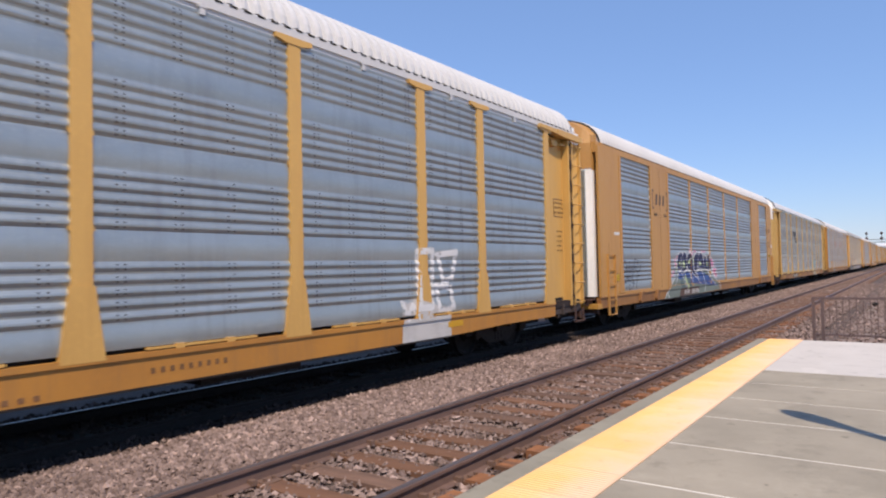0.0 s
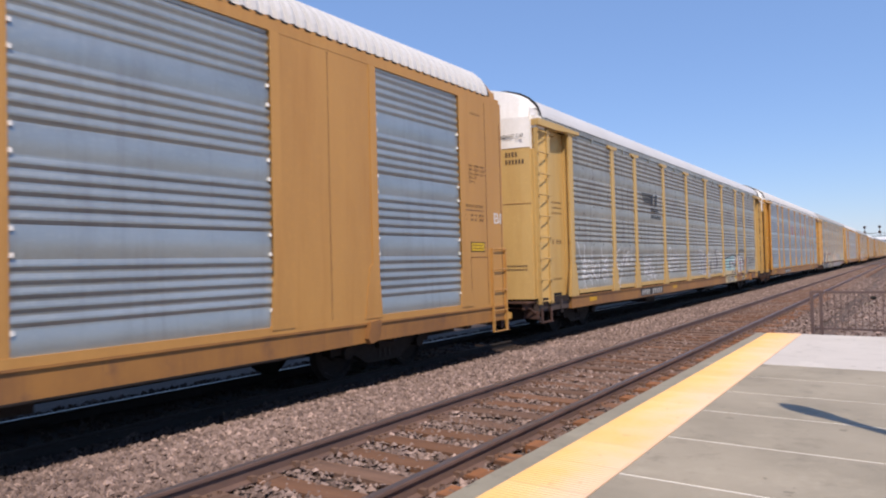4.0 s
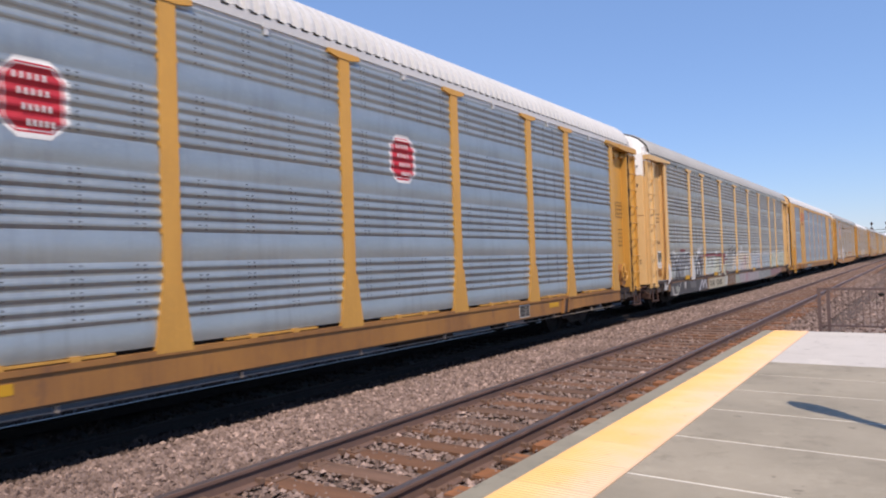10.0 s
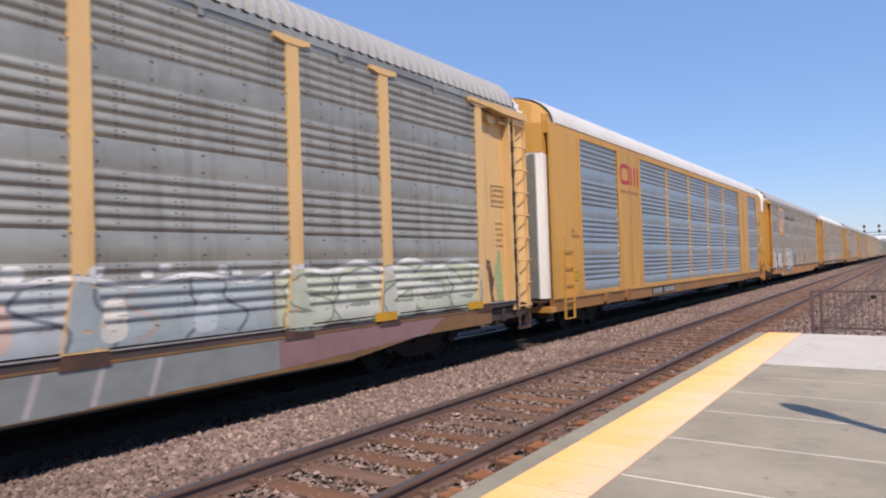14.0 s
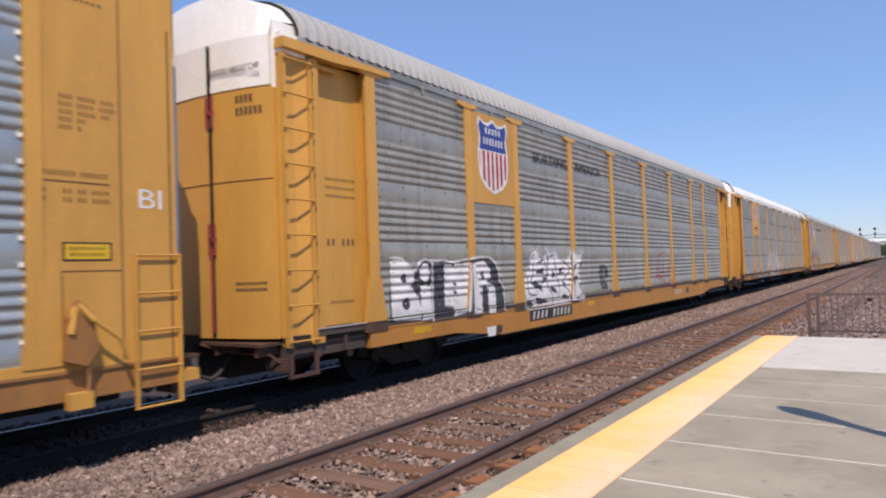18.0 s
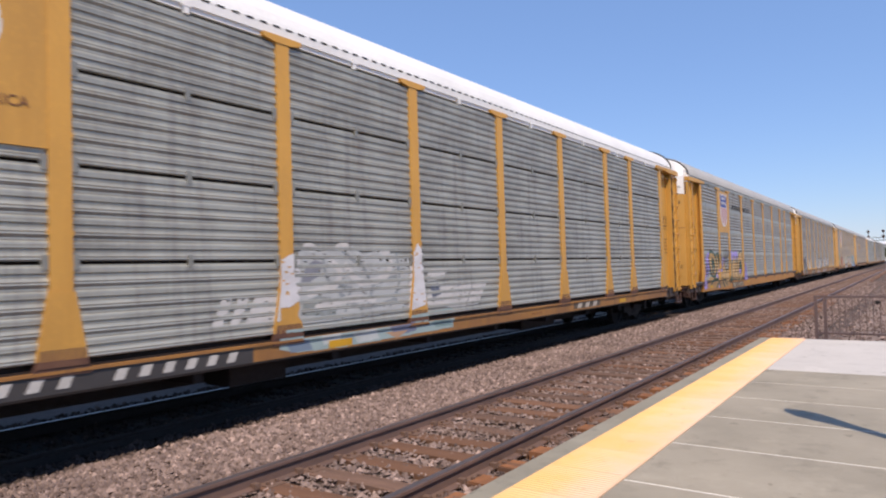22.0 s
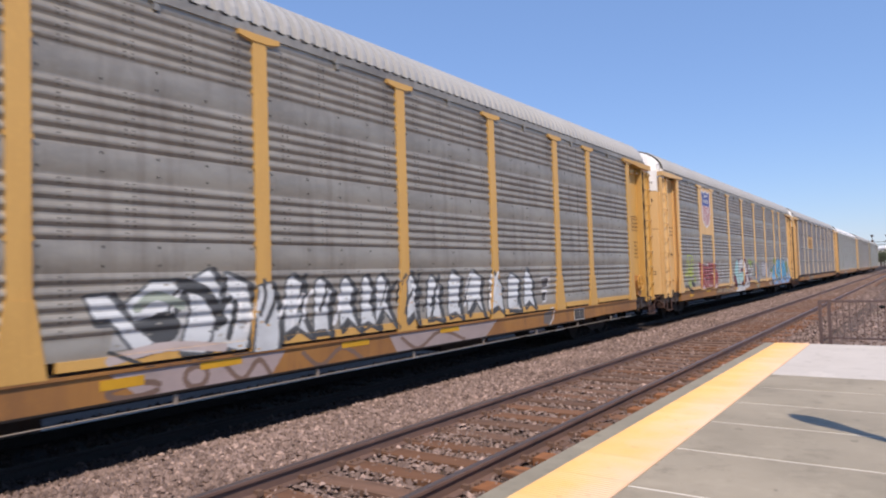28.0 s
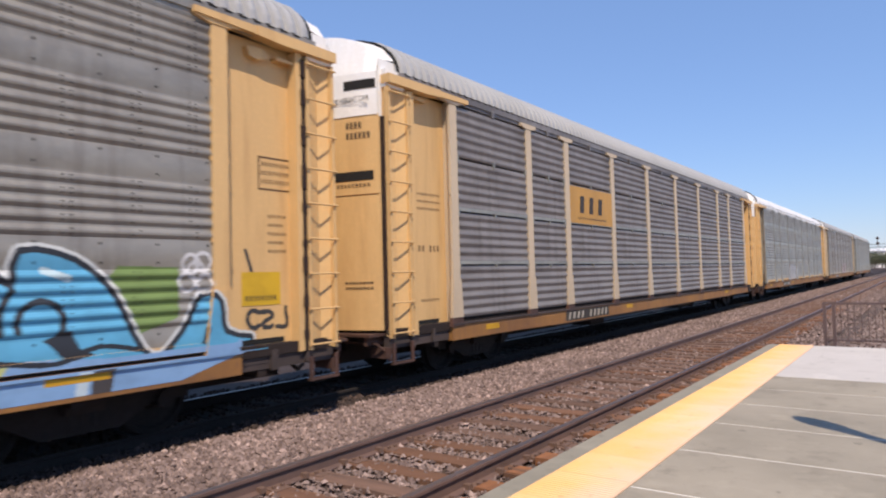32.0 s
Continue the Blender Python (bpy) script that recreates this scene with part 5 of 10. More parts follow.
def box_stencils(c, rgb):
    """Writing on an enclosed car's rear plate: five lines, a headed table, a sticker."""
    x = HW + 0.001
    for k, (w, n) in enumerate(((0.54, 12), (0.56, 13), (0.50, 11), (0.26, 6), (0.22, 5))):
        bars(c, 24.86, 24.86 + w, 3.47 - k * 0.073, 3.515 - k * 0.073, n, rgb, x, "stencil", gaps=(3, 8))
    bars(c, 24.70, 25.33, 2.735, 2.785, 16, rgb, x, "stencil", gaps=(8,))
    patch(c, 24.70, 25.34, 2.675, 2.69, rgb, HW, "stencil_rule")
    for z in (2.57, 2.49):
        bars(c, 24.70, 25.35, z, z + 0.045, 14, rgb, x, "stencil", gaps=(1, 2, 3, 6, 9))
    bars(c, 24.95, 25.3, 4.44, 4.47, 6, rgb, x, "stencil")
    warning(c, 24.87, 25.35, 1.93, 2.11)


def notice_board(c, y0, y1, z0, z1):
    """A white-edged sheet on the sill with two black squares of small print."""
    x = HW - 0.012
    b = slab_part("notice_board", ink((0.62, 0.60, 0.56)), c, y0, y1, z0, z1, x, x + 0.006, "white-edged notice with two black squares")
    m = (y0 + y1) / 2 + 0.03
    for a, e in ((y0 + 0.02, m - 0.010), (m + 0.010, y1 - 0.02)):
        slab_part("notice_square", ink((0.05, 0.047, 0.045)), b, a, e, z0 + 0.018, z1 - 0.018, x + 0.006, x + 0.008)
        for k in range(2):
            bars(b, a + 0.03, e - 0.03, z0 + 0.07 + 0.08 * k, z0 + 0.11 + 0.08 * k, 4, (0.17, 0.165, 0.16), x + 0.009, "small_print")


def jack_bracket(c, y, mat):
    """A jacking bracket on the sill: a sloping cheek beside a dark pocket."""
    bm = bmesh.new()
    prism(bm, [(y - 0.02, 0.56), (y + 0.06, 0.89), (y + 0.15, 0.89), (y + 0.05, 0.56)], HW - 0.02, HW + 0.035)
    prism(bm, [(y + 0.30, 0.56), (y + 0.36, 0.89), (y + 0.39, 0.89), (y + 0.33, 0.56)], HW - 0.02, HW + 0.015)
    b = part("jack_bracket", bm, mat, c)
    bm = bmesh.new()
    prism(bm, [(y + 0.055, 0.57), (y + 0.155, 0.88), (y + 0.355, 0.88), (y + 0.295, 0.57)], HW - 0.016, HW - 0.006)
    part("jack_pocket", bm, ink((0.035, 0.02, 0.016)), b)


def air_line(c, y0, y1, z, mat):
    """A thin train pipe below the sill on short hangers."""
    bm = bmesh.new()
    rod(bm, (HW - 0.05, y0, z), (HW - 0.05, y1, z), 0.008, 6)
    p = part("air_line", bm, mat, c, "thin pale pipe below the sill")
    y = y0 + 0.6
    while y < y1:
        slab_part("pipe_hanger", mat, p, y, y + 0.035, z - 0.012, 0.56, HW - 0.065, HW - 0.03)
        y += 2.05


def stencils(c, rear=True, front=True, rgb=(0.16, 0.09, 0.04)):
    """Small stencilled notes on the end plates."""
    x = HW - BAY + 0.002
    y = L_CAR - 1.14
    if rear:
        def frame_mesh(bm):
            for a in ((0, 0.62, 0, 0.02), (0, 0.62, 0.40, 0.42), (0, 0.02, 0, 0.42), (0.60, 0.62, 0, 0.42)):
                box(bm, 0, 0.003, a[0], a[1], a[2], a[3])
        f = part("stencil_frame", cached(("stencil_frame",), frame_mesh, ink(rgb)), None, c)
        f.matrix_basis = pose(x, y, 2.85)
        for k in range(3):
            bars(c, y + 0.05, y + 0.56, 2.93 + k * 0.11, 2.985 + k * 0.11, 9, rgb, x, "stencil")
        for k in range(5):
            bars(c, y + 0.14, y + 0.14 + 0.30 - 0.05 * (k % 2), 2.50 - k * 0.11, 2.54 - k * 0.11, 6, rgb, x, "stencil")
    if front:
        yf = 0.90
        for k in range(3):
            bars(c, yf, yf + 0.62, 3.05 - k * 0.12, 3.09 - k * 0.12, 12, rgb, x, "stencil")
        bars(c, yf, yf + 0.60, 2.12, 2.22, 6, rgb, x, "stencil", gaps=(2,))
        bars(c, yf + 0.05, yf + 0.55, 1.30, 1.34, 9, rgb, x, "stencil")


def door_patch(c, x0, x1, z0, z1, mat, name, thick=0.004):
    """A thin plate that follows the front door's curve from x0 to x1."""
    bm = bmesh.new()
    n = max(1, int((x1 - x0) / 0.08))
    xs = [x0 + (x1 - x0) * i / n for i in range(n + 1)]
    f = [0.02 - 0.34 * math.cos(math.pi / 2 * x / 1.62) ** 0.7 - (0.014 if z0 > 4.2 else 0.002) for x in xs]
    rows = [[bm.verts.new((x, y - d, z)) for x, y in zip(xs, f)] for z, d in ((z0, 0), (z0, thick), (z1, thick), (z1, 0))]
    for a, b in zip(rows, rows[1:] + rows[:1]):
        for i in range(n):
            bm.faces.new((a[i], a[i + 1], b[i + 1], b[i]))
    return part(name, bm, mat, c)


def end_words(c, pale_cap=True, slot=False):
    """Writing on the front end: a line on the cap, the car's number below, small notes lower down."""
    dark = (0.05, 0.045, 0.05)
    ob = word(c, "EXCESS HEIGHT CAR", 0.0, 0.85, 0.0, 0.12, dark, 0.0)
    ob.matrix_basis = Matrix.Translation((0.52, -0.325, 4.40)) @ Euler((0, 0, radians(-90 + 9))).to_matrix().to_4x4()
    brown = ink((0.13, 0.08, 0.04))
    for z, h, n in ((3.94, 0.10, 4), (3.78, 0.10, 6)):
        for i in range(n):
            door_patch(c, 0.92 + i * 0.07, 0.92 + i * 0.07 + 0.042, z + 0.06, z + h + 0.06, brown, "number_marking")
    for z in (1.62, 1.54):
        for i in range(8):
            door_patch(c, 0.86 + i * 0.06, 0.86 + i * 0.06 + 0.04, z, z + 0.035, brown, "stencil")
    if slot:
        door_patch(c, 0.69, 1.36, 3.20, 3.34, M_slot, "handhold_slot", 0.006)
        if c is L:
            door_patch(c, 0.90, 1.42, 4.60, 4.74, M_slot, "handhold_slot", 0.006)
        for i in range(9):
            door_patch(c, 0.74 + i * 0.065, 0.74 + i * 0.065 + 0.035, 3.10, 3.15, brown, "stencil")


SHIELD = [(0.0, 1.0), (0.16, 0.93), (0.34, 0.95), (0.46, 1.0), (0.5, 0.90), (0.44, 0.74), (0.49, 0.55), (0.5, 0.38), (0.44, 0.2), (0.28, 0.08), (0.0, 0.0)]


def shield_emblem(c, y0, y1, z0, z1, plate_z0, plate_z1, plate_mat):
    """A shield of blue over red and white stripes, on a plain painted plate between two posts."""
    slab_part("emblem_plate", plate_mat, c, POSTS[1] + 0.1, POSTS[2] - 0.1, plate_z0, plate_z1, HW - 0.055, HW - 0.008, "painted sign plate")
    cy, w, h = (y0 + y1) / 2, y1 - y0, z1 - z0

    def shape(k, dz=0.0):
        half = [(u * w * k, z0 + h / 2 + (v - 0.5) * h * k + dz) for u, v in SHIELD]
        return [(cy + a, b) for a, b in half] + [(cy - a, b) for a, b in half[-2:0:-1]]
    inner = shape(0.91)
    zsplit = z0 + h * 0.56
    blue, red = (0.03, 0.07, 0.33), (0.42, 0.025, 0.03)
    low = [(y, min(z, zsplit)) for y, z in inner]
    top = [(y, max(z, zsplit + 0.02)) for y, z in inner]
    ops = [("fill", WHITE, shape(1.0)), ("bars", red, low, w / 7.0, 0.52), ("fill", blue, top)]
    spray(c, "shield_emblem", y0, y1, z0, z1, ops, flat=HW - 0.008, label="blue, red and white shield emblem")
    n1, n2 = 5, 7
    bars(c, cy - 0.26 * w, cy + 0.28 * w, z0 + h * 0.79, z0 + h * 0.87, n1, WHITE, HW - 0.001, "emblem_marking")
    bars(c, cy - 0.33 * w, cy + 0.35 * w, z0 + h * 0.645, z0 + h * 0.735, n2, WHITE, HW - 0.001, "emblem_marking")


def slogan(c, y0, z, size=0.30):
    x = HW - 0.042 + 0.034
    word(c, "BUILDING", y0, y0 + 1.72, z, size, BLACK, x)
    word(c, "AMERICA", y0 + 2.16, y0 + 3.78, z + 0.01, size, BLACK, x)


# -- first car: a white outlined letter low on the side
spray(A, "graffiti", 19.0, 20.9, 0.46, 2.12, [
    ("fill", (0.62, 0.60, 0.58), [(19.15, 0.46), (19.2, 1.2), (19.5, 1.25), (20.45, 1.05), (20.5, 0.46)]),
    ("line", WHITE, [(19.62, 1.1), (19.58, 2.0), (20.0, 2.02), (19.98, 1.1), (19.62, 1.1)], 0.052),
    ("line", WHITE, [(20.12, 1.95), (20.7, 2.0), (20.55, 1.55), (20.3, 1.5), (20.15, 1.95)], 0.052),
    ("line", WHITE, [(20.1, 1.45), (20.5, 1.4), (20.6, 1.05), (20.2, 1.0), (20.1, 1.45)], 0.052),
    ("line", WHITE, [(19.2, 1.2), (19.3, 0.95), (19.45, 1.15), (19.6, 0.95)], 0.05)], wear=0.18, label="white outlined letter graffiti")
bars(A, 15.0, 16.0, 0.70, 0.76, 9, (0.2, 0.1, 0.04), HW - 0.010)
bars(A, 12.2, 14.0, 0.61, 0.66, 14, (0.25, 0.12, 0.05), HW - 0.010)
stencils(A)
spray(A, "warning_disc", 24.3, 24.85, 0.95, 1.4, [("fill", WHITE, ring(24.56, 1.14, 0.16, 0.15)), ("line", (0.55, 0.03, 0.04), ring(24.56, 1.14, 0.13, 0.12), 0.018), ("line", (0.55, 0.03, 0.04), [(24.47, 1.06), (24.65, 1.22)], 0.018), ("line", BLACK, [(24.50, 1.19), (24.62, 1.10)], 0.03)], flat=HW - BAY, label="round white and red prohibition sticker")

# -- second car: blue letters over a green slope, pink bubbles
PNK, SLOPE, COB, NAVY, YG, SCR = (0.70, 0.24, 0.38), (0.19, 0.235, 0.20), (0.035, 0.09, 0.30), (0.012, 0.018, 0.085), (0.60, 0.72, 0.36), (0.075, 0.075, 0.085)
ops = []
ops += [("fill", WHITE, ring(7.03, 1.91, 0.11, 0.09)), ("fill", PNK, ring(7.03, 1.91, 0.08, 0.06)), ("fill", WHITE, ring(6.75, 1.81, 0.12, 0.10)), ("fill", PNK, ring(6.75, 1.81, 0.08, 0.07))]
ops += [("fill", WHITE, ring(6.84, 1.68, 0.14, 0.11)), ("fill", PNK, ring(6.84, 1.68, 0.10, 0.08)), ("fill", WHITE, ring(6.52, 1.43, 0.12, 0.10)), ("fill", PNK, ring(6.52, 1.43, 0.09, 0.07))]
ops += [("fill", WHITE, ring(6.21, 1.34, 0.14, 0.12)), ("fill", PNK, ring(6.21, 1.34, 0.09, 0.08)), ("fill", WHITE, ring(6.36, 1.33, 0.10, 0.09)), ("fill", PNK, ring(6.36, 1.33, 0.07, 0.06))]
ops += [("fill", WHITE, ring(8.71, 2.18, 0.13, 0.09)), ("fill", PNK, ring(8.71, 2.18, 0.09, 0.06)), ("fill", WHITE, ring(8.94, 2.06, 0.16, 0.10)), ("fill", PNK, ring(8.94, 2.06, 0.11, 0.07))]
ops += [("fill", WHITE, ring(9.38, 2.15, 0.14, 0.09)), ("fill", PNK, ring(9.38, 2.15, 0.10, 0.06)), ("fill", WHITE, ring(10.43, 2.15, 0.14, 0.08)), ("fill", PNK, ring(10.43, 2.15, 0.10, 0.06))]
ops += [("fill", WHITE, ring(10.77, 2.15, 0.14, 0.08)), ("fill", PNK, ring(10.77, 2.15, 0.10, 0.06)), ("fill", WHITE, ring(11.98, 1.67, 0.29, 0.15)), ("fill", PNK, ring(11.98, 1.67, 0.20, 0.11))]
ops += [("fill", WHITE, ring(12.31, 1.39, 0.36, 0.18)), ("fill", PNK, ring(12.31, 1.39, 0.25, 0.13)), ("fill", WHITE, ring(12.50, 1.23, 0.25, 0.12)), ("fill", PNK, ring(12.50, 1.23, 0.17, 0.09))]
ops += [("fill", WHITE, ring(11.83, 1.85, 0.19, 0.10)), ("fill", PNK, ring(11.83, 1.85, 0.13, 0.07)), ("fill", SLOPE, [(5.46, 0.61), (5.75, 0.78), (6.28, 1.06), (7.07, 1.42), (9.11, 1.50), (10.79, 1.49), (12.73, 0.95), (13.10, 0.64), (9.86, 0.61), (7.40, 0.57)]), ("fill", COB, [(6.74, 1.29), (7.15, 1.52), (8.20, 1.43), (9.23, 1.37), (10.17, 1.42), (11.44, 1.20), (12.60, 0.81), (9.09, 0.98), (7.41, 1.16)])]
ops += [("fill", (0.10, 0.16, 0.16), [(7.32, 1.10), (7.79, 1.26), (8.63, 1.18), (8.62, 0.90), (7.41, 0.90)]), ("fill", (0.11, 0.05, 0.03), [(7.13, 0.61), (7.35, 0.89), (9.87, 0.87), (9.56, 0.62)]), ("line", YG, smooth([(6.96, 1.31), (6.94, 1.54), (7.07, 1.81)], 3), 0.05), ("line", YG, [(7.99, 1.28), (8.29, 0.88)], 0.065)]
ops += [("line", YG, [(8.64, 1.56), (8.92, 1.43)], 0.05), ("line", YG, [(9.12, 1.94), (9.06, 1.66)], 0.05), *outlined(NAVY, WHITE, [(7.04, 1.57), (7.06, 1.81), (7.16, 1.99), (7.41, 2.08), (7.66, 2.07), (7.66, 1.80), (7.53, 1.55), (7.28, 1.46)], 0.024), *outlined(NAVY, WHITE, [(7.56, 1.59), (7.61, 1.91), (7.81, 2.07), (8.06, 2.09), (8.23, 1.94), (8.24, 1.68), (8.09, 1.48), (7.77, 1.42)], 0.024)]
ops += [*outlined(NAVY, WHITE, [(8.28, 1.53), (8.32, 1.91), (8.54, 2.08), (8.79, 2.05), (9.00, 1.85), (9.11, 1.54), (9.75, 1.22), (9.23, 1.29), (8.64, 1.48)], 0.024), *outlined(NAVY, WHITE, [(9.18, 1.85), (9.31, 1.98), (9.78, 2.12), (9.80, 1.86), (9.69, 1.61), (9.42, 1.41), (9.23, 1.55)], 0.024), *outlined(NAVY, WHITE, [(9.83, 1.56), (9.87, 1.99), (10.13, 2.11), (10.42, 2.04), (10.61, 1.77), (10.66, 1.49), (10.18, 1.55)], 0.024), *outlined(NAVY, WHITE, [(10.66, 1.56), (10.68, 1.95), (11.00, 1.93), (11.06, 1.76), (11.31, 2.05), (11.62, 1.90), (11.69, 1.56), (11.46, 1.45), (10.95, 1.48)], 0.024)]
ops += [("fill", YG, ring(7.38, 1.73, 0.08, 0.09)), ("fill", YG, ring(7.83, 1.69, 0.13, 0.14)), ("fill", YG, ring(8.55, 1.77, 0.16, 0.08)), ("fill", YG, ring(10.06, 1.70, 0.17, 0.09))]
ops += [("fill", YG, ring(11.12, 1.67, 0.10, 0.09)), ("line", WHITE, smooth([(5.46, 0.61), (5.75, 0.78), (6.32, 1.06), (7.17, 1.42), (7.29, 1.56)], 3), 0.02), ("line", WHITE, smooth([(5.75, 0.78), (6.01, 0.59)], 3), 0.02), ("line", WHITE, smooth([(6.77, 1.02), (7.29, 1.45), (7.45, 1.43), (7.81, 1.18), (8.03, 0.90)], 3), 0.02)]
ops += [("line", WHITE, smooth([(7.65, 1.39), (7.91, 1.43), (8.33, 1.49), (8.65, 1.34), (9.05, 0.96)], 3), 0.02), ("line", WHITE, smooth([(9.11, 1.54), (9.74, 1.14), (10.04, 0.89)], 3), 0.02), ("line", WHITE, smooth([(9.42, 1.39), (9.92, 1.47), (10.42, 1.35), (10.76, 0.94), (10.60, 0.66)], 3), 0.02), ("line", WHITE, smooth([(11.11, 1.43), (11.98, 1.00), (12.40, 0.80)], 3), 0.02)]
ops += [("line", WHITE, smooth([(11.46, 1.47), (13.11, 0.86), (13.14, 0.62)], 3), 0.02)]
spray(B, "graffiti", 5.2, 13.4, 0.46, 2.42, ops, style="box", wear=0.03, label="navy letter graffiti with pink bubbles over a green slope")
bars(B, 7.75, 9.75, 0.66, 0.80, 11, (0.66, 0.66, 0.64), HW - 0.006, "number_marking", 0.05, gaps=(4,))
ops = []
ops += [("line", SCR, smooth([(1.91, 1.87), (1.81, 1.79), (1.79, 1.58), (1.87, 1.50), (1.97, 1.56), (1.95, 1.77), (1.87, 1.84)], 3), 0.015), ("line", SCR, smooth([(1.90, 1.56), (2.00, 1.51)], 3), 0.015), ("line", SCR, smooth([(2.03, 1.72), (2.03, 1.56), (2.13, 1.54), (2.14, 1.72)], 3), 0.015), ("line", SCR, smooth([(2.22, 1.82), (2.24, 1.76)], 3), 0.015)]
ops += [("line", SCR, smooth([(2.22, 1.70), (2.22, 1.51), (2.31, 1.53)], 3), 0.015), ("line", SCR, smooth([(2.29, 1.70), (2.36, 1.51), (2.45, 1.71)], 3), 0.015), ("line", SCR, smooth([(2.49, 1.57), (2.58, 1.60), (2.57, 1.69), (2.49, 1.66), (2.51, 1.52), (2.58, 1.50)], 3), 0.015), ("line", SCR, smooth([(2.66, 1.47), (2.68, 1.83), (2.86, 1.86), (2.94, 1.77), (2.90, 1.68), (2.70, 1.63), (2.94, 1.50), (3.19, 1.58), (3.24, 1.67), (3.13, 1.67)], 3), 0.015)]
ops += [("line", SCR, smooth([(1.74, 1.37), (1.88, 1.39), (1.85, 1.33), (1.98, 1.22), (2.00, 1.44)], 3), 0.015), ("line", SCR, smooth([(2.05, 1.25), (2.06, 1.42), (2.15, 1.24), (2.18, 1.43)], 3), 0.015), ("line", SCR, smooth([(2.22, 1.33), (2.29, 1.41), (2.36, 1.32), (2.29, 1.22), (2.22, 1.30)], 3), 0.015), ("line", SCR, smooth([(2.40, 1.42), (2.54, 1.43), (2.47, 1.31), (2.60, 1.22), (2.41, 1.21)], 3), 0.015)]
ops += [("line", SCR, smooth([(2.89, 1.21), (2.85, 1.36), (2.98, 1.40), (3.13, 1.37)], 3), 0.015), ("line", SCR, smooth([(1.79, 1.22), (1.98, 1.20), (1.93, 1.06), (2.01, 1.07)], 3), 0.015), ("line", SCR, smooth([(2.14, 1.07), (2.20, 1.17), (2.30, 1.11), (2.25, 1.02), (2.16, 1.04)], 3), 0.015), ("line", SCR, smooth([(2.34, 1.02), (2.50, 1.10), (2.56, 1.18), (2.69, 1.17)], 3), 0.015)]
ops += [("line", SCR, smooth([(2.81, 1.06), (2.73, 1.08), (2.85, 1.21)], 3), 0.015)]
spray(B, "graffiti", 1.7, 4.3, 0.60, 2.1, ops, style="box", label="thin black scribbled graffiti")
# bracketed dark emblem, drawn as plain shapes
DKB = (0.055, 0.035, 0.025)
for a, b, z0, z1 in ((4.40, 4.46, 3.42, 4.02), (4.46, 4.56, 3.96, 4.02), (4.46, 4.56, 3.42, 3.48), (5.94, 6.0, 3.42, 4.02), (5.84, 5.94, 3.96, 4.02), (5.84, 5.94, 3.42, 3.48)):
    patch(B, a, b, z0, z1, DKB, HW, "emblem_bracket")
bars(B, 4.68, 5.76, 3.56, 3.90, 3, DKB, HW + 0.001, "emblem_marking", 0.06)
for y in (4.62, 4.80, 5.60, 5.78):
    d = part("bolt", cached(("bolt",), lambda bm: rod(bm, (0, 0, 0), (0.012, 0, 0), 0.05, 12), ink(DKB)), None, B)
    d.matrix_basis = pose(HW, y, 3.26)
box_stencils(B, (0.15, 0.08, 0.03))
patch(B, 1.05, 1.42, 2.52, 2.60, WHITE, HW, "label_plate")
warning(B, 1.07, 1.56, 1.28, 1.48)
word(B, "BI", 25.73, 25.99, 2.47, 0.29, WHITE, HW + 0.002)

# -- third car: thin white scribbles, a silver piece and a faded teal and pink piece
ops = []
ops += [("line", WHITE, smooth([(1.99, 2.16), (2.09, 1.94), (2.22, 1.71), (2.31, 1.57)], 3), 0.02), ("line", WHITE, smooth([(2.41, 2.11), (2.39, 1.76), (2.37, 1.48), (2.16, 1.52)], 3), 0.02), ("line", WHITE, smooth([(2.31, 1.65), (2.41, 1.76), (2.46, 1.59), (2.37, 1.42), (2.23, 1.34), (2.22, 1.26)], 3), 0.02), ("line", WHITE, smooth([(2.25, 1.37), (2.40, 1.33), (2.71, 1.37), (2.85, 1.27), (2.68, 1.25)], 3), 0.02)]
ops += [("line", WHITE, smooth([(2.53, 1.59), (2.62, 1.70), (2.79, 1.67), (2.84, 1.48), (2.68, 1.37), (2.55, 1.44), (2.53, 1.59)], 3), 0.02), ("line", WHITE, smooth([(2.69, 1.61), (2.70, 1.46)], 3), 0.02), ("line", WHITE, smooth([(2.86, 2.06), (2.85, 1.88), (2.91, 1.63), (2.99, 1.50), (2.85, 1.45), (3.13, 1.28)], 3), 0.02), ("line", WHITE, smooth([(3.02, 1.53), (3.21, 1.68), (3.32, 1.55), (3.27, 1.30), (3.16, 1.21), (2.99, 1.38)], 3), 0.02)]
ops += [("line", WHITE, smooth([(2.34, 1.28), (2.39, 1.13), (2.40, 1.04)], 3), 0.02), ("line", WHITE, smooth([(2.24, 1.06), (2.33, 1.13)], 3), 0.02), ("line", WHITE, smooth([(2.79, 1.21), (2.81, 1.12)], 3), 0.02), ("line", WHITE, smooth([(3.48, 2.04), (3.52, 1.87), (3.63, 1.67), (3.75, 1.70), (3.67, 1.57)], 3), 0.02)]
ops += [("line", WHITE, smooth([(3.71, 1.70), (3.88, 1.77), (3.90, 1.60), (3.75, 1.57)], 3), 0.02), ("line", WHITE, smooth([(3.45, 1.42), (3.59, 1.48), (3.79, 1.43), (3.87, 1.29), (3.62, 1.24), (3.46, 1.32)], 3), 0.02), ("line", WHITE, smooth([(3.51, 1.51), (3.92, 1.53)], 3), 0.02), ("line", WHITE, smooth([(3.66, 1.34), (3.66, 1.17)], 3), 0.02)]
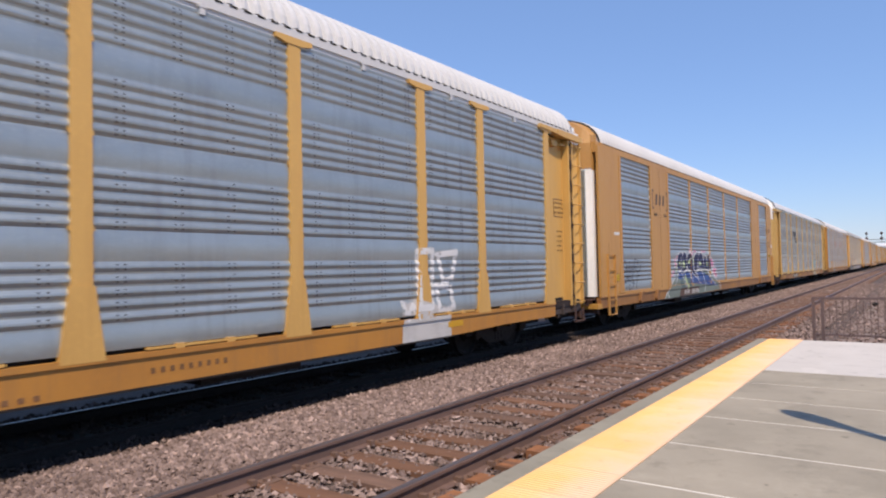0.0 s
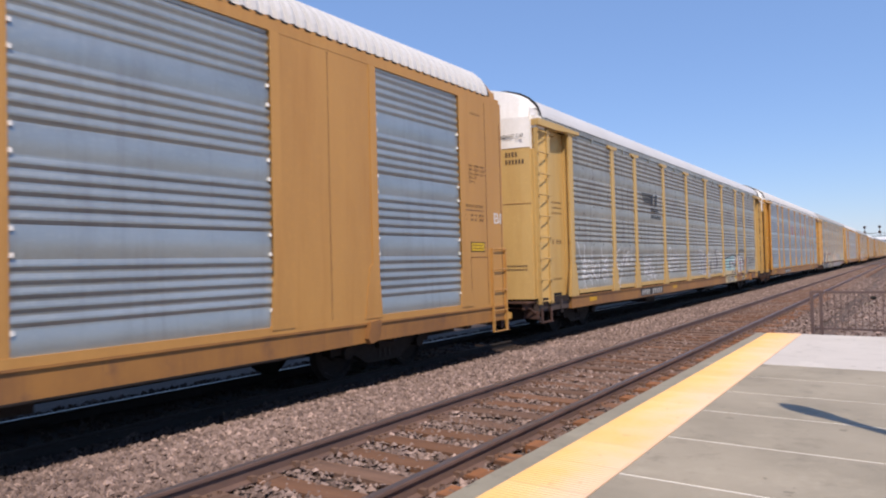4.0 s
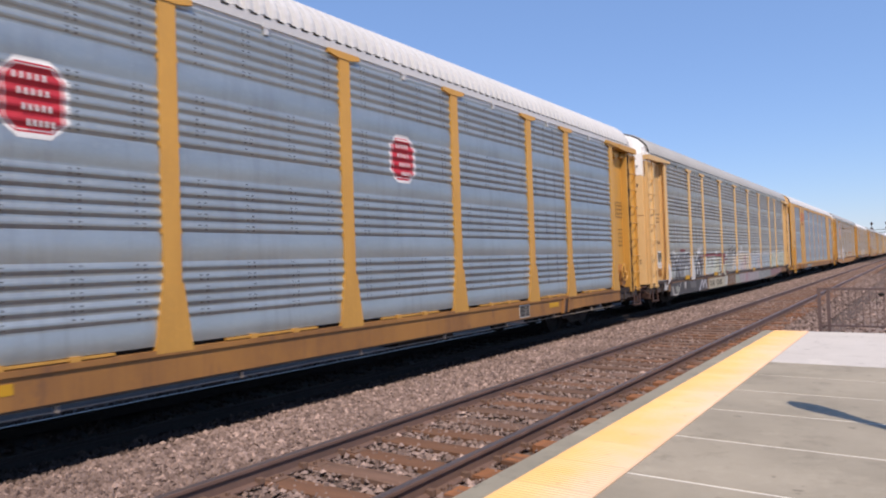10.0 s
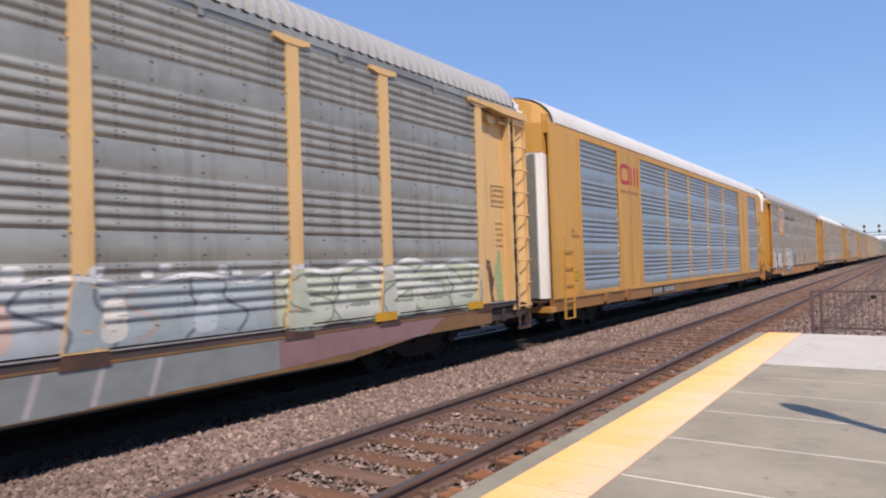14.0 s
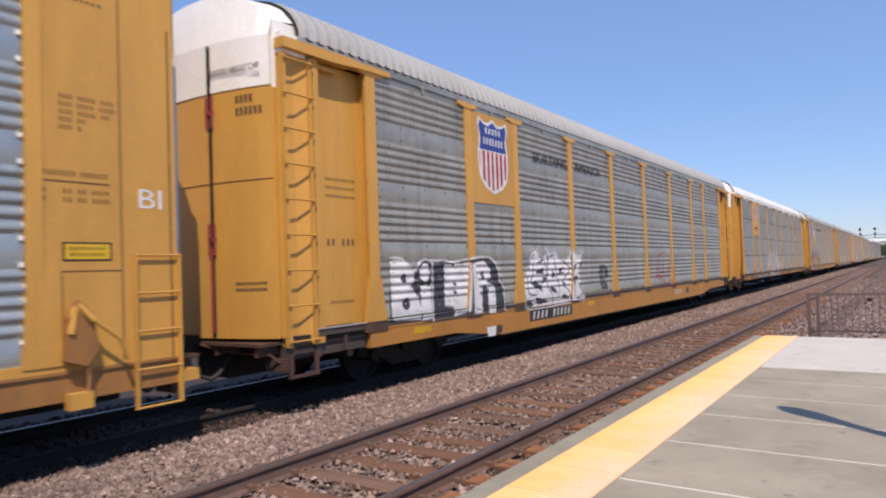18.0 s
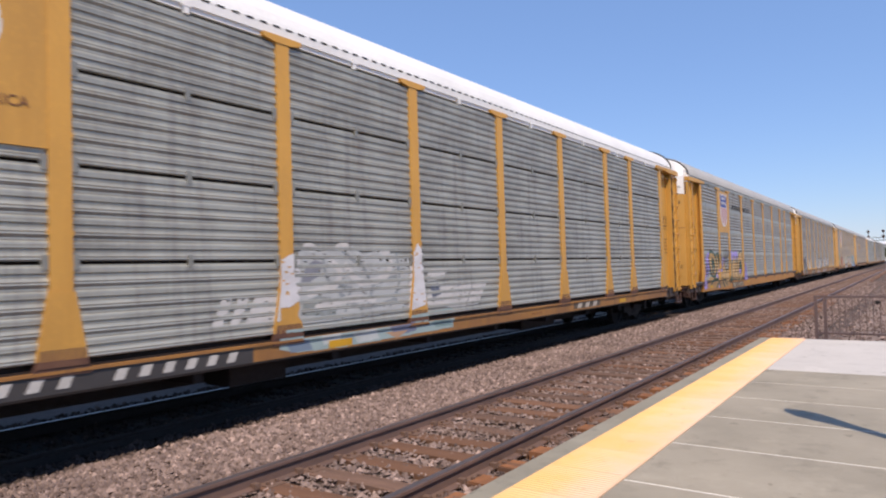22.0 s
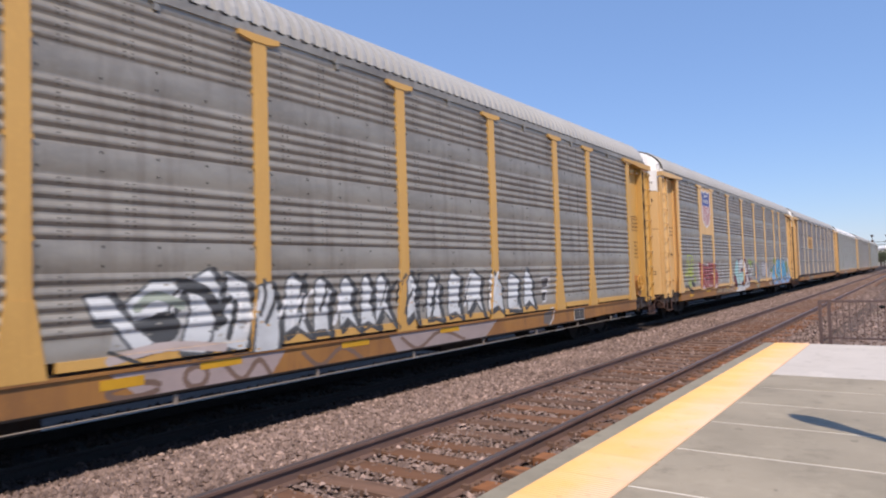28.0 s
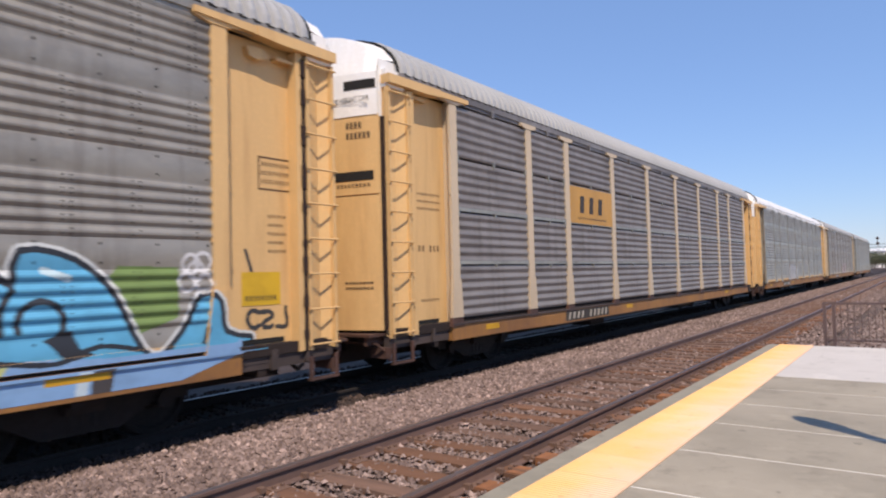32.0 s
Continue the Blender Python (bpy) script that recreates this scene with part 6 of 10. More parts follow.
ops += [("line", WHITE, smooth([(4.52, 1.87), (4.77, 2.01), (4.79, 1.94)], 3), 0.02), ("line", WHITE, smooth([(4.54, 1.87), (4.44, 1.65), (4.55, 1.47), (4.80, 1.51)], 3), 0.02), ("line", WHITE, smooth([(4.66, 1.87), (4.70, 1.57)], 3), 0.02), ("line", WHITE, smooth([(4.86, 1.71), (4.96, 1.56), (5.09, 1.82), (5.19, 2.02)], 3), 0.02)]
ops += [("line", WHITE, smooth([(5.07, 1.71), (5.23, 1.82), (5.28, 1.63), (5.12, 1.55)], 3), 0.02), ("line", WHITE, smooth([(5.29, 1.70), (5.52, 1.82), (5.54, 1.94), (5.35, 1.86), (5.34, 1.63), (5.57, 1.58)], 3), 0.02), ("line", WHITE, smooth([(5.76, 2.02), (5.69, 1.78), (5.87, 1.73)], 3), 0.02), ("line", WHITE, smooth([(5.69, 1.74), (5.68, 1.58)], 3), 0.02)]
ops += [("line", WHITE, smooth([(4.90, 1.45), (4.85, 1.26), (4.74, 1.12), (4.68, 0.98)], 3), 0.02), ("line", WHITE, smooth([(4.64, 1.24), (4.54, 1.10)], 3), 0.02)]
spray(C, "graffiti", 1.9, 6.9, 0.9, 2.35, ops, wear=0.06, label="thin white scribbled graffiti")
ops = []
ops += [("line", WHITE, smooth([(6.76, 1.80), (6.89, 1.66), (6.99, 1.67), (6.78, 1.59)], 3), 0.02), ("line", WHITE, smooth([(7.03, 1.80), (7.02, 1.58)], 3), 0.02), ("line", WHITE, smooth([(7.24, 1.68), (7.35, 1.73), (7.47, 1.67), (7.37, 1.60), (7.24, 1.64), (7.24, 1.68)], 3), 0.02), ("line", WHITE, smooth([(6.78, 1.54), (7.09, 1.56), (7.42, 1.48)], 3), 0.02)]
ops += [("line", WHITE, smooth([(6.81, 1.45), (6.81, 1.30)], 3), 0.02), ("line", WHITE, smooth([(6.88, 1.54), (6.91, 1.29)], 3), 0.02), ("line", WHITE, smooth([(6.99, 1.49), (7.00, 1.28)], 3), 0.02), ("line", WHITE, smooth([(7.09, 1.48), (7.10, 1.28)], 3), 0.02)]
ops += [("line", WHITE, smooth([(7.20, 1.49), (7.22, 1.30)], 3), 0.02), ("line", WHITE, smooth([(7.33, 1.52), (7.34, 1.39)], 3), 0.02), ("line", WHITE, smooth([(6.74, 1.30), (7.02, 1.31), (7.16, 1.24), (7.69, 1.27)], 3), 0.02), ("line", WHITE, smooth([(7.30, 1.26), (7.35, 1.42), (7.46, 1.35), (7.49, 1.15)], 3), 0.02)]
ops += [("line", WHITE, smooth([(7.57, 1.27), (7.62, 1.44), (7.74, 1.40), (7.71, 1.23)], 3), 0.02), ("line", WHITE, smooth([(6.81, 1.19), (6.88, 1.29), (6.91, 1.17)], 3), 0.02), ("line", WHITE, smooth([(7.08, 1.12), (7.23, 1.06)], 3), 0.02), ("line", WHITE, smooth([(7.65, 1.14), (7.90, 1.22)], 3), 0.02)]
ops += [("line", WHITE, smooth([(7.73, 1.20), (7.85, 1.05)], 3), 0.02), ("line", WHITE, smooth([(7.34, 1.16), (7.46, 1.22), (7.53, 1.13)], 3), 0.02), ("line", WHITE, smooth([(9.30, 1.74), (9.27, 1.93), (9.39, 2.07), (9.56, 2.01), (9.49, 1.81), (9.32, 1.74), (9.29, 1.46)], 3), 0.02), ("line", WHITE, smooth([(9.38, 1.70), (9.55, 1.73), (9.60, 1.53)], 3), 0.02)]
ops += [("line", WHITE, smooth([(9.60, 1.65), (9.79, 1.81), (9.78, 1.53)], 3), 0.02), ("line", WHITE, smooth([(9.91, 1.89), (9.92, 1.52)], 3), 0.02), ("line", WHITE, smooth([(10.04, 1.93), (10.12, 1.51)], 3), 0.02), ("line", WHITE, smooth([(10.19, 1.93), (10.28, 1.55)], 3), 0.02)]
ops += [("line", WHITE, smooth([(10.36, 1.93), (10.48, 1.59)], 3), 0.02), ("line", WHITE, smooth([(9.20, 1.43), (9.37, 1.46), (9.47, 1.30), (9.65, 1.33)], 3), 0.02), ("line", WHITE, smooth([(9.26, 1.47), (9.44, 1.28)], 3), 0.02), ("line", WHITE, smooth([(9.77, 1.44), (9.95, 1.35), (10.41, 1.46)], 3), 0.02)]
ops += [("line", WHITE, smooth([(10.02, 1.39), (10.01, 1.27)], 3), 0.02)]
spray(C, "graffiti", 6.3, 11.4, 0.9, 2.3, ops, wear=0.06, label="thin white scribbled graffiti in stacked lines")
LGY, PLG, MDG, DGY = (0.42, 0.42, 0.43), (0.50, 0.495, 0.46), (0.17, 0.17, 0.165), (0.12, 0.12, 0.12)
ops = []
ops += [("fill", LGY, [(13.06, 1.98), (13.55, 1.98), (13.70, 1.88), (13.67, 1.77), (13.45, 1.70), (13.44, 1.13), (13.05, 1.10)]), ("fill", LGY, [(13.47, 1.67), (14.23, 1.75), (14.28, 1.64), (14.09, 1.09), (13.48, 1.08)]), ("fill", PLG, [(14.23, 1.75), (14.38, 1.90), (14.46, 1.51), (14.28, 1.29), (14.52, 1.04), (14.58, 0.91), (14.15, 0.97), (14.19, 1.30)]), ("fill", PLG, [(14.42, 1.87), (14.67, 2.04), (14.88, 2.16), (15.09, 2.14), (15.21, 1.98), (15.26, 1.73), (15.21, 1.41), (15.36, 1.21), (14.99, 1.14), (14.65, 1.08), (14.52, 1.27), (14.41, 1.52)])]
ops += [("fill", LGY, [(15.26, 1.73), (15.69, 1.78), (15.77, 1.51), (15.68, 1.25), (15.28, 1.18)]), ("fill", PLG, [(15.78, 1.92), (16.04, 2.00), (16.31, 1.91), (16.80, 1.76), (16.81, 1.61), (16.39, 1.55), (16.34, 1.27), (16.77, 1.16), (16.77, 1.09), (15.76, 1.17), (15.94, 1.50)]), ("fill", MDG, [(15.50, 1.92), (15.70, 2.04), (16.04, 2.05), (15.82, 1.92), (15.82, 1.71), (15.99, 1.64), (16.02, 1.43), (15.76, 1.27), (15.68, 1.45), (15.79, 1.58), (15.61, 1.82)]), ("fill", MDG, [(14.72, 1.50), (14.86, 1.55), (14.96, 1.24), (14.71, 1.08)])]
ops += [("fill", MDG, [(13.80, 1.40), (13.92, 1.41), (13.95, 1.10), (13.84, 1.11), (13.85, 1.28)]), ("fill", MDG, [(14.19, 1.47), (14.37, 1.49), (14.25, 1.35)]), ("line", WHITE, smooth([(13.06, 2.01), (13.28, 1.97), (13.55, 1.98), (13.68, 1.90), (13.72, 1.82), (13.47, 1.71)], 3), 0.022), ("line", WHITE, smooth([(13.45, 1.70), (13.44, 1.12)], 3), 0.022)]
ops += [("line", WHITE, smooth([(13.14, 1.68), (13.13, 1.09)], 3), 0.022), ("line", DGY, smooth([(13.71, 1.77), (14.05, 1.81), (14.35, 1.90), (14.74, 2.07)], 3), 0.02), ("line", DGY, smooth([(13.42, 1.70), (13.40, 1.07)], 3), 0.02), ("line", DGY, smooth([(14.42, 1.90), (14.50, 1.63), (14.43, 1.49)], 3), 0.02)]
ops += [("line", DGY, smooth([(14.44, 1.81), (14.73, 1.98)], 3), 0.02), ("line", DGY, smooth([(14.65, 1.08), (14.72, 1.38), (14.86, 1.61), (14.96, 1.49), (15.01, 1.80), (14.94, 1.98)], 3), 0.02), ("line", DGY, smooth([(15.26, 1.73), (15.37, 1.46), (15.68, 1.35)], 3), 0.02), ("line", DGY, smooth([(15.78, 1.92), (15.82, 1.64), (15.94, 1.43), (15.80, 1.17)], 3), 0.02)]
ops += [("line", DGY, smooth([(16.31, 1.91), (16.39, 1.55), (16.34, 1.27), (16.77, 1.20)], 3), 0.02), ("line", DGY, smooth([(16.80, 1.76), (16.84, 1.61), (16.59, 1.58)], 3), 0.02), ("line", DGY, smooth([(14.19, 1.39), (14.24, 1.10), (14.48, 1.04), (14.58, 0.91)], 3), 0.02), ("line", DGY, smooth([(14.72, 1.50), (15.00, 1.42)], 3), 0.02)]
ops += [("line", DGY, smooth([(15.36, 1.14), (15.59, 0.99)], 3), 0.02), ("line", WHITE, smooth([(14.23, 1.81), (14.29, 1.84)], 3), 0.018), ("line", WHITE, smooth([(14.42, 1.90), (14.48, 1.51)], 3), 0.018), ("line", WHITE, smooth([(13.44, 1.13), (13.74, 1.06)], 3), 0.018)]
ops += [("line", WHITE, smooth([(15.78, 1.93), (16.04, 2.00), (16.29, 1.88), (16.65, 1.82), (16.79, 1.69), (16.54, 1.58)], 3), 0.018), ("line", WHITE, smooth([(16.38, 1.23), (16.77, 1.15), (16.92, 0.93)], 3), 0.018), ("line", WHITE, smooth([(14.19, 1.39), (14.24, 1.10), (14.52, 1.05), (14.58, 0.91)], 3), 0.018), ("line", WHITE, smooth([(13.82, 1.09), (13.95, 1.10)], 3), 0.018)]
spray(C, "graffiti", 11.9, 17.4, 0.62, 2.3, ops, wear=0.22, label="faded silver graffiti piece")
TEAL, MRN, CBLK, CYEL = (0.36, 0.56, 0.56), (0.34, 0.10, 0.13), (0.07, 0.065, 0.07), (0.66, 0.56, 0.34)
top = [(17.3, 1.62), (17.96, 1.70), (18.42, 1.76), (18.73, 1.82), (19.07, 1.80), (19.18, 1.71), (19.25, 1.80), (19.46, 1.70), (19.9, 1.81), (20.51, 1.74), (20.51, 1.60), (20.98, 1.76), (21.0, 1.51)]
spray(C, "graffiti", 17.1, 22.4, 0.46, 2.05, [("fill", TEAL, top[:5] + [(19.15, 1.1), (17.3, 1.05)]), ("fill", (0.62, 0.64, 0.63), [(19.0, 1.78), (19.2, 1.7), (19.46, 1.7), (19.9, 1.81), (20.9, 1.74), (20.95, 1.3), (20.6, 1.02), (19.6, 1.0), (19.55, 1.35), (19.1, 1.4)]), ("fill", (0.60, 0.66, 0.64), [(18.5, 1.55), (18.9, 1.6), (19.0, 1.2), (18.5, 1.2)]),
      ("fill", CYEL, [(17.3, 1.15), (18.4, 1.1), (18.6, 1.2), (19.0, 1.0), (19.4, 1.25), (19.5, 0.98), (19.5, 0.62), (17.3, 0.52)])]
      + [("line", CBLK, top, 0.028), ("line", CBLK, [(18.42, 1.72), (18.44, 1.1)], 0.028), ("line", CBLK, smooth([(19.46, 1.70), (19.3, 1.36), (19.5, 1.36), (19.62, 1.2), (19.6, 0.9)]), 0.026), ("line", CBLK, smooth([(19.3, 1.36), (18.95, 1.33), (18.8, 1.45)]), 0.03), ("line", CBLK, smooth([(18.5, 0.95), (18.8, 1.12), (19.0, 1.0), (19.3, 1.12)]), 0.024), ("line", CBLK, [(20.32, 1.54), (20.45, 0.98)], 0.024)]
      + [op for q in ([(18.15, 1.54), (18.27, 1.54), (18.27, 1.2), (18.15, 1.2)], [(18.72, 1.5), (18.9, 1.53), (18.88, 1.36), (18.7, 1.38)], [(19.32, 1.52), (19.5, 1.52), (19.48, 1.40), (19.3, 1.40)], [(19.8, 1.80), (20.0, 1.80), (20.02, 1.33), (19.82, 1.33)], [(20.3, 1.55), (20.46, 1.55), (20.52, 0.75), (20.28, 0.75)], [(20.86, 1.65), (21.0, 1.65), (21.0, 1.42), (20.86, 1.42)], [(19.0, 1.0), (19.28, 1.2), (19.35, 1.1), (19.2, 0.96)], [(18.5, 0.98), (18.65, 1.1), (18.6, 0.7), (18.45, 0.7)], [(19.5, 1.1), (19.7, 1.1), (19.72, 0.72), (19.45, 0.72)]) for op in (("fill", MRN, q), ("line", CBLK, q + q[:1], 0.018))],
      wear=0.10, label="teal, white and maroon letter graffiti")
spray(C, "graffiti", 19.6, 22.6, 1.85, 2.15, [("line", (0.13, 0.13, 0.12), l, 0.017) for l in letters("waxszen", 20.05, 21.45, 1.92, 2.08, 12, 0.03, 0.2)], label="small black scribble")
ops = []
ops += [("fill", (0.30, 0.31, 0.30), [(21.01, 1.59), (21.27, 1.55), (21.25, 1.40), (21.29, 1.05), (21.00, 1.04)]), ("fill", (0.42, 0.18, 0.24), [(21.31, 0.95), (21.32, 1.34), (21.44, 1.56), (21.61, 1.64), (21.76, 1.64), (21.66, 1.58), (21.53, 1.48), (21.48, 1.28), (21.46, 0.95)]), ("fill", (0.30, 0.335, 0.28), [(21.46, 0.95), (21.48, 1.28), (21.56, 1.48), (21.71, 1.58), (21.89, 1.51), (21.91, 1.40), (21.84, 1.41), (21.81, 1.30), (21.86, 1.00), (21.97, 0.96), (21.99, 0.90), (21.47, 0.91)]), ("fill", (0.36, 0.15, 0.19), [(21.81, 1.40), (21.92, 1.37), (22.00, 0.98), (21.92, 0.98), (21.83, 1.19)])]
ops += [("line", CBLK, smooth([(21.30, 0.97), (21.31, 1.34), (21.44, 1.56), (21.61, 1.64), (21.76, 1.62), (21.95, 1.56), (22.11, 1.39), (22.20, 0.97)], 3), 0.02), ("line", CBLK, smooth([(21.80, 1.40), (21.82, 1.19), (21.88, 0.97), (22.20, 0.97)], 3), 0.02), ("line", CBLK, smooth([(21.46, 0.95), (21.48, 1.28), (21.56, 1.48), (21.71, 1.58), (21.89, 1.50)], 3), 0.02), ("line", (0.62, 0.62, 0.60), smooth([(21.71, 1.60), (21.89, 1.54), (22.05, 1.39), (22.14, 1.02)], 3), 0.016)]
ops += [("line", (0.62, 0.62, 0.60), smooth([(21.27, 1.54), (21.30, 1.24)], 3), 0.016), ("fill", (0.46, 0.43, 0.22), ring(21.58, 1.22, 0.04, 0.05)), ("fill", (0.46, 0.43, 0.22), ring(21.62, 1.08, 0.05, 0.05)), ("fill", (0.46, 0.43, 0.22), ring(21.60, 1.32, 0.05, 0.05))]
ops += [("fill", (0.16, 0.17, 0.15), [(21.04, 0.96), (21.45, 0.90), (21.69, 0.76), (21.52, 0.67), (21.04, 0.68)]), ("fill", (0.30, 0.08, 0.08), [(21.75, 0.89), (21.88, 0.90), (21.85, 0.71), (21.75, 0.68)]), ("line", (0.13, 0.13, 0.125), smooth([(22.38, 1.60), (22.63, 1.64), (22.69, 1.46), (22.44, 1.42)], 3), 0.018), ("line", (0.13, 0.13, 0.125), smooth([(22.76, 1.64), (22.82, 1.36)], 3), 0.018)]
ops += [("line", (0.13, 0.13, 0.125), smooth([(22.90, 1.57), (23.04, 1.62), (23.00, 1.41), (22.89, 1.42)], 3), 0.018), ("line", (0.13, 0.13, 0.125), smooth([(23.11, 1.59), (23.21, 1.37), (23.33, 1.62)], 3), 0.018), ("line", (0.13, 0.13, 0.125), smooth([(23.41, 1.61), (23.44, 1.38), (23.64, 1.40)], 3), 0.018), ("line", (0.13, 0.13, 0.125), smooth([(23.60, 1.59), (23.72, 1.37), (23.81, 1.60)], 3), 0.018)]
ops += [("line", (0.13, 0.13, 0.125), smooth([(22.41, 1.36), (22.69, 1.37), (23.03, 1.33)], 3), 0.018)]
spray(C, "graffiti", 20.6, 24.2, 0.46, 2.0, ops, wear=0.06, label="faded green and pink arch graffiti, dark scribble")
spray(C, "graffiti", 24.35, 25.5, 0.93, 4.45, [("line", (0.10, 0.08, 0.07), l, 0.018) for l in letters("yo".replace("y", "v"), 24.8, 25.3, 1.1, 1.5, 15, 0, 0.2) + letters("vxo", 24.7, 25.4, 3.9, 4.2, 16, 0, 0.3)], label="black scribbles on the end plate")
patch(C, 20.62, 21.02, 0.62, 0.84, (0.05, 0.05, 0.05), None, "notice_plate", "black notice plate with white lines")
for k in range(3):
    bars(C, 20.68, 20.98, 0.635 + k * 0.065, 0.665 + k * 0.065, 6, WHITE, HW - 0.006, "notice_marking")
patch(C, 22.95, 23.2, 0.63, 0.84, (0.16, 0.07, 0.05), None, "notice_plate", "dark brown plate on the sill")
for y in (19.05, 21.2, 23.9):
    patch(C, y, y + 0.5, 0.72, 0.85, REFLECT)
for k in range(5):
    patch(C, 6.70 + 0.05 * k, 7.55, 3.665 - k * 0.062, 3.695 - k * 0.062, BLACK, HW - 0.008, "emblem_stripe")
bars(C, 7.50, 8.28, 3.36, 3.70, 2, BLACK, HW - 0.008, "emblem_marking", 0.05)
bars(C, 7.52, 8.32, 3.15, 3.27, 7, BLACK, HW - 0.008, "emblem_marking")
bars(C, 7.52, 8.52, 2.95, 3.07, 8, BLACK, HW - 0.008, "emblem_marking")
number_board(C, 6.45, 8.4, 0.64, 0.80)
slab_part("number_board", ink((0.10, 0.095, 0.09)), C, 17.6, 18.98, 0.625, 0.83, HW - 0.013, HW - 0.009)
bars(C, 17.95, 18.85, 0.66, 0.80, 3, (0.55, 0.53, 0.50), HW - 0.004, "number_marking", 0.04)
stencils(C)

# -- fourth car: two small red emblems
for a, z in ((9.98, 3.03), (15.30, 3.05)):
    def octagon(g):
        return [(a - g, z + 0.14), (a + 0.14, z - g), (a + 0.44, z - g), (a + 0.58 + g, z + 0.14), (a + 0.58 + g, z + 0.54), (a + 0.44, z + 0.68 + g), (a + 0.14, z + 0.68 + g), (a - g, z + 0.54)]
    spray(D, "emblem", a - 0.08, a + 0.68, z - 0.08, z + 0.78, [("fill", WHITE, octagon(0.03)), ("fill", (0.52, 0.02, 0.04), octagon(-0.015)), ("fill", WHITE, octagon(-0.04)), ("fill", (0.52, 0.02, 0.04), octagon(-0.055))], label="small red eight-sided emblem")
    for k in range(4):
        bars(D, a + 0.10 + 0.04 * k, a + 0.42 + 0.02 * k, z + 0.50 - k * 0.14, z + 0.56 - k * 0.14, 5, WHITE, HW - 0.008, "emblem_marking")
number_board(D, 6.5, 8.65, 0.64, 0.80, rgb=(0.5, 0.5, 0.48))
stencils(D)

# -- fifth car: a band of faded colourful graffiti along its whole foot
CREAM, PALEG, PINK, PALEB, MAROON = (0.66, 0.58, 0.46), (0.52, 0.56, 0.42), (0.55, 0.40, 0.42), (0.45, 0.52, 0.58), (0.24, 0.06, 0.06)
DK, MID, LT = (0.075, 0.075, 0.08), (0.23, 0.235, 0.24), (0.66, 0.67, 0.66)
# white rounded letter at the front corner
ops = []
ops += [("fill", (0.78, 0.76, 0.73), [(1.07, 1.61), (1.11, 1.82), (1.22, 1.92), (1.53, 1.91), (1.53, 1.54), (1.70, 1.45), (1.85, 1.25), (1.88, 1.11), (1.71, 0.93), (1.55, 0.87), (1.37, 0.49), (1.19, 0.48), (1.33, 0.77), (1.56, 1.00), (1.57, 1.17), (1.53, 1.33), (1.24, 1.38), (1.09, 1.46)]), ("fill", (0.12, 0.13, 0.12), [(1.22, 1.86), (1.57, 1.85), (1.56, 1.58), (1.23, 1.55)]), ("fill", (0.34, 0.40, 0.34), [(1.23, 1.56), (1.57, 1.72), (1.56, 1.58)]), ("fill", (0.34, 0.15, 0.04), [(0.97, 1.36), (1.55, 1.33), (1.52, 1.09), (0.96, 1.12)])]
ops += [("fill", (0.62, 0.61, 0.58), [(1.15, 0.90), (1.33, 0.91), (1.29, 0.51), (1.15, 0.50)]), ("fill", (0.16, 0.15, 0.15), [(1.22, 0.48), (1.35, 0.72), (1.53, 0.82), (1.52, 0.47)]), ("fill", (0.78, 0.76, 0.73), ring(0.94, 1.57, 0.06, 0.07)), ("fill", (0.78, 0.76, 0.73), ring(0.91, 1.42, 0.06, 0.07))]
ops += [("fill", (0.78, 0.76, 0.73), ring(0.99, 1.47, 0.06, 0.07))]
spray(Ee, "graffiti", 0.55, 2.3, 0.5, 1.98, ops, wear=0.02, label="white rounded letter graffiti")
# grey and black letters with thin white edges
ops = [("fill", MID, [(1.85, 1.03), (1.85, 1.72), (2.3, 1.66), (2.9, 1.78), (4.1, 1.86), (4.2, 1.0)]), ("fill", (0.36, 0.39, 0.34), [(1.9, 1.02), (1.9, 1.3), (2.25, 1.3), (2.28, 1.02)]), ("fill", (0.36, 0.38, 0.36), smooth([(3.45, 1.02), (3.5, 1.3), (3.75, 1.42), (3.95, 1.2), (3.95, 1.02)]))]
for l in ([(1.85, 1.84), (2.31, 1.66), (2.28, 1.45), (2.36, 1.3), (2.28, 1.03)], [(2.31, 1.66), (2.55, 1.55), (2.9, 1.76), (2.95, 1.55), (3.1, 1.25)], [(3.52, 1.65), (3.6, 1.8), (4.0, 1.85), (4.05, 1.5)], [(2.35, 1.1), (2.5, 1.35), (2.75, 1.2), (2.85, 1.0)]):
    ops += [("line", LT, smooth(l), 0.022), ("line", DK, [(y + 0.06, z - 0.05) for y, z in smooth(l)], 0.03)]
ops += [("line", DK, smooth([(2.45, 1.02), (2.55, 1.35), (2.7, 1.3), (2.8, 1.02)]), 0.06), ("line", LT, smooth([(3.46, 1.05), (3.55, 1.28), (3.75, 1.38), (3.9, 1.2)]), 0.03)]
ops += [("fill", (0.72, 0.70, 0.66), [(4.16, 0.9), (4.22, 1.7), (4.30, 1.75), (4.58, 1.6), (4.60, 0.9)]), ("fill", DK, [(4.62, 1.0), (4.7, 1.5), (4.95, 1.8), (5.15, 1.65), (5.3, 1.75), (5.75, 1.75), (5.8, 1.4), (5.6, 1.02)])]
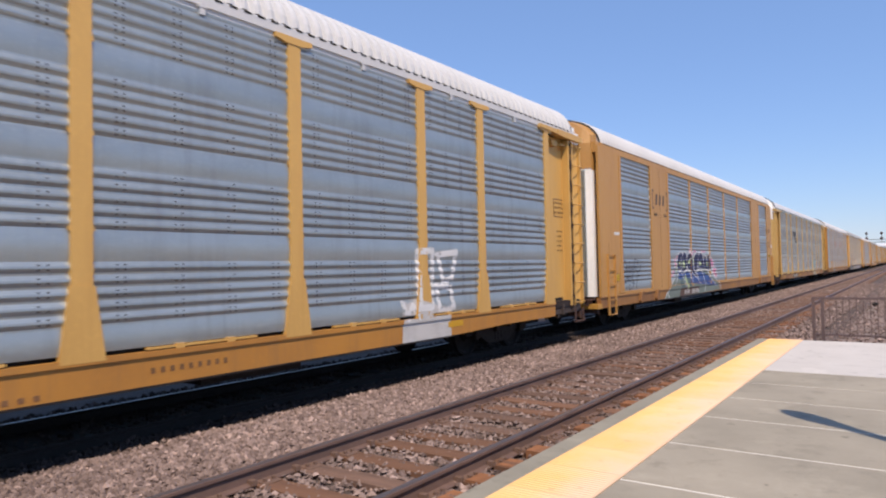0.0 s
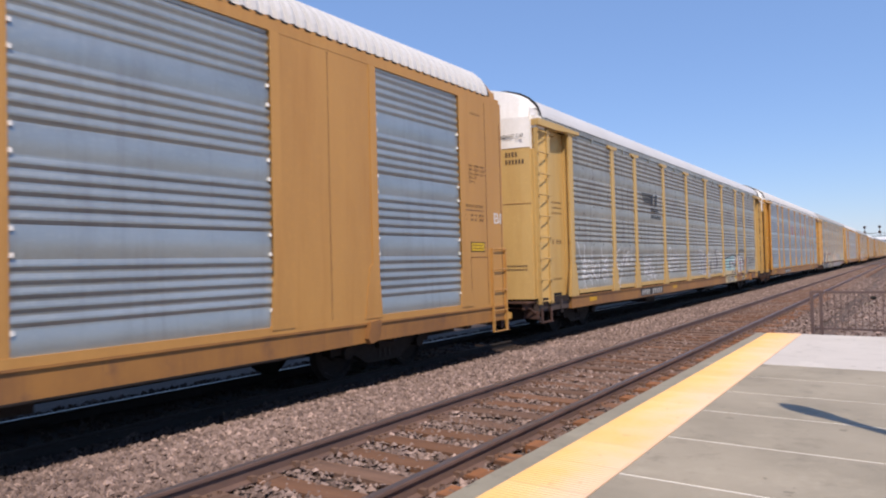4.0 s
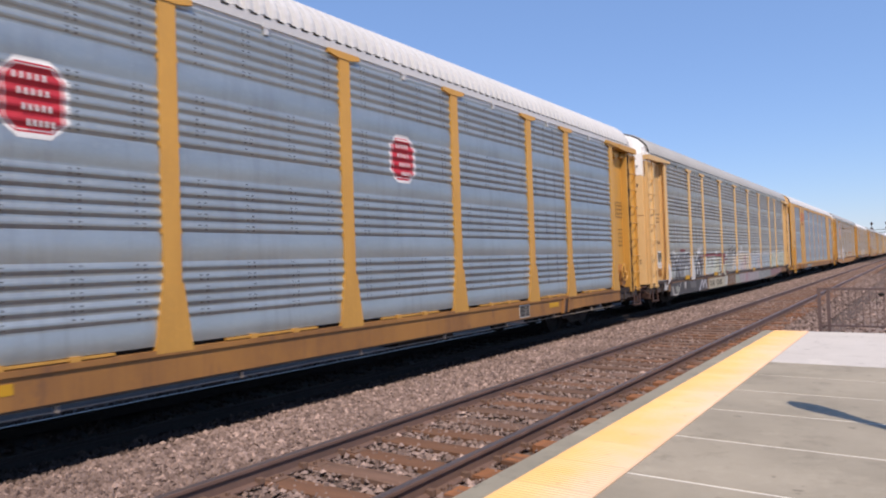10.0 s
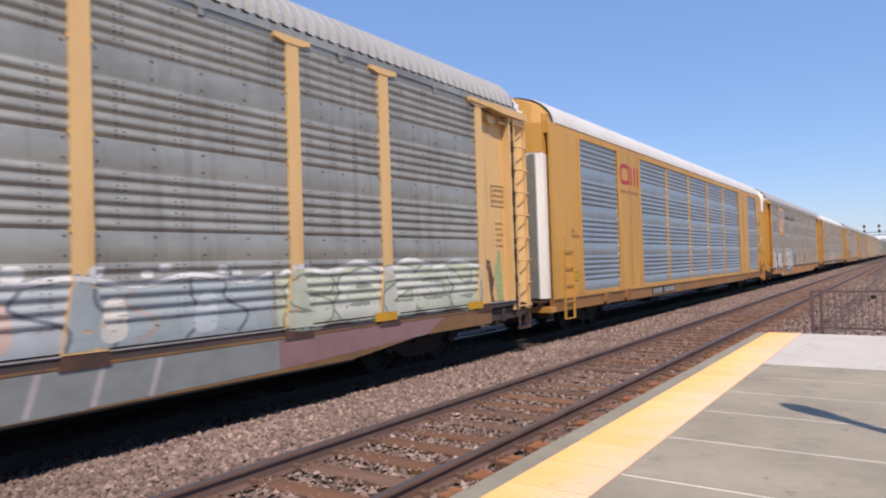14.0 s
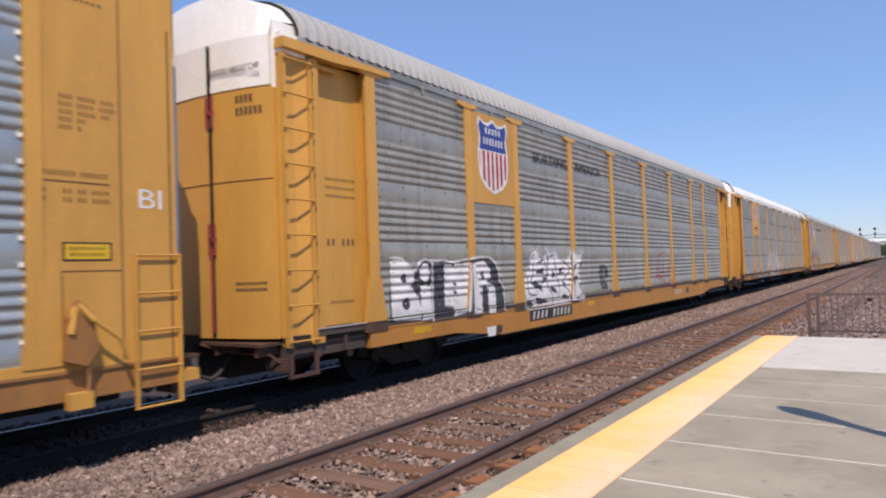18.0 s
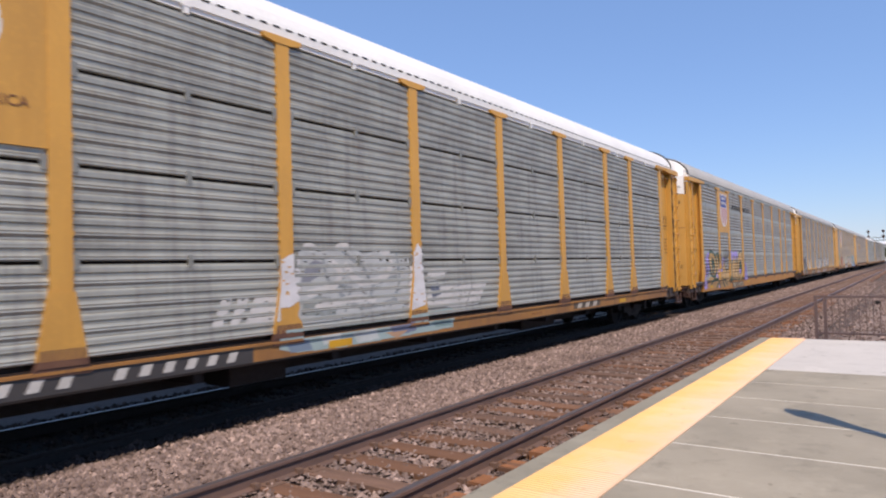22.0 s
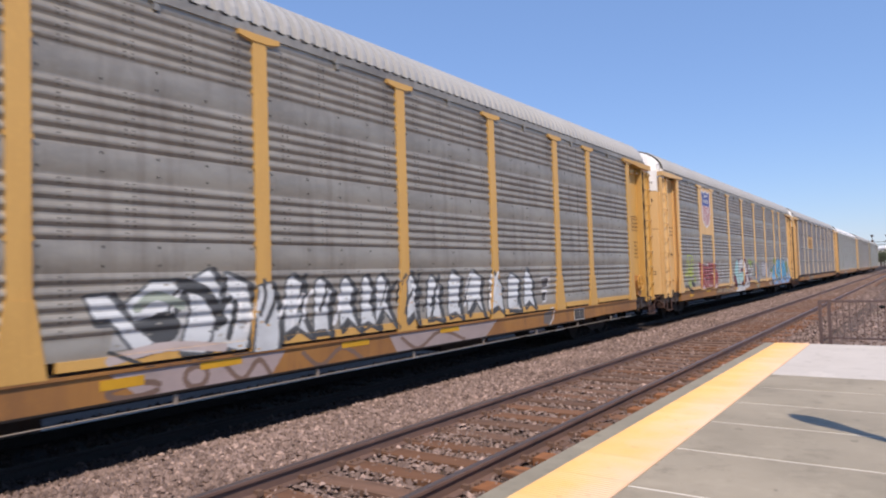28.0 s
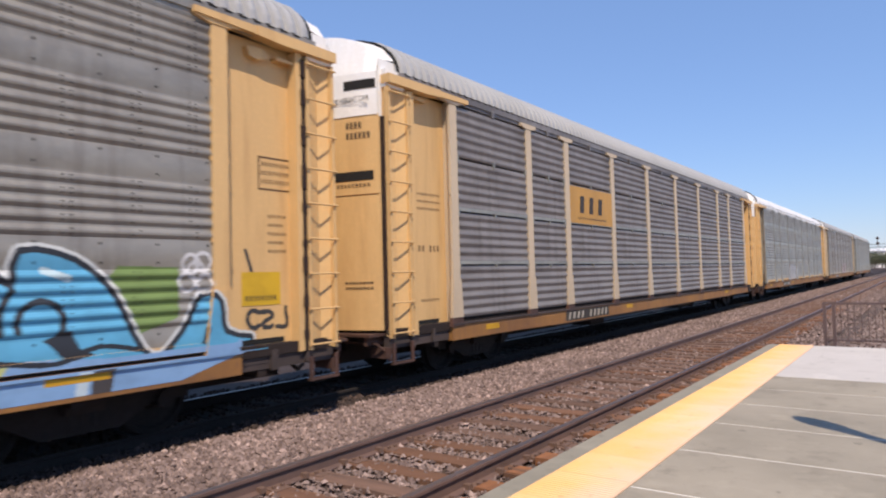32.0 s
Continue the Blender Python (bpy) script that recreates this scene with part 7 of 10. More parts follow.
ops += [("line", (0.40, 0.43, 0.44), smooth([(4.75, 1.05), (4.8, 1.4), (5.0, 1.6)]), 0.07), ("line", LT, smooth([(5.05, 1.1), (5.2, 1.5), (5.35, 1.35), (5.45, 1.05)]), 0.05), ("line", LT, smooth([(4.9, 1.75), (5.1, 1.62), (5.3, 1.8), (5.6, 1.82)]), 0.035), ("fill", (0.20, 0.15, 0.15), [(5.4, 1.75), (5.75, 1.75), (5.85, 1.5), (5.6, 1.4)])]
ops += blobs((0.70, 0.71, 0.70), 5.2, 5.7, 1.85, 2.0, 6, 0.05, 0.10, 23) + blobs((0.62, 0.62, 0.60), 2.2, 2.4, 1.78, 1.9, 3, 0.05, 0.08, 24) + blobs(MAROON, 3.0, 4.1, 1.86, 1.93, 6, 0.03, 0.05, 25)
spray(Ee, "graffiti", 1.85, 6.0, 0.9, 2.12, ops, wear=0.06, seed=2, label="grey and black letter graffiti with thin white edges")
spray(Ee, "graffiti", 1.6, 6.4, 0.44, 0.9, [("fill", (0.075, 0.07, 0.07), [(1.7, 0.46), (1.8, 0.87), (6.3, 0.87), (6.3, 0.46)]), ("fill", (0.40, 0.38, 0.35), [(1.9, 0.75), (2.06, 0.77), (2.2, 0.45), (1.98, 0.45)]), ("line", (0.62, 0.60, 0.55), smooth([(2.2, 0.47), (2.6, 0.52), (2.9, 0.84)]), 0.022), ("fill", (0.34, 0.35, 0.30), [(2.3, 0.72), (2.6, 0.78), (2.7, 0.6), (2.4, 0.52)]), ("fill", (0.50, 0.48, 0.44), [(3.3, 0.84), (3.55, 0.84), (3.48, 0.62), (3.36, 0.62)]), ("fill", (0.16, 0.155, 0.15), [(4.0, 0.84), (4.7, 0.84), (4.8, 0.6), (4.1, 0.62)]), ("line", (0.48, 0.47, 0.50), smooth([(5.2, 0.5), (5.6, 0.8), (5.7, 0.6), (6.0, 0.8), (6.2, 0.55)]), 0.06)], label="black and grey graffiti on the sill")
# pale green letters under a maroon line
ops = [("line", MAROON, [(5.9, 1.72), (7.2, 1.75), (8.78, 1.75), (9.39, 1.71)], 0.05), ("fill", MAROON, [(8.86, 1.62), (9.25, 1.62), (9.2, 1.45), (8.86, 1.3)])]
for q in ([(6.0, 1.05), (6.1, 1.5), (6.25, 1.68), (6.42, 1.45), (6.45, 1.05)], [(6.6, 1.05), (6.85, 1.66), (7.1, 1.2), (7.05, 1.03)], [(7.15, 1.05), (7.4, 1.6), (7.78, 1.64), (7.8, 1.2), (7.7, 0.95)]):
    ops += [("fill", (0.54, 0.58, 0.50), q), ("line", (0.70, 0.71, 0.68), q + q[:1], 0.03)]
ops += [("fill", (0.62, 0.62, 0.47), [(7.58, 1.00), (7.62, 1.19), (7.75, 1.30), (7.89, 1.46), (7.95, 1.61), (7.98, 1.68), (8.24, 1.67), (8.31, 1.49), (8.27, 1.17), (8.37, 1.11), (8.39, 0.90), (8.09, 0.86), (8.03, 1.15), (7.84, 0.96)]), ("fill", DK, [(8.02, 1.12), (8.08, 1.20), (8.09, 0.89)]), ("fill", (0.46, 0.47, 0.45), [(8.33, 1.43), (8.42, 1.64), (8.72, 1.65), (8.74, 1.29), (8.68, 1.13), (8.83, 1.01), (8.47, 0.89), (8.39, 1.11)]), ("fill", (0.62, 0.60, 0.45), [(8.68, 1.13), (8.83, 1.29), (9.01, 1.36), (9.36, 1.61), (9.43, 1.48), (9.35, 1.26), (9.67, 1.41), (9.74, 1.34), (9.35, 1.01), (9.55, 0.88), (9.15, 0.88), (8.83, 1.01)])]
ops += [("line", DK, smooth([(7.75, 1.22), (8.02, 1.43), (8.24, 1.54), (8.31, 1.46), (8.27, 1.17), (8.38, 1.10)], 3), 0.024), ("line", DK, smooth([(8.31, 1.49), (8.36, 1.32), (8.32, 1.17)], 3), 0.024), ("line", DK, smooth([(8.72, 1.65), (8.74, 1.29), (8.68, 1.13), (8.83, 1.01)], 3), 0.024), ("line", DK, smooth([(9.01, 1.36), (9.36, 1.60), (9.44, 1.48), (9.28, 1.08), (9.55, 0.88)], 3), 0.024)]
ops += [("line", DK, smooth([(9.67, 1.41), (9.41, 1.00)], 3), 0.024), ("line", DK, smooth([(9.03, 1.19), (9.19, 1.08), (9.35, 1.01)], 3), 0.024), ("line", DK, smooth([(8.41, 0.89), (8.47, 1.05), (8.68, 1.05)], 3), 0.024), ("line", LT, smooth([(7.98, 1.69), (8.24, 1.68), (8.42, 1.65), (8.72, 1.66)], 3), 0.016)]
ops += [("line", LT, smooth([(9.36, 1.62), (9.45, 1.49), (9.35, 1.25)], 3), 0.016), ("line", LT, smooth([(9.67, 1.42), (9.74, 1.34)], 3), 0.016), ("line", MAROON, smooth([(7.75, 1.71), (8.22, 1.71), (8.75, 1.67), (9.36, 1.68), (9.44, 1.70)], 3), 0.05), ("fill", MAROON, [(8.78, 1.63), (8.98, 1.65), (8.95, 1.35), (8.80, 1.36)])]
ops += [("line", MAROON, [(9.42, 1.51), (9.71, 1.53)], 0.04), ("fill", (0.34, 0.05, 0.06), [(9.41, 1.05), (9.62, 1.07), (9.66, 0.96), (9.45, 0.96)]), ("fill", (0.74, 0.75, 0.74), ring(7.97, 1.82, 0.12, 0.08)), ("fill", (0.74, 0.75, 0.74), ring(7.82, 1.83, 0.07, 0.05))]
ops += [("fill", (0.74, 0.75, 0.74), ring(9.55, 1.71, 0.13, 0.09)), ("fill", (0.74, 0.75, 0.74), ring(9.67, 1.81, 0.06, 0.06)), ("fill", (0.74, 0.75, 0.74), ring(9.91, 1.30, 0.07, 0.06)), ("line", (0.5, 0.52, 0.48), smooth([(9.72, 1.03), (9.87, 1.11), (9.98, 1.01)], 3), 0.018)]
ops += [("line", (0.5, 0.52, 0.48), smooth([(10.02, 1.20), (10.09, 1.06)], 3), 0.018), ("line", (0.5, 0.52, 0.48), smooth([(9.83, 0.96), (10.06, 1.03)], 3), 0.018), ("line", (0.5, 0.52, 0.48), smooth([(10.10, 1.09), (10.25, 0.98)], 3), 0.018)]
spray(Ee, "graffiti", 5.9, 10.5, 0.9, 2.0, ops, wear=0.04, seed=3, label="pale green letter graffiti under a maroon line")
spray(Ee, "graffiti", 9.9, 11.6, 1.55, 2.12, [("line", (0.11, 0.11, 0.11), l, 0.02) for l in letters("mexsak", 9.9, 11.5, 1.66, 2.05, 24, 0.1, 0.2)], label="thin black scribble")
# cream letters inside a wavy grey-white line
wave = smooth([(10.55, 1.05), (10.62, 1.35), (10.78, 1.45), (10.66, 1.66), (10.9, 1.72), (11.42, 1.70), (11.5, 1.82), (11.85, 1.88), (12.1, 1.80), (12.5, 1.84), (12.9, 1.80), (13.2, 1.84), (13.5, 1.78), (14.0, 1.84), (14.3, 1.68), (14.9, 1.74), (15.4, 1.62), (15.8, 1.72), (16.4, 1.66), (16.9, 1.72), (17.6, 1.62), (18.2, 1.72), (18.9, 1.62), (19.3, 1.70)])
ops = [("fill", CREAM, wave + [(19.3, 1.02), (10.6, 1.02)]), ("fill", (0.62, 0.53, 0.52), [(12.2, 1.02), (12.0, 1.3), (12.7, 1.4), (13.0, 1.02)]), ("fill", PALEB, [(10.8, 1.02), (11.0, 1.25), (11.6, 1.2), (11.7, 1.02)]), ("fill", (0.44, 0.27, 0.28), [(12.95, 1.2), (13.0, 1.6), (13.45, 1.66), (13.4, 1.3), (13.1, 1.02), (12.9, 1.02)]), ("fill", (0.45, 0.49, 0.52), [(14.6, 1.02), (14.5, 1.68), (16.9, 1.66), (16.9, 1.02)]), ("fill", (0.38, 0.44, 0.46), [(16.9, 1.02), (16.9, 1.66), (19.3, 1.64), (19.3, 1.02)])]
rn = random.Random(77)
for k in range(15):
    y = 11.3 + k * 0.53
    ops.append(("line", (0.17, 0.19, 0.22) if k % 3 else (0.48, 0.38, 0.36), smooth([(y, 1.72), (y + rn.uniform(-0.25, 0.1), 1.45), (y + rn.uniform(0, 0.3), 1.25), (y + rn.uniform(-0.1, 0.25), 1.04)]), 0.022))
    if k % 2:
        ops.append(("fill", ((0.62, 0.46, 0.40), (0.50, 0.56, 0.60), (0.70, 0.68, 0.62))[k % 3], smooth([(y + 0.05, 1.1), (y + 0.1, 1.45), (y + 0.3, 1.5), (y + 0.32, 1.12)], closed=True)))
ops += [("line", (0.34, 0.36, 0.37), wave, 0.045), ("line", (0.72, 0.73, 0.72), wave, 0.026)] + blobs((0.72, 0.73, 0.72), 12.2, 12.7, 1.88, 2.02, 6, 0.05, 0.10, 30) + blobs((0.70, 0.71, 0.70), 15.2, 18.8, 1.72, 1.84, 8, 0.04, 0.08, 31)
spray(Ee, "graffiti", 10.4, 19.4, 0.9, 2.12, ops, wear=0.08, seed=4, label="cream and pale blue graffiti inside a wavy line")
g = smooth([(19.4, 1.64), (19.8, 1.78), (20.3, 1.68), (20.9, 1.82), (21.5, 1.70), (22.1, 1.84), (22.8, 1.72), (23.4, 1.80), (24.2, 1.68)])
spray(Ee, "graffiti", 19.3, 24.3, 0.9, 2.1, [("fill", PALEG, g + [(24.2, 1.02), (19.4, 1.02)])] + piece("zasor", 19.5, 24.1, 1.06, 1.66, [(0.56, 0.60, 0.48), (0.62, 0.64, 0.56)], (0.26, 0.30, 0.24), 0.10, 28, 0.0, 0.1) + [("line", (0.72, 0.73, 0.70), g, 0.035)], wear=0.10, seed=5, label="pale green letter graffiti")
spray(Ee, "graffiti", 8.9, 24.0, 0.44, 0.9, [("fill", (0.42, 0.40, 0.34), [(9.0, 0.46), (9.0, 0.86), (9.6, 0.86), (9.5, 0.46)])] + [("line", (0.60, 0.62, 0.60), [(9.1 + 0.09 * k, 0.5), (9.25 + 0.09 * k, 0.8)], 0.025) for k in range(4)] + [("line", (0.24, 0.19, 0.16), l, 0.018) for l in letters("woscesi", 9.75, 10.9, 0.70, 0.82, 32, 0, 0.1) + letters("mcrome", 9.75, 10.8, 0.52, 0.64, 33, 0, 0.1)]
      + [("fill", (0.36, 0.38, 0.32), [(11.0, 0.46), (11.0, 0.85), (11.7, 0.85), (12.0, 0.46)]), ("fill", (0.38, 0.33, 0.34), [(12.0, 0.46), (11.7, 0.86), (16.2, 0.86), (16.2, 0.46)]), ("fill", (0.40, 0.24, 0.26), [(13.0, 0.46), (13.2, 0.86), (13.7, 0.86), (13.6, 0.46)]), ("fill", (0.27, 0.29, 0.28), [(16.2, 0.46), (16.2, 0.86), (19.4, 0.86), (19.4, 0.5)]), ("fill", (0.30, 0.18, 0.18), [(19.4, 0.5), (19.4, 0.86), (23.0, 0.86), (22.5, 0.62)])]
      + [("line", (0.48, 0.44, 0.45), [(12.3 + 0.6 * k, 0.5), (12.4 + 0.6 * k, 0.84)], 0.03) for k in range(10)], wear=0.05, seed=6, label="faded pink and white graffiti on the sill")
patch(Ee, 6.5, 9.0, 0.46, 0.84, (0.52, 0.47, 0.35), HW - 0.010, "number_board", "cream painted number board")
bars(Ee, 6.7, 8.6, 0.54, 0.76, 10, (0.05, 0.04, 0.03), HW - 0.004, "number_marking", gaps=(4,))
stencils(Ee)
for y in (3.4, 7.3, 11.0, 14.7, 21.2, 23.7):
    patch(Ee, y, y + 0.5, 0.93, 1.06, REFLECT, HW + 0.015)

# -- sixth car: a red looping emblem
RED = (0.52, 0.035, 0.03)
spray(F, "emblem", 4.3, 6.1, 3.7, 4.5, [("line", RED, smooth([(4.60, 4.34), (4.48, 4.20), (4.48, 4.02), (4.60, 3.90), (5.05, 3.90), (5.12, 4.02), (5.12, 4.22), (5.05, 4.34)], 3, True) + [(4.60, 4.34)], 0.06), ("line", RED, [(5.32, 3.90), (5.32, 4.34)], 0.06), ("line", RED, [(5.62, 3.90), (5.62, 4.34)], 0.06), ("line", RED, [(5.90, 3.90), (5.90, 4.34)], 0.06)], flat=HW, label="red ring and bars emblem")
bars(F, 4.45, 6.0, 3.58, 3.68, 9, (0.25, 0.10, 0.05), HW + 0.001)
number_board(F, 7.0, 9.3, 0.60, 0.76)
bars(F, 1.0, 1.24, 2.40, 2.48, 2, (0.15, 0.08, 0.03), HW + 0.001)
bars(F, 1.0, 1.50, 2.28, 2.36, 6, (0.15, 0.08, 0.03), HW + 0.001)
warning(F, 1.00, 1.50, 1.27, 1.48)
box_stencils(F, (0.2, 0.1, 0.03))
word(F, "BI", 25.65, 25.91, 2.47, 0.29, WHITE, HW + 0.002)

# -- seventh car: shield, slogan, white block letters and a spiky black and white piece
shield_emblem(G, 4.72, 5.86, 3.14, 4.60, 2.95, 4.66, M_yellow)
slogan(G, 7.0, 3.98)
DKS, WHT, GRY = (0.05, 0.053, 0.058), (0.80, 0.80, 0.80), (0.30, 0.30, 0.31)
ops = []
ops += [("fill", DKS, [(2.03, 0.97), (2.04, 1.93), (2.35, 1.92), (2.57, 1.78), (2.72, 1.73), (2.80, 1.84), (3.00, 1.91), (3.50, 1.89), (4.26, 1.90), (4.82, 1.94), (5.13, 1.89), (5.35, 1.67), (5.53, 1.33), (5.53, 0.88), (4.37, 0.88), (3.12, 0.86)]), ("fill", WHT, [(2.07, 0.97), (2.06, 1.89), (2.26, 1.91), (2.47, 1.86), (2.64, 1.73), (2.67, 1.57), (2.56, 1.48), (2.77, 1.29), (2.83, 1.10), (2.79, 0.93)]), ("fill", DKS, ring(2.39, 1.61, 0.07, 0.08)), ("fill", DKS, ring(2.44, 1.21, 0.10, 0.10))]
ops += [("fill", WHT, ring(2.95, 1.69, 0.14, 0.15)), ("fill", WHT, [(2.82, 1.48), (3.10, 1.46), (3.13, 0.93), (2.84, 0.91)]), ("fill", WHT, [(3.51, 1.81), (3.73, 1.81), (3.76, 1.74), (3.82, 1.82), (4.34, 1.83), (4.37, 1.54), (4.28, 0.96), (3.77, 0.91), (3.76, 1.07), (3.50, 1.10)]), ("fill", WHT, [(4.38, 1.82), (4.82, 1.86), (5.03, 1.71), (5.03, 1.54), (4.89, 1.47), (5.16, 1.39), (5.22, 1.21), (5.18, 0.88), (4.93, 0.88), (4.94, 1.34), (4.82, 1.43), (4.72, 1.34), (4.71, 0.90), (4.38, 0.91)])]
ops += [("fill", DKS, ring(4.75, 1.59, 0.06, 0.08)), ("fill", DKS, ring(3.82, 1.47, 0.05, 0.04)), ("fill", DKS, ring(3.82, 1.32, 0.05, 0.04)), ("line", WHT, smooth([(2.08, 1.93), (2.35, 1.92), (2.57, 1.78), (2.72, 1.73), (2.80, 1.84), (3.00, 1.91), (3.15, 1.88), (3.50, 1.89), (3.78, 1.86), (4.26, 1.90), (4.82, 1.94), (5.13, 1.89), (5.35, 1.67), (5.38, 1.47), (5.53, 1.33), (5.53, 0.88)], 3), 0.02)]
ops += [("line", WHT, smooth([(3.17, 1.86), (3.14, 0.88)], 3), 0.02), ("line", GRY, [(4.38, 1.82), (4.34, 1.41), (4.28, 0.96)], 0.014), ("line", GRY, [(3.49, 1.11), (3.76, 1.07)], 0.014), ("line", GRY, [(3.76, 1.07), (3.77, 0.91)], 0.014)]
ops += [("fill", WHT, [(4.82, 0.62), (5.15, 0.62), (5.12, 0.38), (4.88, 0.35)]), ("fill", DKS, [(5.18, 0.62), (5.41, 0.62), (5.38, 0.48), (5.18, 0.46)])]
spray(G, "graffiti", 1.9, 6.9, 0.44, 2.0, ops, wear=0.05, label="white block letter graffiti with black shadows")
ops = []
ops += [("line", WHT, [(6.38, 0.89), (6.39, 1.49), (6.53, 1.67), (6.62, 1.67), (6.80, 2.06), (6.99, 2.08), (7.11, 1.92), (7.27, 1.88), (7.41, 1.97), (7.45, 2.09), (7.70, 2.00), (7.77, 1.94), (7.85, 2.07), (8.08, 1.90), (8.33, 1.81), (8.59, 1.90), (8.75, 2.10), (8.91, 2.00), (9.26, 1.97), (9.39, 2.02), (9.37, 1.70), (9.19, 1.56), (9.28, 1.33), (9.17, 1.19), (9.45, 1.02), (9.45, 0.90), (8.29, 0.89), (7.67, 0.87), (6.57, 0.87), (6.38, 0.89)], 0.045), ("line", DKS, [(6.38, 0.89), (6.39, 1.49), (6.53, 1.67), (6.62, 1.67), (6.80, 2.06), (6.99, 2.08), (7.11, 1.92), (7.27, 1.88), (7.41, 1.97), (7.45, 2.09), (7.70, 2.00), (7.77, 1.94), (7.85, 2.07), (8.08, 1.90), (8.33, 1.81), (8.59, 1.90), (8.75, 2.10), (8.91, 2.00), (9.26, 1.97), (9.39, 2.02), (9.37, 1.70), (9.19, 1.56), (9.28, 1.33), (9.17, 1.19), (9.45, 1.02), (9.45, 0.90), (8.29, 0.89), (7.67, 0.87), (6.57, 0.87), (6.38, 0.89)], 0.022), ("fill", WHT, [(6.38, 0.89), (6.39, 1.49), (6.53, 1.67), (6.62, 1.67), (6.80, 2.06), (6.99, 2.08), (7.11, 1.92), (7.27, 1.88), (7.41, 1.97), (7.45, 2.09), (7.70, 2.00), (7.77, 1.94), (7.85, 2.07), (8.08, 1.90), (8.33, 1.81), (8.59, 1.90), (8.75, 2.10), (8.91, 2.00), (9.26, 1.97), (9.39, 2.02), (9.37, 1.70), (9.19, 1.56), (9.28, 1.33), (9.17, 1.19), (9.45, 1.02), (9.45, 0.90), (8.29, 0.89), (7.67, 0.87), (6.57, 0.87)]), ("fill", DKS, [(6.96, 1.64), (7.29, 1.70), (7.30, 1.55), (6.95, 1.57)])]
ops += [("fill", DKS, [(6.70, 1.38), (6.88, 1.43), (7.13, 1.32), (7.27, 1.16), (7.06, 1.24), (6.81, 1.28)]), ("fill", DKS, [(6.87, 1.07), (7.18, 1.03), (7.49, 0.94), (6.99, 0.91), (6.87, 0.94)]), ("fill", DKS, [(7.67, 1.47), (7.75, 1.68), (7.85, 1.52), (7.83, 1.46)]), ("fill", DKS, [(7.61, 1.30), (7.90, 1.21), (7.94, 1.09), (7.62, 1.17)])]
ops += [("fill", DKS, [(8.11, 1.67), (8.36, 1.69), (8.15, 1.55), (8.05, 1.55)]), ("fill", DKS, [(8.21, 1.32), (8.35, 1.36), (8.41, 1.28)]), ("fill", DKS, [(6.98, 1.82), (7.21, 1.85), (7.20, 1.80), (7.00, 1.78)]), ("fill", DKS, [(8.86, 1.70), (9.01, 1.78), (8.95, 1.63), (8.83, 1.62)])]
ops += [("fill", DKS, [(8.13, 0.97), (8.22, 1.06), (8.38, 1.07), (8.55, 0.96)]), ("fill", DKS, [(8.83, 0.93), (9.02, 0.98), (9.26, 0.92)]), ("fill", DKS, [(6.38, 0.91), (6.40, 0.99), (6.55, 1.05), (6.77, 0.91), (6.57, 0.87)]), ("fill", DKS, [(7.20, 1.46), (7.34, 1.50), (7.43, 1.45), (7.33, 1.38)])]
ops += [("fill", DKS, [(8.57, 1.38), (8.94, 1.48), (9.04, 1.42), (8.79, 1.33)]), ("fill", DKS, [(9.19, 1.63), (9.37, 1.85), (9.37, 1.70)]), ("line", DKS, smooth([(6.83, 1.99), (6.80, 1.60), (6.65, 1.38)], 3), 0.017), ("line", DKS, smooth([(7.11, 1.81), (7.34, 1.85), (7.44, 1.51), (7.19, 1.34)], 3), 0.017)]
ops += [("line", DKS, smooth([(7.46, 2.03), (7.52, 1.82), (7.46, 1.32), (7.67, 1.10), (7.67, 0.88)], 3), 0.017), ("line", DKS, smooth([(7.85, 1.99), (7.89, 1.68), (8.06, 1.28), (8.01, 1.02)], 3), 0.017), ("line", DKS, smooth([(8.33, 1.80), (8.69, 1.65), (8.23, 1.34), (8.58, 1.15), (8.64, 0.95)], 3), 0.017), ("line", DKS, smooth([(8.77, 1.99), (8.80, 1.50), (8.85, 1.00)], 3), 0.017)]
ops += [("line", DKS, smooth([(9.19, 1.56), (8.79, 1.23)], 3), 0.017), ("line", DKS, smooth([(6.53, 1.51), (6.58, 1.17), (6.93, 1.12)], 3), 0.017), ("line", DKS, smooth([(7.48, 1.76), (7.62, 1.94), (7.76, 1.93)], 3), 0.017), ("line", DKS, smooth([(7.99, 1.54), (8.32, 1.56)], 3), 0.017)]
spray(G, "graffiti", 6.3, 10.2, 0.60, 2.2, ops, wear=0.02, label="spiky black and white graffiti piece")
spray(G, "graffiti", 10.3, 11.3, 1.0, 1.75, [("line", (0.08, 0.08, 0.08), l, 0.035) for l in letters("xwa", 10.5, 11.1, 1.35, 1.68, 5, 0, 0.25) + letters("bx", 10.55, 11.0, 1.05, 1.35, 6, 0, 0.25)], label="small black scribble")
RD = (0.50, 0.03, 0.06)
ops = []
ops += [("line", RD, smooth([(15.25, 1.29), (15.31, 1.51), (15.36, 1.69), (15.49, 1.88), (15.68, 1.99), (15.90, 1.99), (16.01, 1.83), (16.02, 1.60)], 3), 0.016), ("line", RD, smooth([(15.34, 1.58), (15.28, 1.40), (15.26, 1.29)], 3), 0.016), ("line", RD, smooth([(15.36, 1.58), (15.51, 1.46), (15.77, 1.39), (15.95, 1.44), (15.88, 1.51)], 3), 0.016), ("line", RD, smooth([(15.18, 1.28), (15.45, 1.33), (15.85, 1.22), (15.55, 1.19), (15.25, 1.27)], 3), 0.016)]
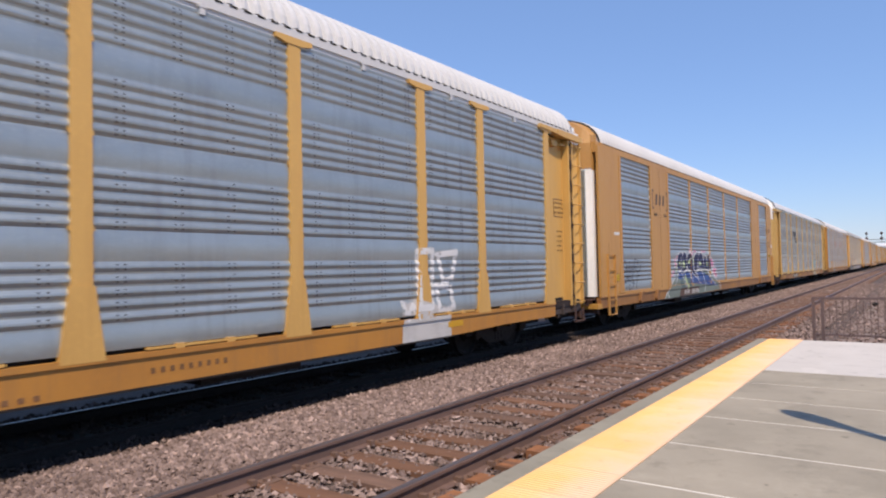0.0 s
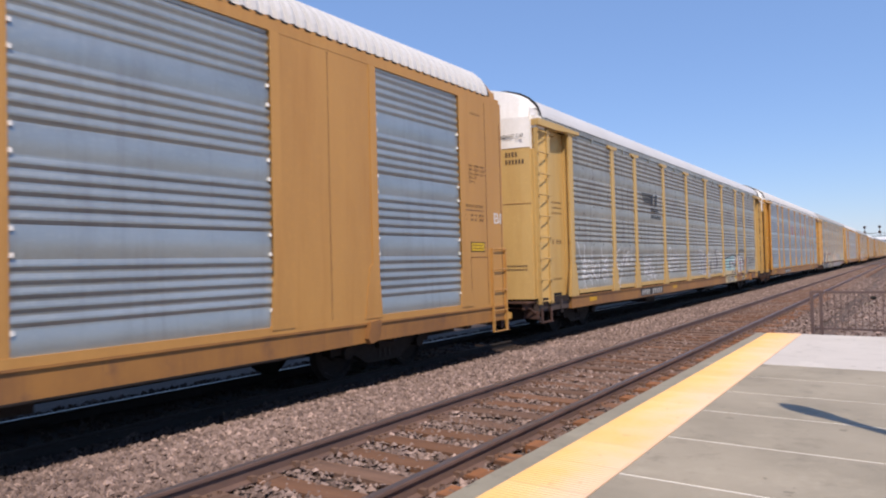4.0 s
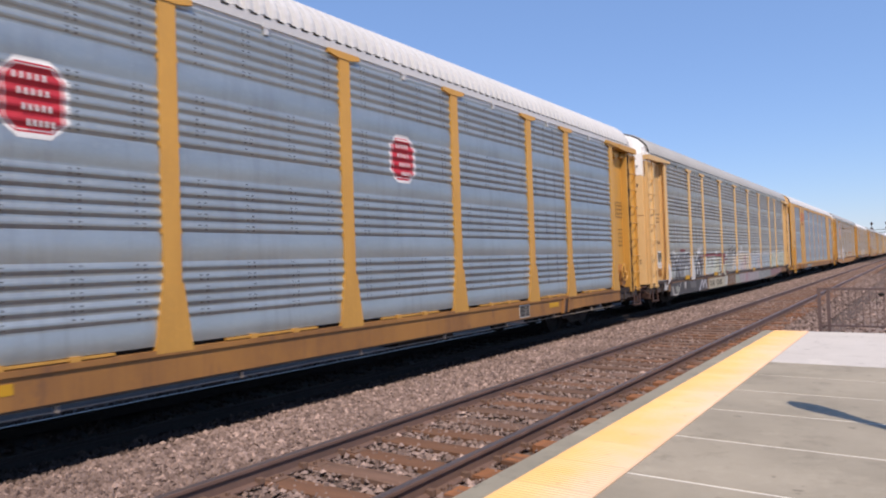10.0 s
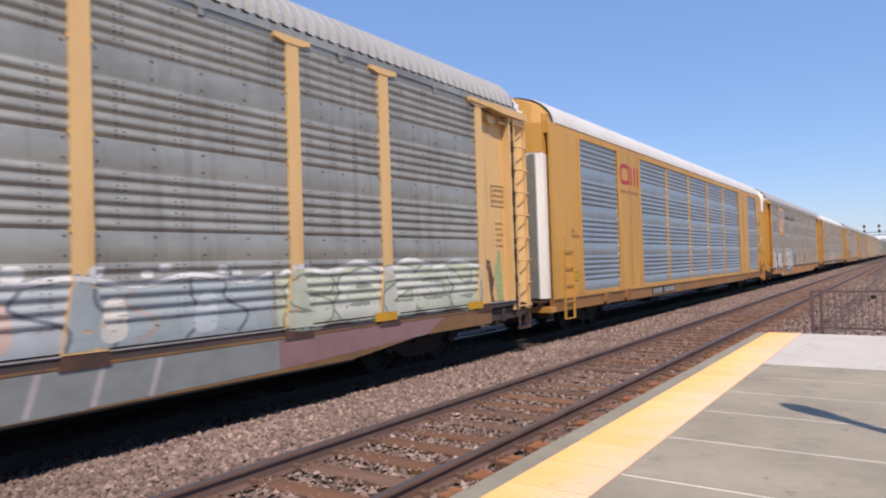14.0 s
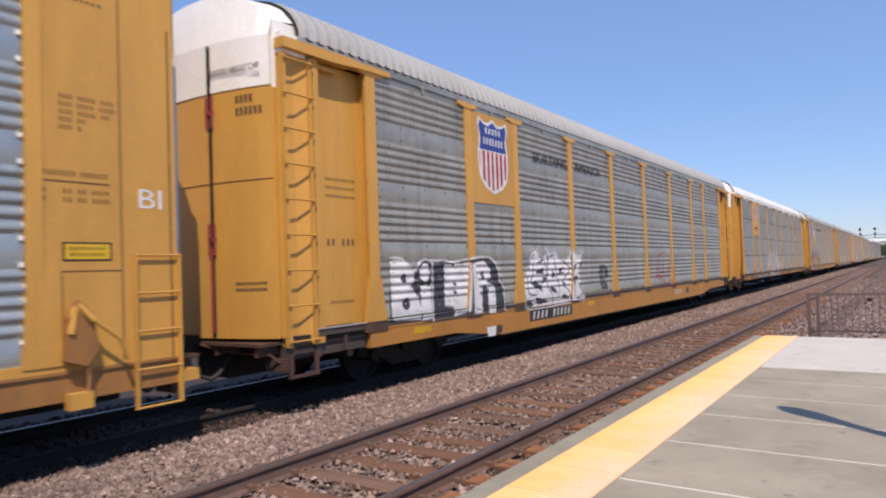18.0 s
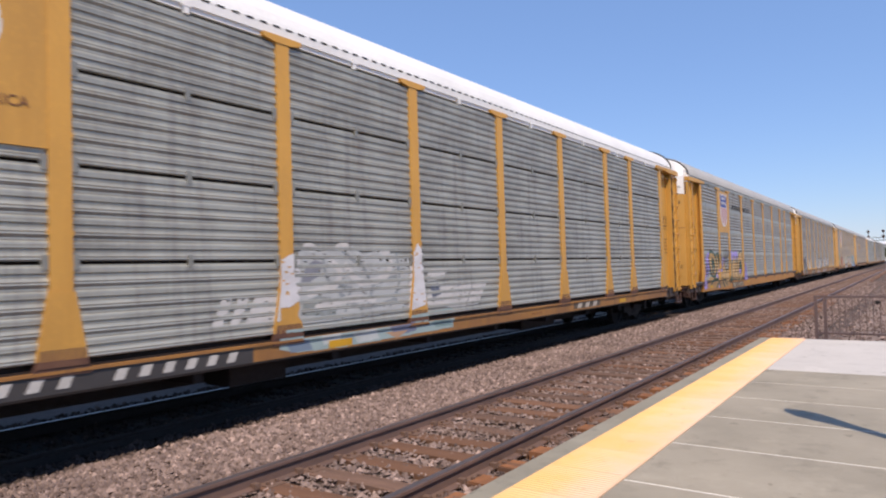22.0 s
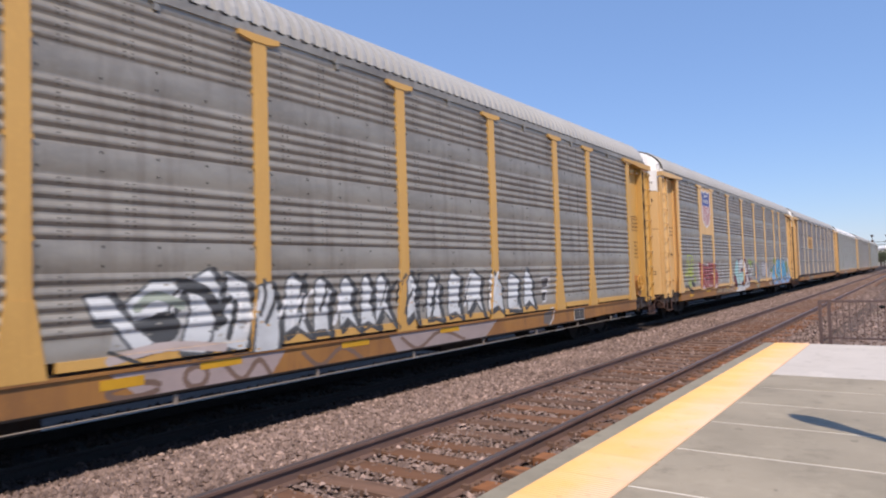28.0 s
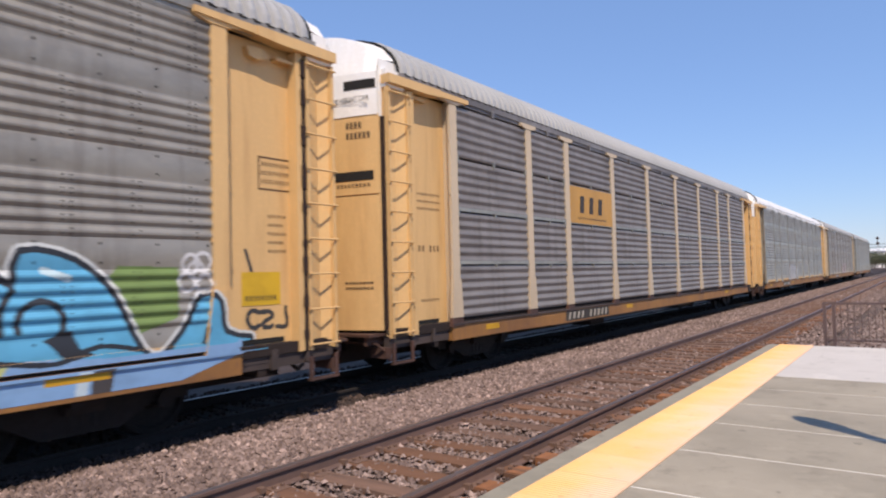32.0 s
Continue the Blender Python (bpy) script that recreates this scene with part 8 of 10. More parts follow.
ops += [("line", RD, smooth([(15.23, 1.31), (15.61, 1.30)], 3), 0.016), ("line", RD, smooth([(15.53, 1.19), (15.88, 0.97)], 3), 0.016), ("line", RD, smooth([(15.76, 1.26), (16.03, 1.13), (16.06, 0.98)], 3), 0.016), ("line", RD, smooth([(15.47, 1.77), (15.78, 1.61), (16.04, 1.36)], 3), 0.016)]
ops += [("line", RD, smooth([(15.96, 2.02), (16.19, 2.03), (16.36, 1.95), (16.31, 1.83)], 3), 0.016), ("line", RD, smooth([(16.53, 1.73), (16.51, 1.32)], 3), 0.016), ("line", RD, smooth([(16.44, 1.50), (16.99, 1.50)], 3), 0.016), ("line", RD, smooth([(16.43, 1.42), (16.96, 1.36)], 3), 0.016)]
ops += [("line", RD, smooth([(16.97, 1.56), (16.99, 1.31)], 3), 0.016), ("line", RD, smooth([(16.33, 1.33), (16.84, 1.06), (16.98, 1.18), (17.26, 1.29)], 3), 0.016), ("line", RD, smooth([(16.63, 1.11), (16.95, 1.04)], 3), 0.016)]
spray(G, "graffiti", 14.9, 17.6, 0.90, 2.2, ops, label="thin red looping scribble")
number_board(G, 6.65, 8.6, 0.62, 0.78)
bars(G, 17.1, 18.0, 0.62, 0.78, 3, (0.6, 0.57, 0.5), HW - 0.008)
patch(G, 18.5, 18.85, 0.60, 0.78, (0.05, 0.05, 0.05), None, "notice_plate")
stencils(G)

# -- eighth car: shield on a plate, white and teal piece
shield_emblem(H, 4.95, 5.70, 3.62, 4.50, 2.95, 4.68, M_yellow)
word(H, "BUILDING AMERICA", 4.66, 5.92, 3.30, 0.14, (0.2, 0.09, 0.04), HW - 0.003)
HW1, HW2, HT = (0.66, 0.65, 0.63), (0.52, 0.54, 0.54), (0.36, 0.46, 0.46)
ops = []
ops += [("fill", HW1, [(7.95, 1.50), (8.10, 1.51), (7.94, 1.15), (7.76, 1.10)]), ("fill", HW1, [(8.18, 1.51), (8.34, 1.51), (8.17, 1.16), (8.03, 1.14)]), ("fill", HW1, [(8.42, 1.51), (8.77, 1.51), (8.76, 1.15), (8.25, 1.15)]), ("fill", (0.74, 0.73, 0.75), [(8.77, 1.63), (8.80, 1.91), (8.97, 1.99), (9.15, 1.95), (9.14, 1.62), (9.12, 1.41), (8.90, 1.31), (8.76, 1.32)])]
ops += [("fill", HW2, [(9.11, 2.06), (9.31, 2.10), (9.45, 2.02), (9.88, 2.07), (10.11, 2.11), (10.33, 1.99), (10.58, 2.03), (11.10, 1.99), (11.40, 1.95), (11.36, 1.11), (9.13, 1.08), (9.04, 1.20), (9.14, 1.48)]), ("fill", (0.26, 0.27, 0.31), [(9.14, 1.62), (9.25, 1.84), (9.40, 1.91), (9.55, 1.87), (9.46, 1.69), (9.29, 1.62)]), ("fill", (0.30, 0.33, 0.32), [(9.18, 1.37), (9.43, 1.43), (9.85, 1.37), (9.74, 1.14), (9.43, 1.17), (9.13, 1.19)]), ("line", (0.34, 0.37, 0.38), smooth([(9.88, 2.07), (10.12, 1.91), (10.33, 1.83)], 3), 0.03)]
ops += [("line", (0.34, 0.37, 0.38), smooth([(9.55, 1.91), (9.65, 1.61), (10.08, 1.51)], 3), 0.03), ("line", (0.34, 0.37, 0.38), smooth([(10.33, 1.83), (10.56, 1.58), (11.08, 1.65)], 3), 0.03), ("line", (0.34, 0.37, 0.38), smooth([(11.10, 1.99), (11.15, 1.56), (10.93, 1.23)], 3), 0.03), ("line", (0.34, 0.37, 0.38), smooth([(9.86, 1.44), (10.31, 1.22), (11.07, 1.30)], 3), 0.03)]
ops += [("line", (0.34, 0.37, 0.38), smooth([(9.44, 1.46), (9.58, 1.16)], 3), 0.03), ("line", (0.34, 0.37, 0.38), smooth([(10.56, 1.58), (10.42, 1.22)], 3), 0.03), ("line", (0.34, 0.37, 0.38), smooth([(10.08, 1.51), (9.96, 1.21)], 3), 0.03), ("line", HW1, smooth([(9.29, 1.47), (9.75, 1.56), (9.87, 1.75), (9.71, 1.87)], 3), 0.05)]
ops += [("line", HW1, smooth([(9.98, 1.83), (10.26, 1.59), (10.82, 1.65), (10.96, 1.86)], 3), 0.05), ("line", HW1, smooth([(9.43, 1.28), (10.08, 1.36), (10.55, 1.33)], 3), 0.05), ("fill", HW1, ring(9.30, 2.08, 0.12, 0.06)), ("fill", HW1, ring(9.94, 2.09, 0.16, 0.06))]
ops += [("fill", HW1, ring(10.83, 2.03, 0.13, 0.05)), ("fill", (0.76, 0.75, 0.77), [(11.36, 1.11), (11.43, 1.90), (11.60, 2.17), (11.78, 1.99), (11.77, 1.18)]), ("fill", HW1, [(11.88, 1.74), (12.47, 1.75), (12.29, 1.57), (11.87, 1.55)]), ("fill", HW1, [(11.86, 1.40), (12.59, 1.51), (13.73, 1.50), (13.38, 1.10), (12.57, 1.08), (11.85, 1.17)])]
ops += [("fill", (0.16, 0.18, 0.24), [(11.94, 1.49), (12.18, 1.52), (12.25, 1.33), (12.01, 1.27)]), ("line", (0.40, 0.40, 0.40), [(13.21, 1.44), (13.01, 1.10)], 0.02), ("fill", HT, [(8.75, 0.94), (8.85, 1.03), (9.84, 1.02), (11.33, 1.03), (12.57, 1.08), (12.55, 0.75), (9.83, 0.71), (9.02, 0.73), (8.75, 0.80)]), ("fill", (0.20, 0.26, 0.34), [(8.84, 0.89), (9.22, 0.89), (9.31, 0.74), (8.93, 0.74)])]
ops += [("fill", (0.56, 0.60, 0.60), [(9.42, 0.95), (9.74, 1.07), (9.84, 0.83), (9.51, 0.77)]), ("fill", (0.20, 0.22, 0.32), [(10.79, 0.94), (11.47, 0.95), (11.53, 0.79), (11.04, 0.75)]), ("fill", (0.52, 0.32, 0.20), [(10.78, 0.82), (11.32, 0.81), (11.04, 0.71)]), ("fill", (0.56, 0.60, 0.60), [(10.06, 0.88), (10.54, 0.92), (10.65, 0.75), (10.17, 0.73)])]
ops += [("fill", (0.22, 0.32, 0.32), [(11.91, 0.89), (12.39, 0.95), (12.55, 0.79), (12.06, 0.79)])]
spray(H, "graffiti", 7.4, 14.4, 0.46, 2.2, ops, style="quad", wear=0.10, label="white and teal graffiti piece")
slab_part("number_board", ink((0.06, 0.055, 0.055)), H, 5.0, 8.35, 0.695, 0.872, HW - 0.012, HW - 0.009)
bars(H, 5.3, 8.2, 0.735, 0.845, 11, (0.6, 0.58, 0.55), HW - 0.005, "number_marking", 0.05, gaps=(4,))
patch(H, 17.48, 19.05, 0.735, 0.865, (0.10, 0.075, 0.055), None, "owner_board", "dark faded board with three pale slanted marks")
for k in range(3):
    bm = bmesh.new()
    y = 17.66 + k * 0.45
    prism(bm, [(y, 0.74), (y + 0.08, 0.86), (y + 0.31, 0.86), (y + 0.22, 0.74)], HW - 0.009, HW - 0.006)
    part("owner_mark", bm, ink((0.56, 0.49, 0.40)), H)
bars(H, 15.40, 15.88, 0.745, 0.79, 6, (0.24, 0.10, 0.04), HW - 0.008, "stencil")
bars(H, 15.48, 15.80, 0.815, 0.845, 5, (0.30, 0.14, 0.05), HW - 0.008, "stencil")
for y in POSTS[1:-1]:
    bm = bmesh.new()
    prism(bm, [(y - 0.24, 0.935), (y - 0.20, 1.10), (y + 0.20, 1.10), (y + 0.24, 0.935)], HW - 0.02, HW + 0.014)
    part("post_foot", bm, M_foot, H, "dark rusty post foot")
stencils(H)

patch(K, 24.69, 25.28, 1.41, 1.82, (0.74, 0.46, 0.02), HW - BAY + 0.002, "warning_sticker", "yellow warning sticker")
bars(K, 24.74, 25.23, 1.47, 1.53, 8, (0.06, 0.05, 0.03), HW - BAY + 0.008, "stencil")
for c_, m_, z_, boards, jacks in ((D, M_sill, 0.50, ((19.09, 19.51),), (21.0,)), (Jj, M_sill, 0.465, ((20.42, 20.98),), ()), (C, M_sill, 0, (), (22.45,))):
    for a_, b_ in boards:
        notice_board(c_, a_, b_, 0.61, 0.865)
    for a_ in jacks:
        jack_bracket(c_, a_, m_)
    if z_:
        air_line(c_, 1.6, 24.2, z_, M_air)
# tail of the silver letters on the tenth car
DKG = (0.075, 0.07, 0.07)
ops = []
for q in ([(18.88, 1.62), (19.26, 1.64), (19.17, 1.42), (18.88, 1.38)], [(18.88, 1.33), (19.11, 1.34), (19.06, 1.13), (18.88, 1.10)]):
    ops += [("fill", DKG, q), ("line", (0.72, 0.72, 0.72), [q[0], q[1], q[2], q[3]], 0.022)]
ops += [("fill", (0.16, 0.14, 0.13), [(18.88, 0.66), (18.95, 0.88), (19.30, 0.93), (19.30, 0.70), (19.15, 0.62)]), ("line", (0.72, 0.72, 0.72), smooth([(19.18, 0.93), (19.36, 0.95), (19.36, 0.76), (19.18, 0.62)], 3), 0.018)]
spray(Jj, "graffiti", 18.9, 19.5, 0.46, 1.9, ops, wear=0.08, label="dark letter end outlined in white")
# green drips on the end plate of the fifth car
GRN = (0.36, 0.46, 0.22)
spray(Ee, "graffiti", 24.6, 25.45, 0.95, 2.2, [("fill", (0.13, 0.065, 0.045), [(24.62, 1.85), (24.86, 1.78), (24.90, 1.58), (24.98, 1.43), (24.92, 1.2), (24.97, 0.97), (24.62, 0.97)]), ("fill", GRN, [(25.14, 2.0), (25.24, 2.0), (25.30, 1.42), (25.32, 1.0), (25.08, 1.02), (25.05, 1.40)]), ("fill", (0.34, 0.50, 0.28), [(25.02, 1.75), (25.10, 1.72), (25.10, 1.2), (25.02, 1.3)])], wear=0.12, seed=7, label="green spray paint drips and brown rust")

# -- ninth car: purple and gold mural, shield and slogan
shield_emblem(I, 4.70, 5.92, 3.18, 4.62, 2.95, 4.66, M_yellow)
slogan(I, 6.92, 4.02)
PUR, GOLD, DKG = (0.40, 0.32, 0.72), (0.60, 0.38, 0.15), (0.025, 0.07, 0.04)
BRN, GGR, BLK = (0.46, 0.27, 0.10), (0.36, 0.40, 0.34), (0.02, 0.02, 0.03)
ops = []
ops += [("fill", PUR, smooth([(2.17, 1.65), (2.14, 1.91), (2.38, 2.06), (2.59, 2.09), (2.58, 1.41), (1.98, 1.09), (1.71, 1.03), (1.89, 1.31)], 3, True)), ("fill", PUR, [(1.71, 1.03), (2.20, 1.02), (2.08, 0.72), (1.71, 0.69)]), ("fill", BRN, [(2.17, 0.71), (2.23, 0.91), (3.50, 0.97), (5.22, 0.93), (6.08, 0.79), (5.40, 0.60), (3.30, 0.70)]), ("fill", GOLD, [(2.32, 1.01), (2.70, 1.18), (3.51, 1.10), (4.41, 1.27), (4.33, 1.01), (3.30, 0.94)])]
ops += [("fill", DKG, smooth([(2.55, 1.63), (2.57, 2.01), (2.71, 2.13), (2.95, 2.20), (3.32, 2.14), (3.66, 1.96), (3.92, 1.70), (3.91, 1.43), (3.75, 1.25), (3.51, 1.09), (3.24, 1.09), (2.93, 1.15), (2.67, 1.31)], 3, True)), ("fill", GOLD, smooth([(2.65, 1.74), (2.68, 2.01), (2.86, 2.08), (3.19, 2.05), (3.52, 1.90), (3.73, 1.64), (3.71, 1.46), (3.44, 1.23), (3.12, 1.21), (2.93, 1.33), (2.79, 1.51)], 3, True)), ("fill", DKG, smooth([(2.97, 1.61), (3.00, 1.84), (3.19, 1.90), (3.38, 1.84), (3.48, 1.59), (3.41, 1.38), (3.21, 1.22), (3.07, 1.32)], 3, True)), ("fill", GGR, ring(3.21, 1.48, 0.09, 0.09))]
ops += [("line", DKG, smooth([(3.20, 1.54), (3.17, 1.37), (3.12, 1.26)], 3), 0.02), ("fill", PUR, [(3.65, 1.15), (3.81, 1.42), (3.90, 1.32), (3.92, 1.06)]), *outlined(GOLD, DKG, [(3.81, 1.98), (3.92, 2.02), (4.03, 1.70), (4.17, 1.39), (4.50, 1.33), (4.58, 1.13), (4.03, 1.11), (3.84, 1.42)], 0.03), ("fill", DKG, smooth([(3.94, 2.09), (4.15, 2.11), (4.25, 1.89), (4.20, 1.69), (4.07, 1.75)], 3, True))]
ops += [("line", DKG, smooth([(3.63, 2.05), (3.74, 2.02), (3.96, 2.09), (4.11, 2.01)], 3), 0.03), ("line", PUR, smooth([(4.17, 1.38), (4.52, 1.41), (4.79, 1.60), (5.00, 1.90), (5.14, 1.66), (5.15, 1.34)], 3), 0.07), ("line", DKG, smooth([(4.18, 1.43), (4.52, 1.46), (4.77, 1.65), (5.00, 1.96)], 3), 0.014), *outlined(GOLD, DKG, [(4.63, 1.20), (4.86, 1.52), (5.03, 1.74), (5.14, 1.66), (5.28, 1.33), (5.42, 1.05), (4.84, 1.03)], 0.025)]
ops += [*outlined(GOLD, DKG, [(5.20, 1.19), (5.74, 1.40), (5.87, 1.27), (5.97, 0.98), (5.41, 0.91)], 0.025), ("fill", PUR, [(5.87, 1.88), (5.99, 2.11), (6.34, 2.21), (6.97, 2.12), (7.60, 2.24), (7.78, 1.86), (7.09, 1.78), (6.45, 1.79)]), *outlined(GOLD, DKG, [(5.90, 1.21), (5.96, 1.94), (6.16, 2.10), (6.39, 2.02), (6.56, 1.58), (6.83, 1.85), (7.04, 1.93), (7.16, 1.56), (7.46, 1.93), (7.59, 1.75), (7.72, 1.27), (7.85, 0.93), (7.05, 0.96), (6.29, 0.99)], 0.03), ("line", DKG, smooth([(6.23, 1.79), (6.29, 0.99)], 3), 0.035)]
ops += [("line", DKG, smooth([(6.56, 1.58), (6.48, 1.05)], 3), 0.035), ("line", DKG, smooth([(7.16, 1.56), (7.06, 1.09)], 3), 0.035), ("line", DKG, smooth([(7.45, 1.86), (7.65, 1.05)], 3), 0.035), ("line", DKG, smooth([(6.09, 1.87), (6.05, 1.32)], 3), 0.035)]
ops += [*outlined(GOLD, DKG, [(7.72, 1.68), (7.97, 2.04), (8.46, 2.12), (8.81, 1.75), (8.85, 1.26), (8.39, 0.94), (7.91, 0.94), (7.72, 1.27)], 0.04), ("fill", DKG, smooth([(7.90, 1.35), (8.01, 1.67), (8.35, 1.76), (8.54, 1.47), (8.34, 1.14), (8.00, 1.12)], 3, True)), ("fill", PUR, ring(8.12, 1.28, 0.18, 0.13)), ("fill", PUR, [(8.83, 0.85), (9.06, 1.65), (9.51, 1.66), (9.77, 0.88)])]
ops += [("line", DKG, smooth([(8.98, 0.94), (9.23, 1.54), (9.80, 0.77)], 3), 0.022), ("line", BLK, smooth([(5.11, 2.16), (5.22, 1.90)], 3), 0.028), ("line", BLK, smooth([(5.36, 2.22), (5.38, 1.91)], 3), 0.028), ("line", BLK, smooth([(5.67, 2.26), (5.55, 1.88)], 3), 0.028)]
ops += [("line", BLK, smooth([(5.88, 2.13), (5.60, 1.71)], 3), 0.028), ("line", BLK, smooth([(5.20, 1.85), (5.41, 1.88), (5.67, 1.83), (5.59, 1.64), (5.43, 1.49), (5.29, 1.62), (5.20, 1.85)], 3), 0.028), ("line", BLK, smooth([(5.29, 1.73), (5.54, 1.74)], 3), 0.028), ("line", BLK, smooth([(5.43, 1.51), (5.43, 1.32)], 3), 0.028)]
ops += [("line", BLK, smooth([(5.05, 1.88), (5.19, 1.77)], 3), 0.028), ("line", DKG, smooth([(2.78, 0.88), (3.11, 0.99), (3.93, 1.02)], 3), 0.06), ("line", DKG, smooth([(3.50, 0.62), (4.01, 0.89), (4.43, 0.41)], 3), 0.05), ("fill", PUR, [(3.84, 0.69), (4.04, 0.82), (4.17, 0.67)])]
ops += [("line", DKG, smooth([(4.58, 1.00), (5.02, 0.67)], 3), 0.06), ("line", DKG, smooth([(5.07, 0.91), (5.46, 0.75)], 3), 0.04), ("fill", DKG, [(5.90, 1.10), (6.30, 1.11), (6.35, 0.82), (5.96, 0.80)]), ("line", BLK, smooth([(2.14, 1.63), (2.20, 1.67), (2.33, 1.67), (2.39, 1.62), (2.32, 1.58), (2.20, 1.59), (2.14, 1.63)], 3), 0.022)]
ops += [("line", BLK, smooth([(2.04, 1.45), (2.12, 1.49), (2.15, 1.41), (2.08, 1.34), (2.16, 1.33)], 3), 0.022), ("line", BLK, smooth([(2.18, 1.50), (2.23, 1.33), (2.29, 1.51), (2.33, 1.32), (2.43, 1.49)], 3), 0.022), ("line", BLK, smooth([(2.51, 1.44), (2.41, 1.26), (2.47, 1.19)], 3), 0.022), ("line", BLK, smooth([(2.15, 1.29), (2.30, 1.22), (2.20, 1.17)], 3), 0.022)]
ops += [("line", BLK, smooth([(4.27, 2.06), (4.24, 1.61)], 3), 0.018), ("line", BLK, smooth([(4.42, 2.02), (4.39, 1.59)], 3), 0.018), ("line", BLK, smooth([(4.28, 1.82), (4.50, 1.89), (4.47, 1.75), (4.29, 1.70)], 3), 0.018), ("line", BLK, smooth([(4.35, 1.99), (4.50, 1.99)], 3), 0.018)]
spray(I, "graffiti", 1.4, 10.4, 0.46, 2.42, ops, wear=0.03, label="purple, gold and green graffiti mural")
number_board(I, 6.5, 8.6, 0.62, 0.78, back=(0.10, 0.06, 0.03), rgb=(0.5, 0.45, 0.35))
stencils(I)

# -- tenth car: round end emblem, dark bubbles outlined in white, silver letters
spray(Jj, "round_emblem", 0.74, 1.56, 3.6, 4.5, [("fill", (0.02, 0.07, 0.04), ring(1.15, 4.05, 0.37, 0.40, 24)), ("fill", (0.75, 0.76, 0.78), ring(1.15, 4.05, 0.26, 0.28, 24)), ("line", (0.04, 0.12, 0.40), [(1.15, 3.82), (1.15, 4.28)], 0.055), ("line", (0.04, 0.12, 0.40), [(0.95, 4.05), (1.35, 4.05)], 0.05)]
      + [("line", (0.6, 0.62, 0.58), ring(1.15, 4.05, 0.32, 0.34, 5, a, a + 38), 0.022) for a in range(0, 360, 60)], flat=HW - BAY, label="round dark green, white and blue emblem")
bars(Jj, 0.83, 1.56, 2.36, 2.47, 8, (0.12, 0.07, 0.04), HW - BAY + 0.002, "number_marking")
DF = (0.07, 0.075, 0.09)
ops = []
ops += [("fill", DF, [(1.65, 0.91), (1.83, 1.04), (1.75, 1.54), (1.79, 1.85), (1.95, 1.96), (2.12, 1.90), (2.39, 1.97), (2.56, 1.87), (2.86, 1.99), (3.03, 1.86), (3.30, 1.98), (3.47, 1.80), (3.52, 1.47), (3.81, 1.49), (3.95, 1.11), (3.97, 0.91), (3.78, 0.62), (3.25, 0.65), (2.68, 0.60), (2.36, 0.60), (2.13, 0.61), (1.92, 0.81)]), ("fill", (0.42, 0.42, 0.42), [(2.40, 0.62), (2.61, 0.77), (2.68, 0.60)]), ("line", WHITE, smooth([(1.65, 0.91), (1.80, 0.94), (1.83, 1.04), (1.81, 1.26), (1.75, 1.49), (1.75, 1.68), (1.81, 1.85), (1.95, 1.96), (2.06, 1.96), (2.12, 1.87), (2.15, 1.79)], 3), 0.021), ("line", WHITE, smooth([(2.15, 1.79), (2.25, 1.92), (2.39, 1.97), (2.50, 1.91), (2.56, 1.78)], 3), 0.021)]
ops += [("line", WHITE, smooth([(2.58, 1.81), (2.73, 1.93), (2.86, 1.99), (2.96, 1.94), (3.02, 1.83), (2.98, 1.72)], 3), 0.021), ("line", WHITE, smooth([(3.02, 1.83), (3.14, 1.96), (3.30, 1.98), (3.44, 1.89), (3.47, 1.73)], 3), 0.021), ("line", WHITE, smooth([(2.13, 1.84), (2.15, 1.53), (2.16, 1.24), (2.18, 0.95), (2.19, 0.82)], 3), 0.021), ("line", WHITE, smooth([(2.54, 1.84), (2.56, 1.51), (2.56, 1.15), (2.72, 0.93), (2.61, 0.77), (2.40, 0.62)], 3), 0.021)]
ops += [("line", WHITE, smooth([(3.05, 1.80), (3.06, 1.49), (3.07, 1.24), (3.04, 1.08)], 3), 0.021), ("line", WHITE, smooth([(3.46, 1.83), (3.47, 1.60), (3.44, 1.34), (3.41, 1.18)], 3), 0.021), ("line", WHITE, smooth([(3.62, 1.58), (3.72, 1.74), (3.93, 1.81), (4.14, 1.75), (4.19, 1.58), (4.17, 1.37), (4.04, 1.31), (3.94, 1.38), (3.84, 1.52), (3.72, 1.59), (3.62, 1.56)], 3), 0.021), ("line", WHITE, smooth([(3.44, 1.31), (3.57, 1.47), (3.71, 1.51), (3.84, 1.42), (3.84, 1.25)], 3), 0.021)]
ops += [("line", WHITE, smooth([(3.26, 0.81), (3.23, 0.97), (3.32, 1.16), (3.51, 1.24), (3.75, 1.21), (3.92, 1.05), (3.96, 0.87), (3.86, 0.68), (3.73, 0.61)], 3), 0.021), ("line", WHITE, smooth([(2.87, 1.03), (3.06, 1.08), (3.22, 1.05), (3.20, 0.99), (2.95, 1.01), (2.87, 1.03)], 3), 0.021), ("line", WHITE, smooth([(3.59, 0.96), (3.59, 0.81)], 3), 0.021), ("line", WHITE, smooth([(3.62, 0.71), (3.69, 0.78), (3.75, 0.73), (3.70, 0.63), (3.62, 0.66), (3.62, 0.71)], 3), 0.021)]
ops += [("line", WHITE, smooth([(2.31, 0.82), (2.37, 0.89), (2.43, 0.84), (2.39, 0.74), (2.32, 0.76), (2.31, 0.82)], 3), 0.021), ("line", WHITE, smooth([(1.65, 0.91), (1.82, 0.87), (1.99, 0.77), (2.13, 0.61)], 3), 0.021)]
spray(Jj, "graffiti", 1.4, 4.5, 0.46, 2.2, ops, label="dark rounded graffiti outlined in white")
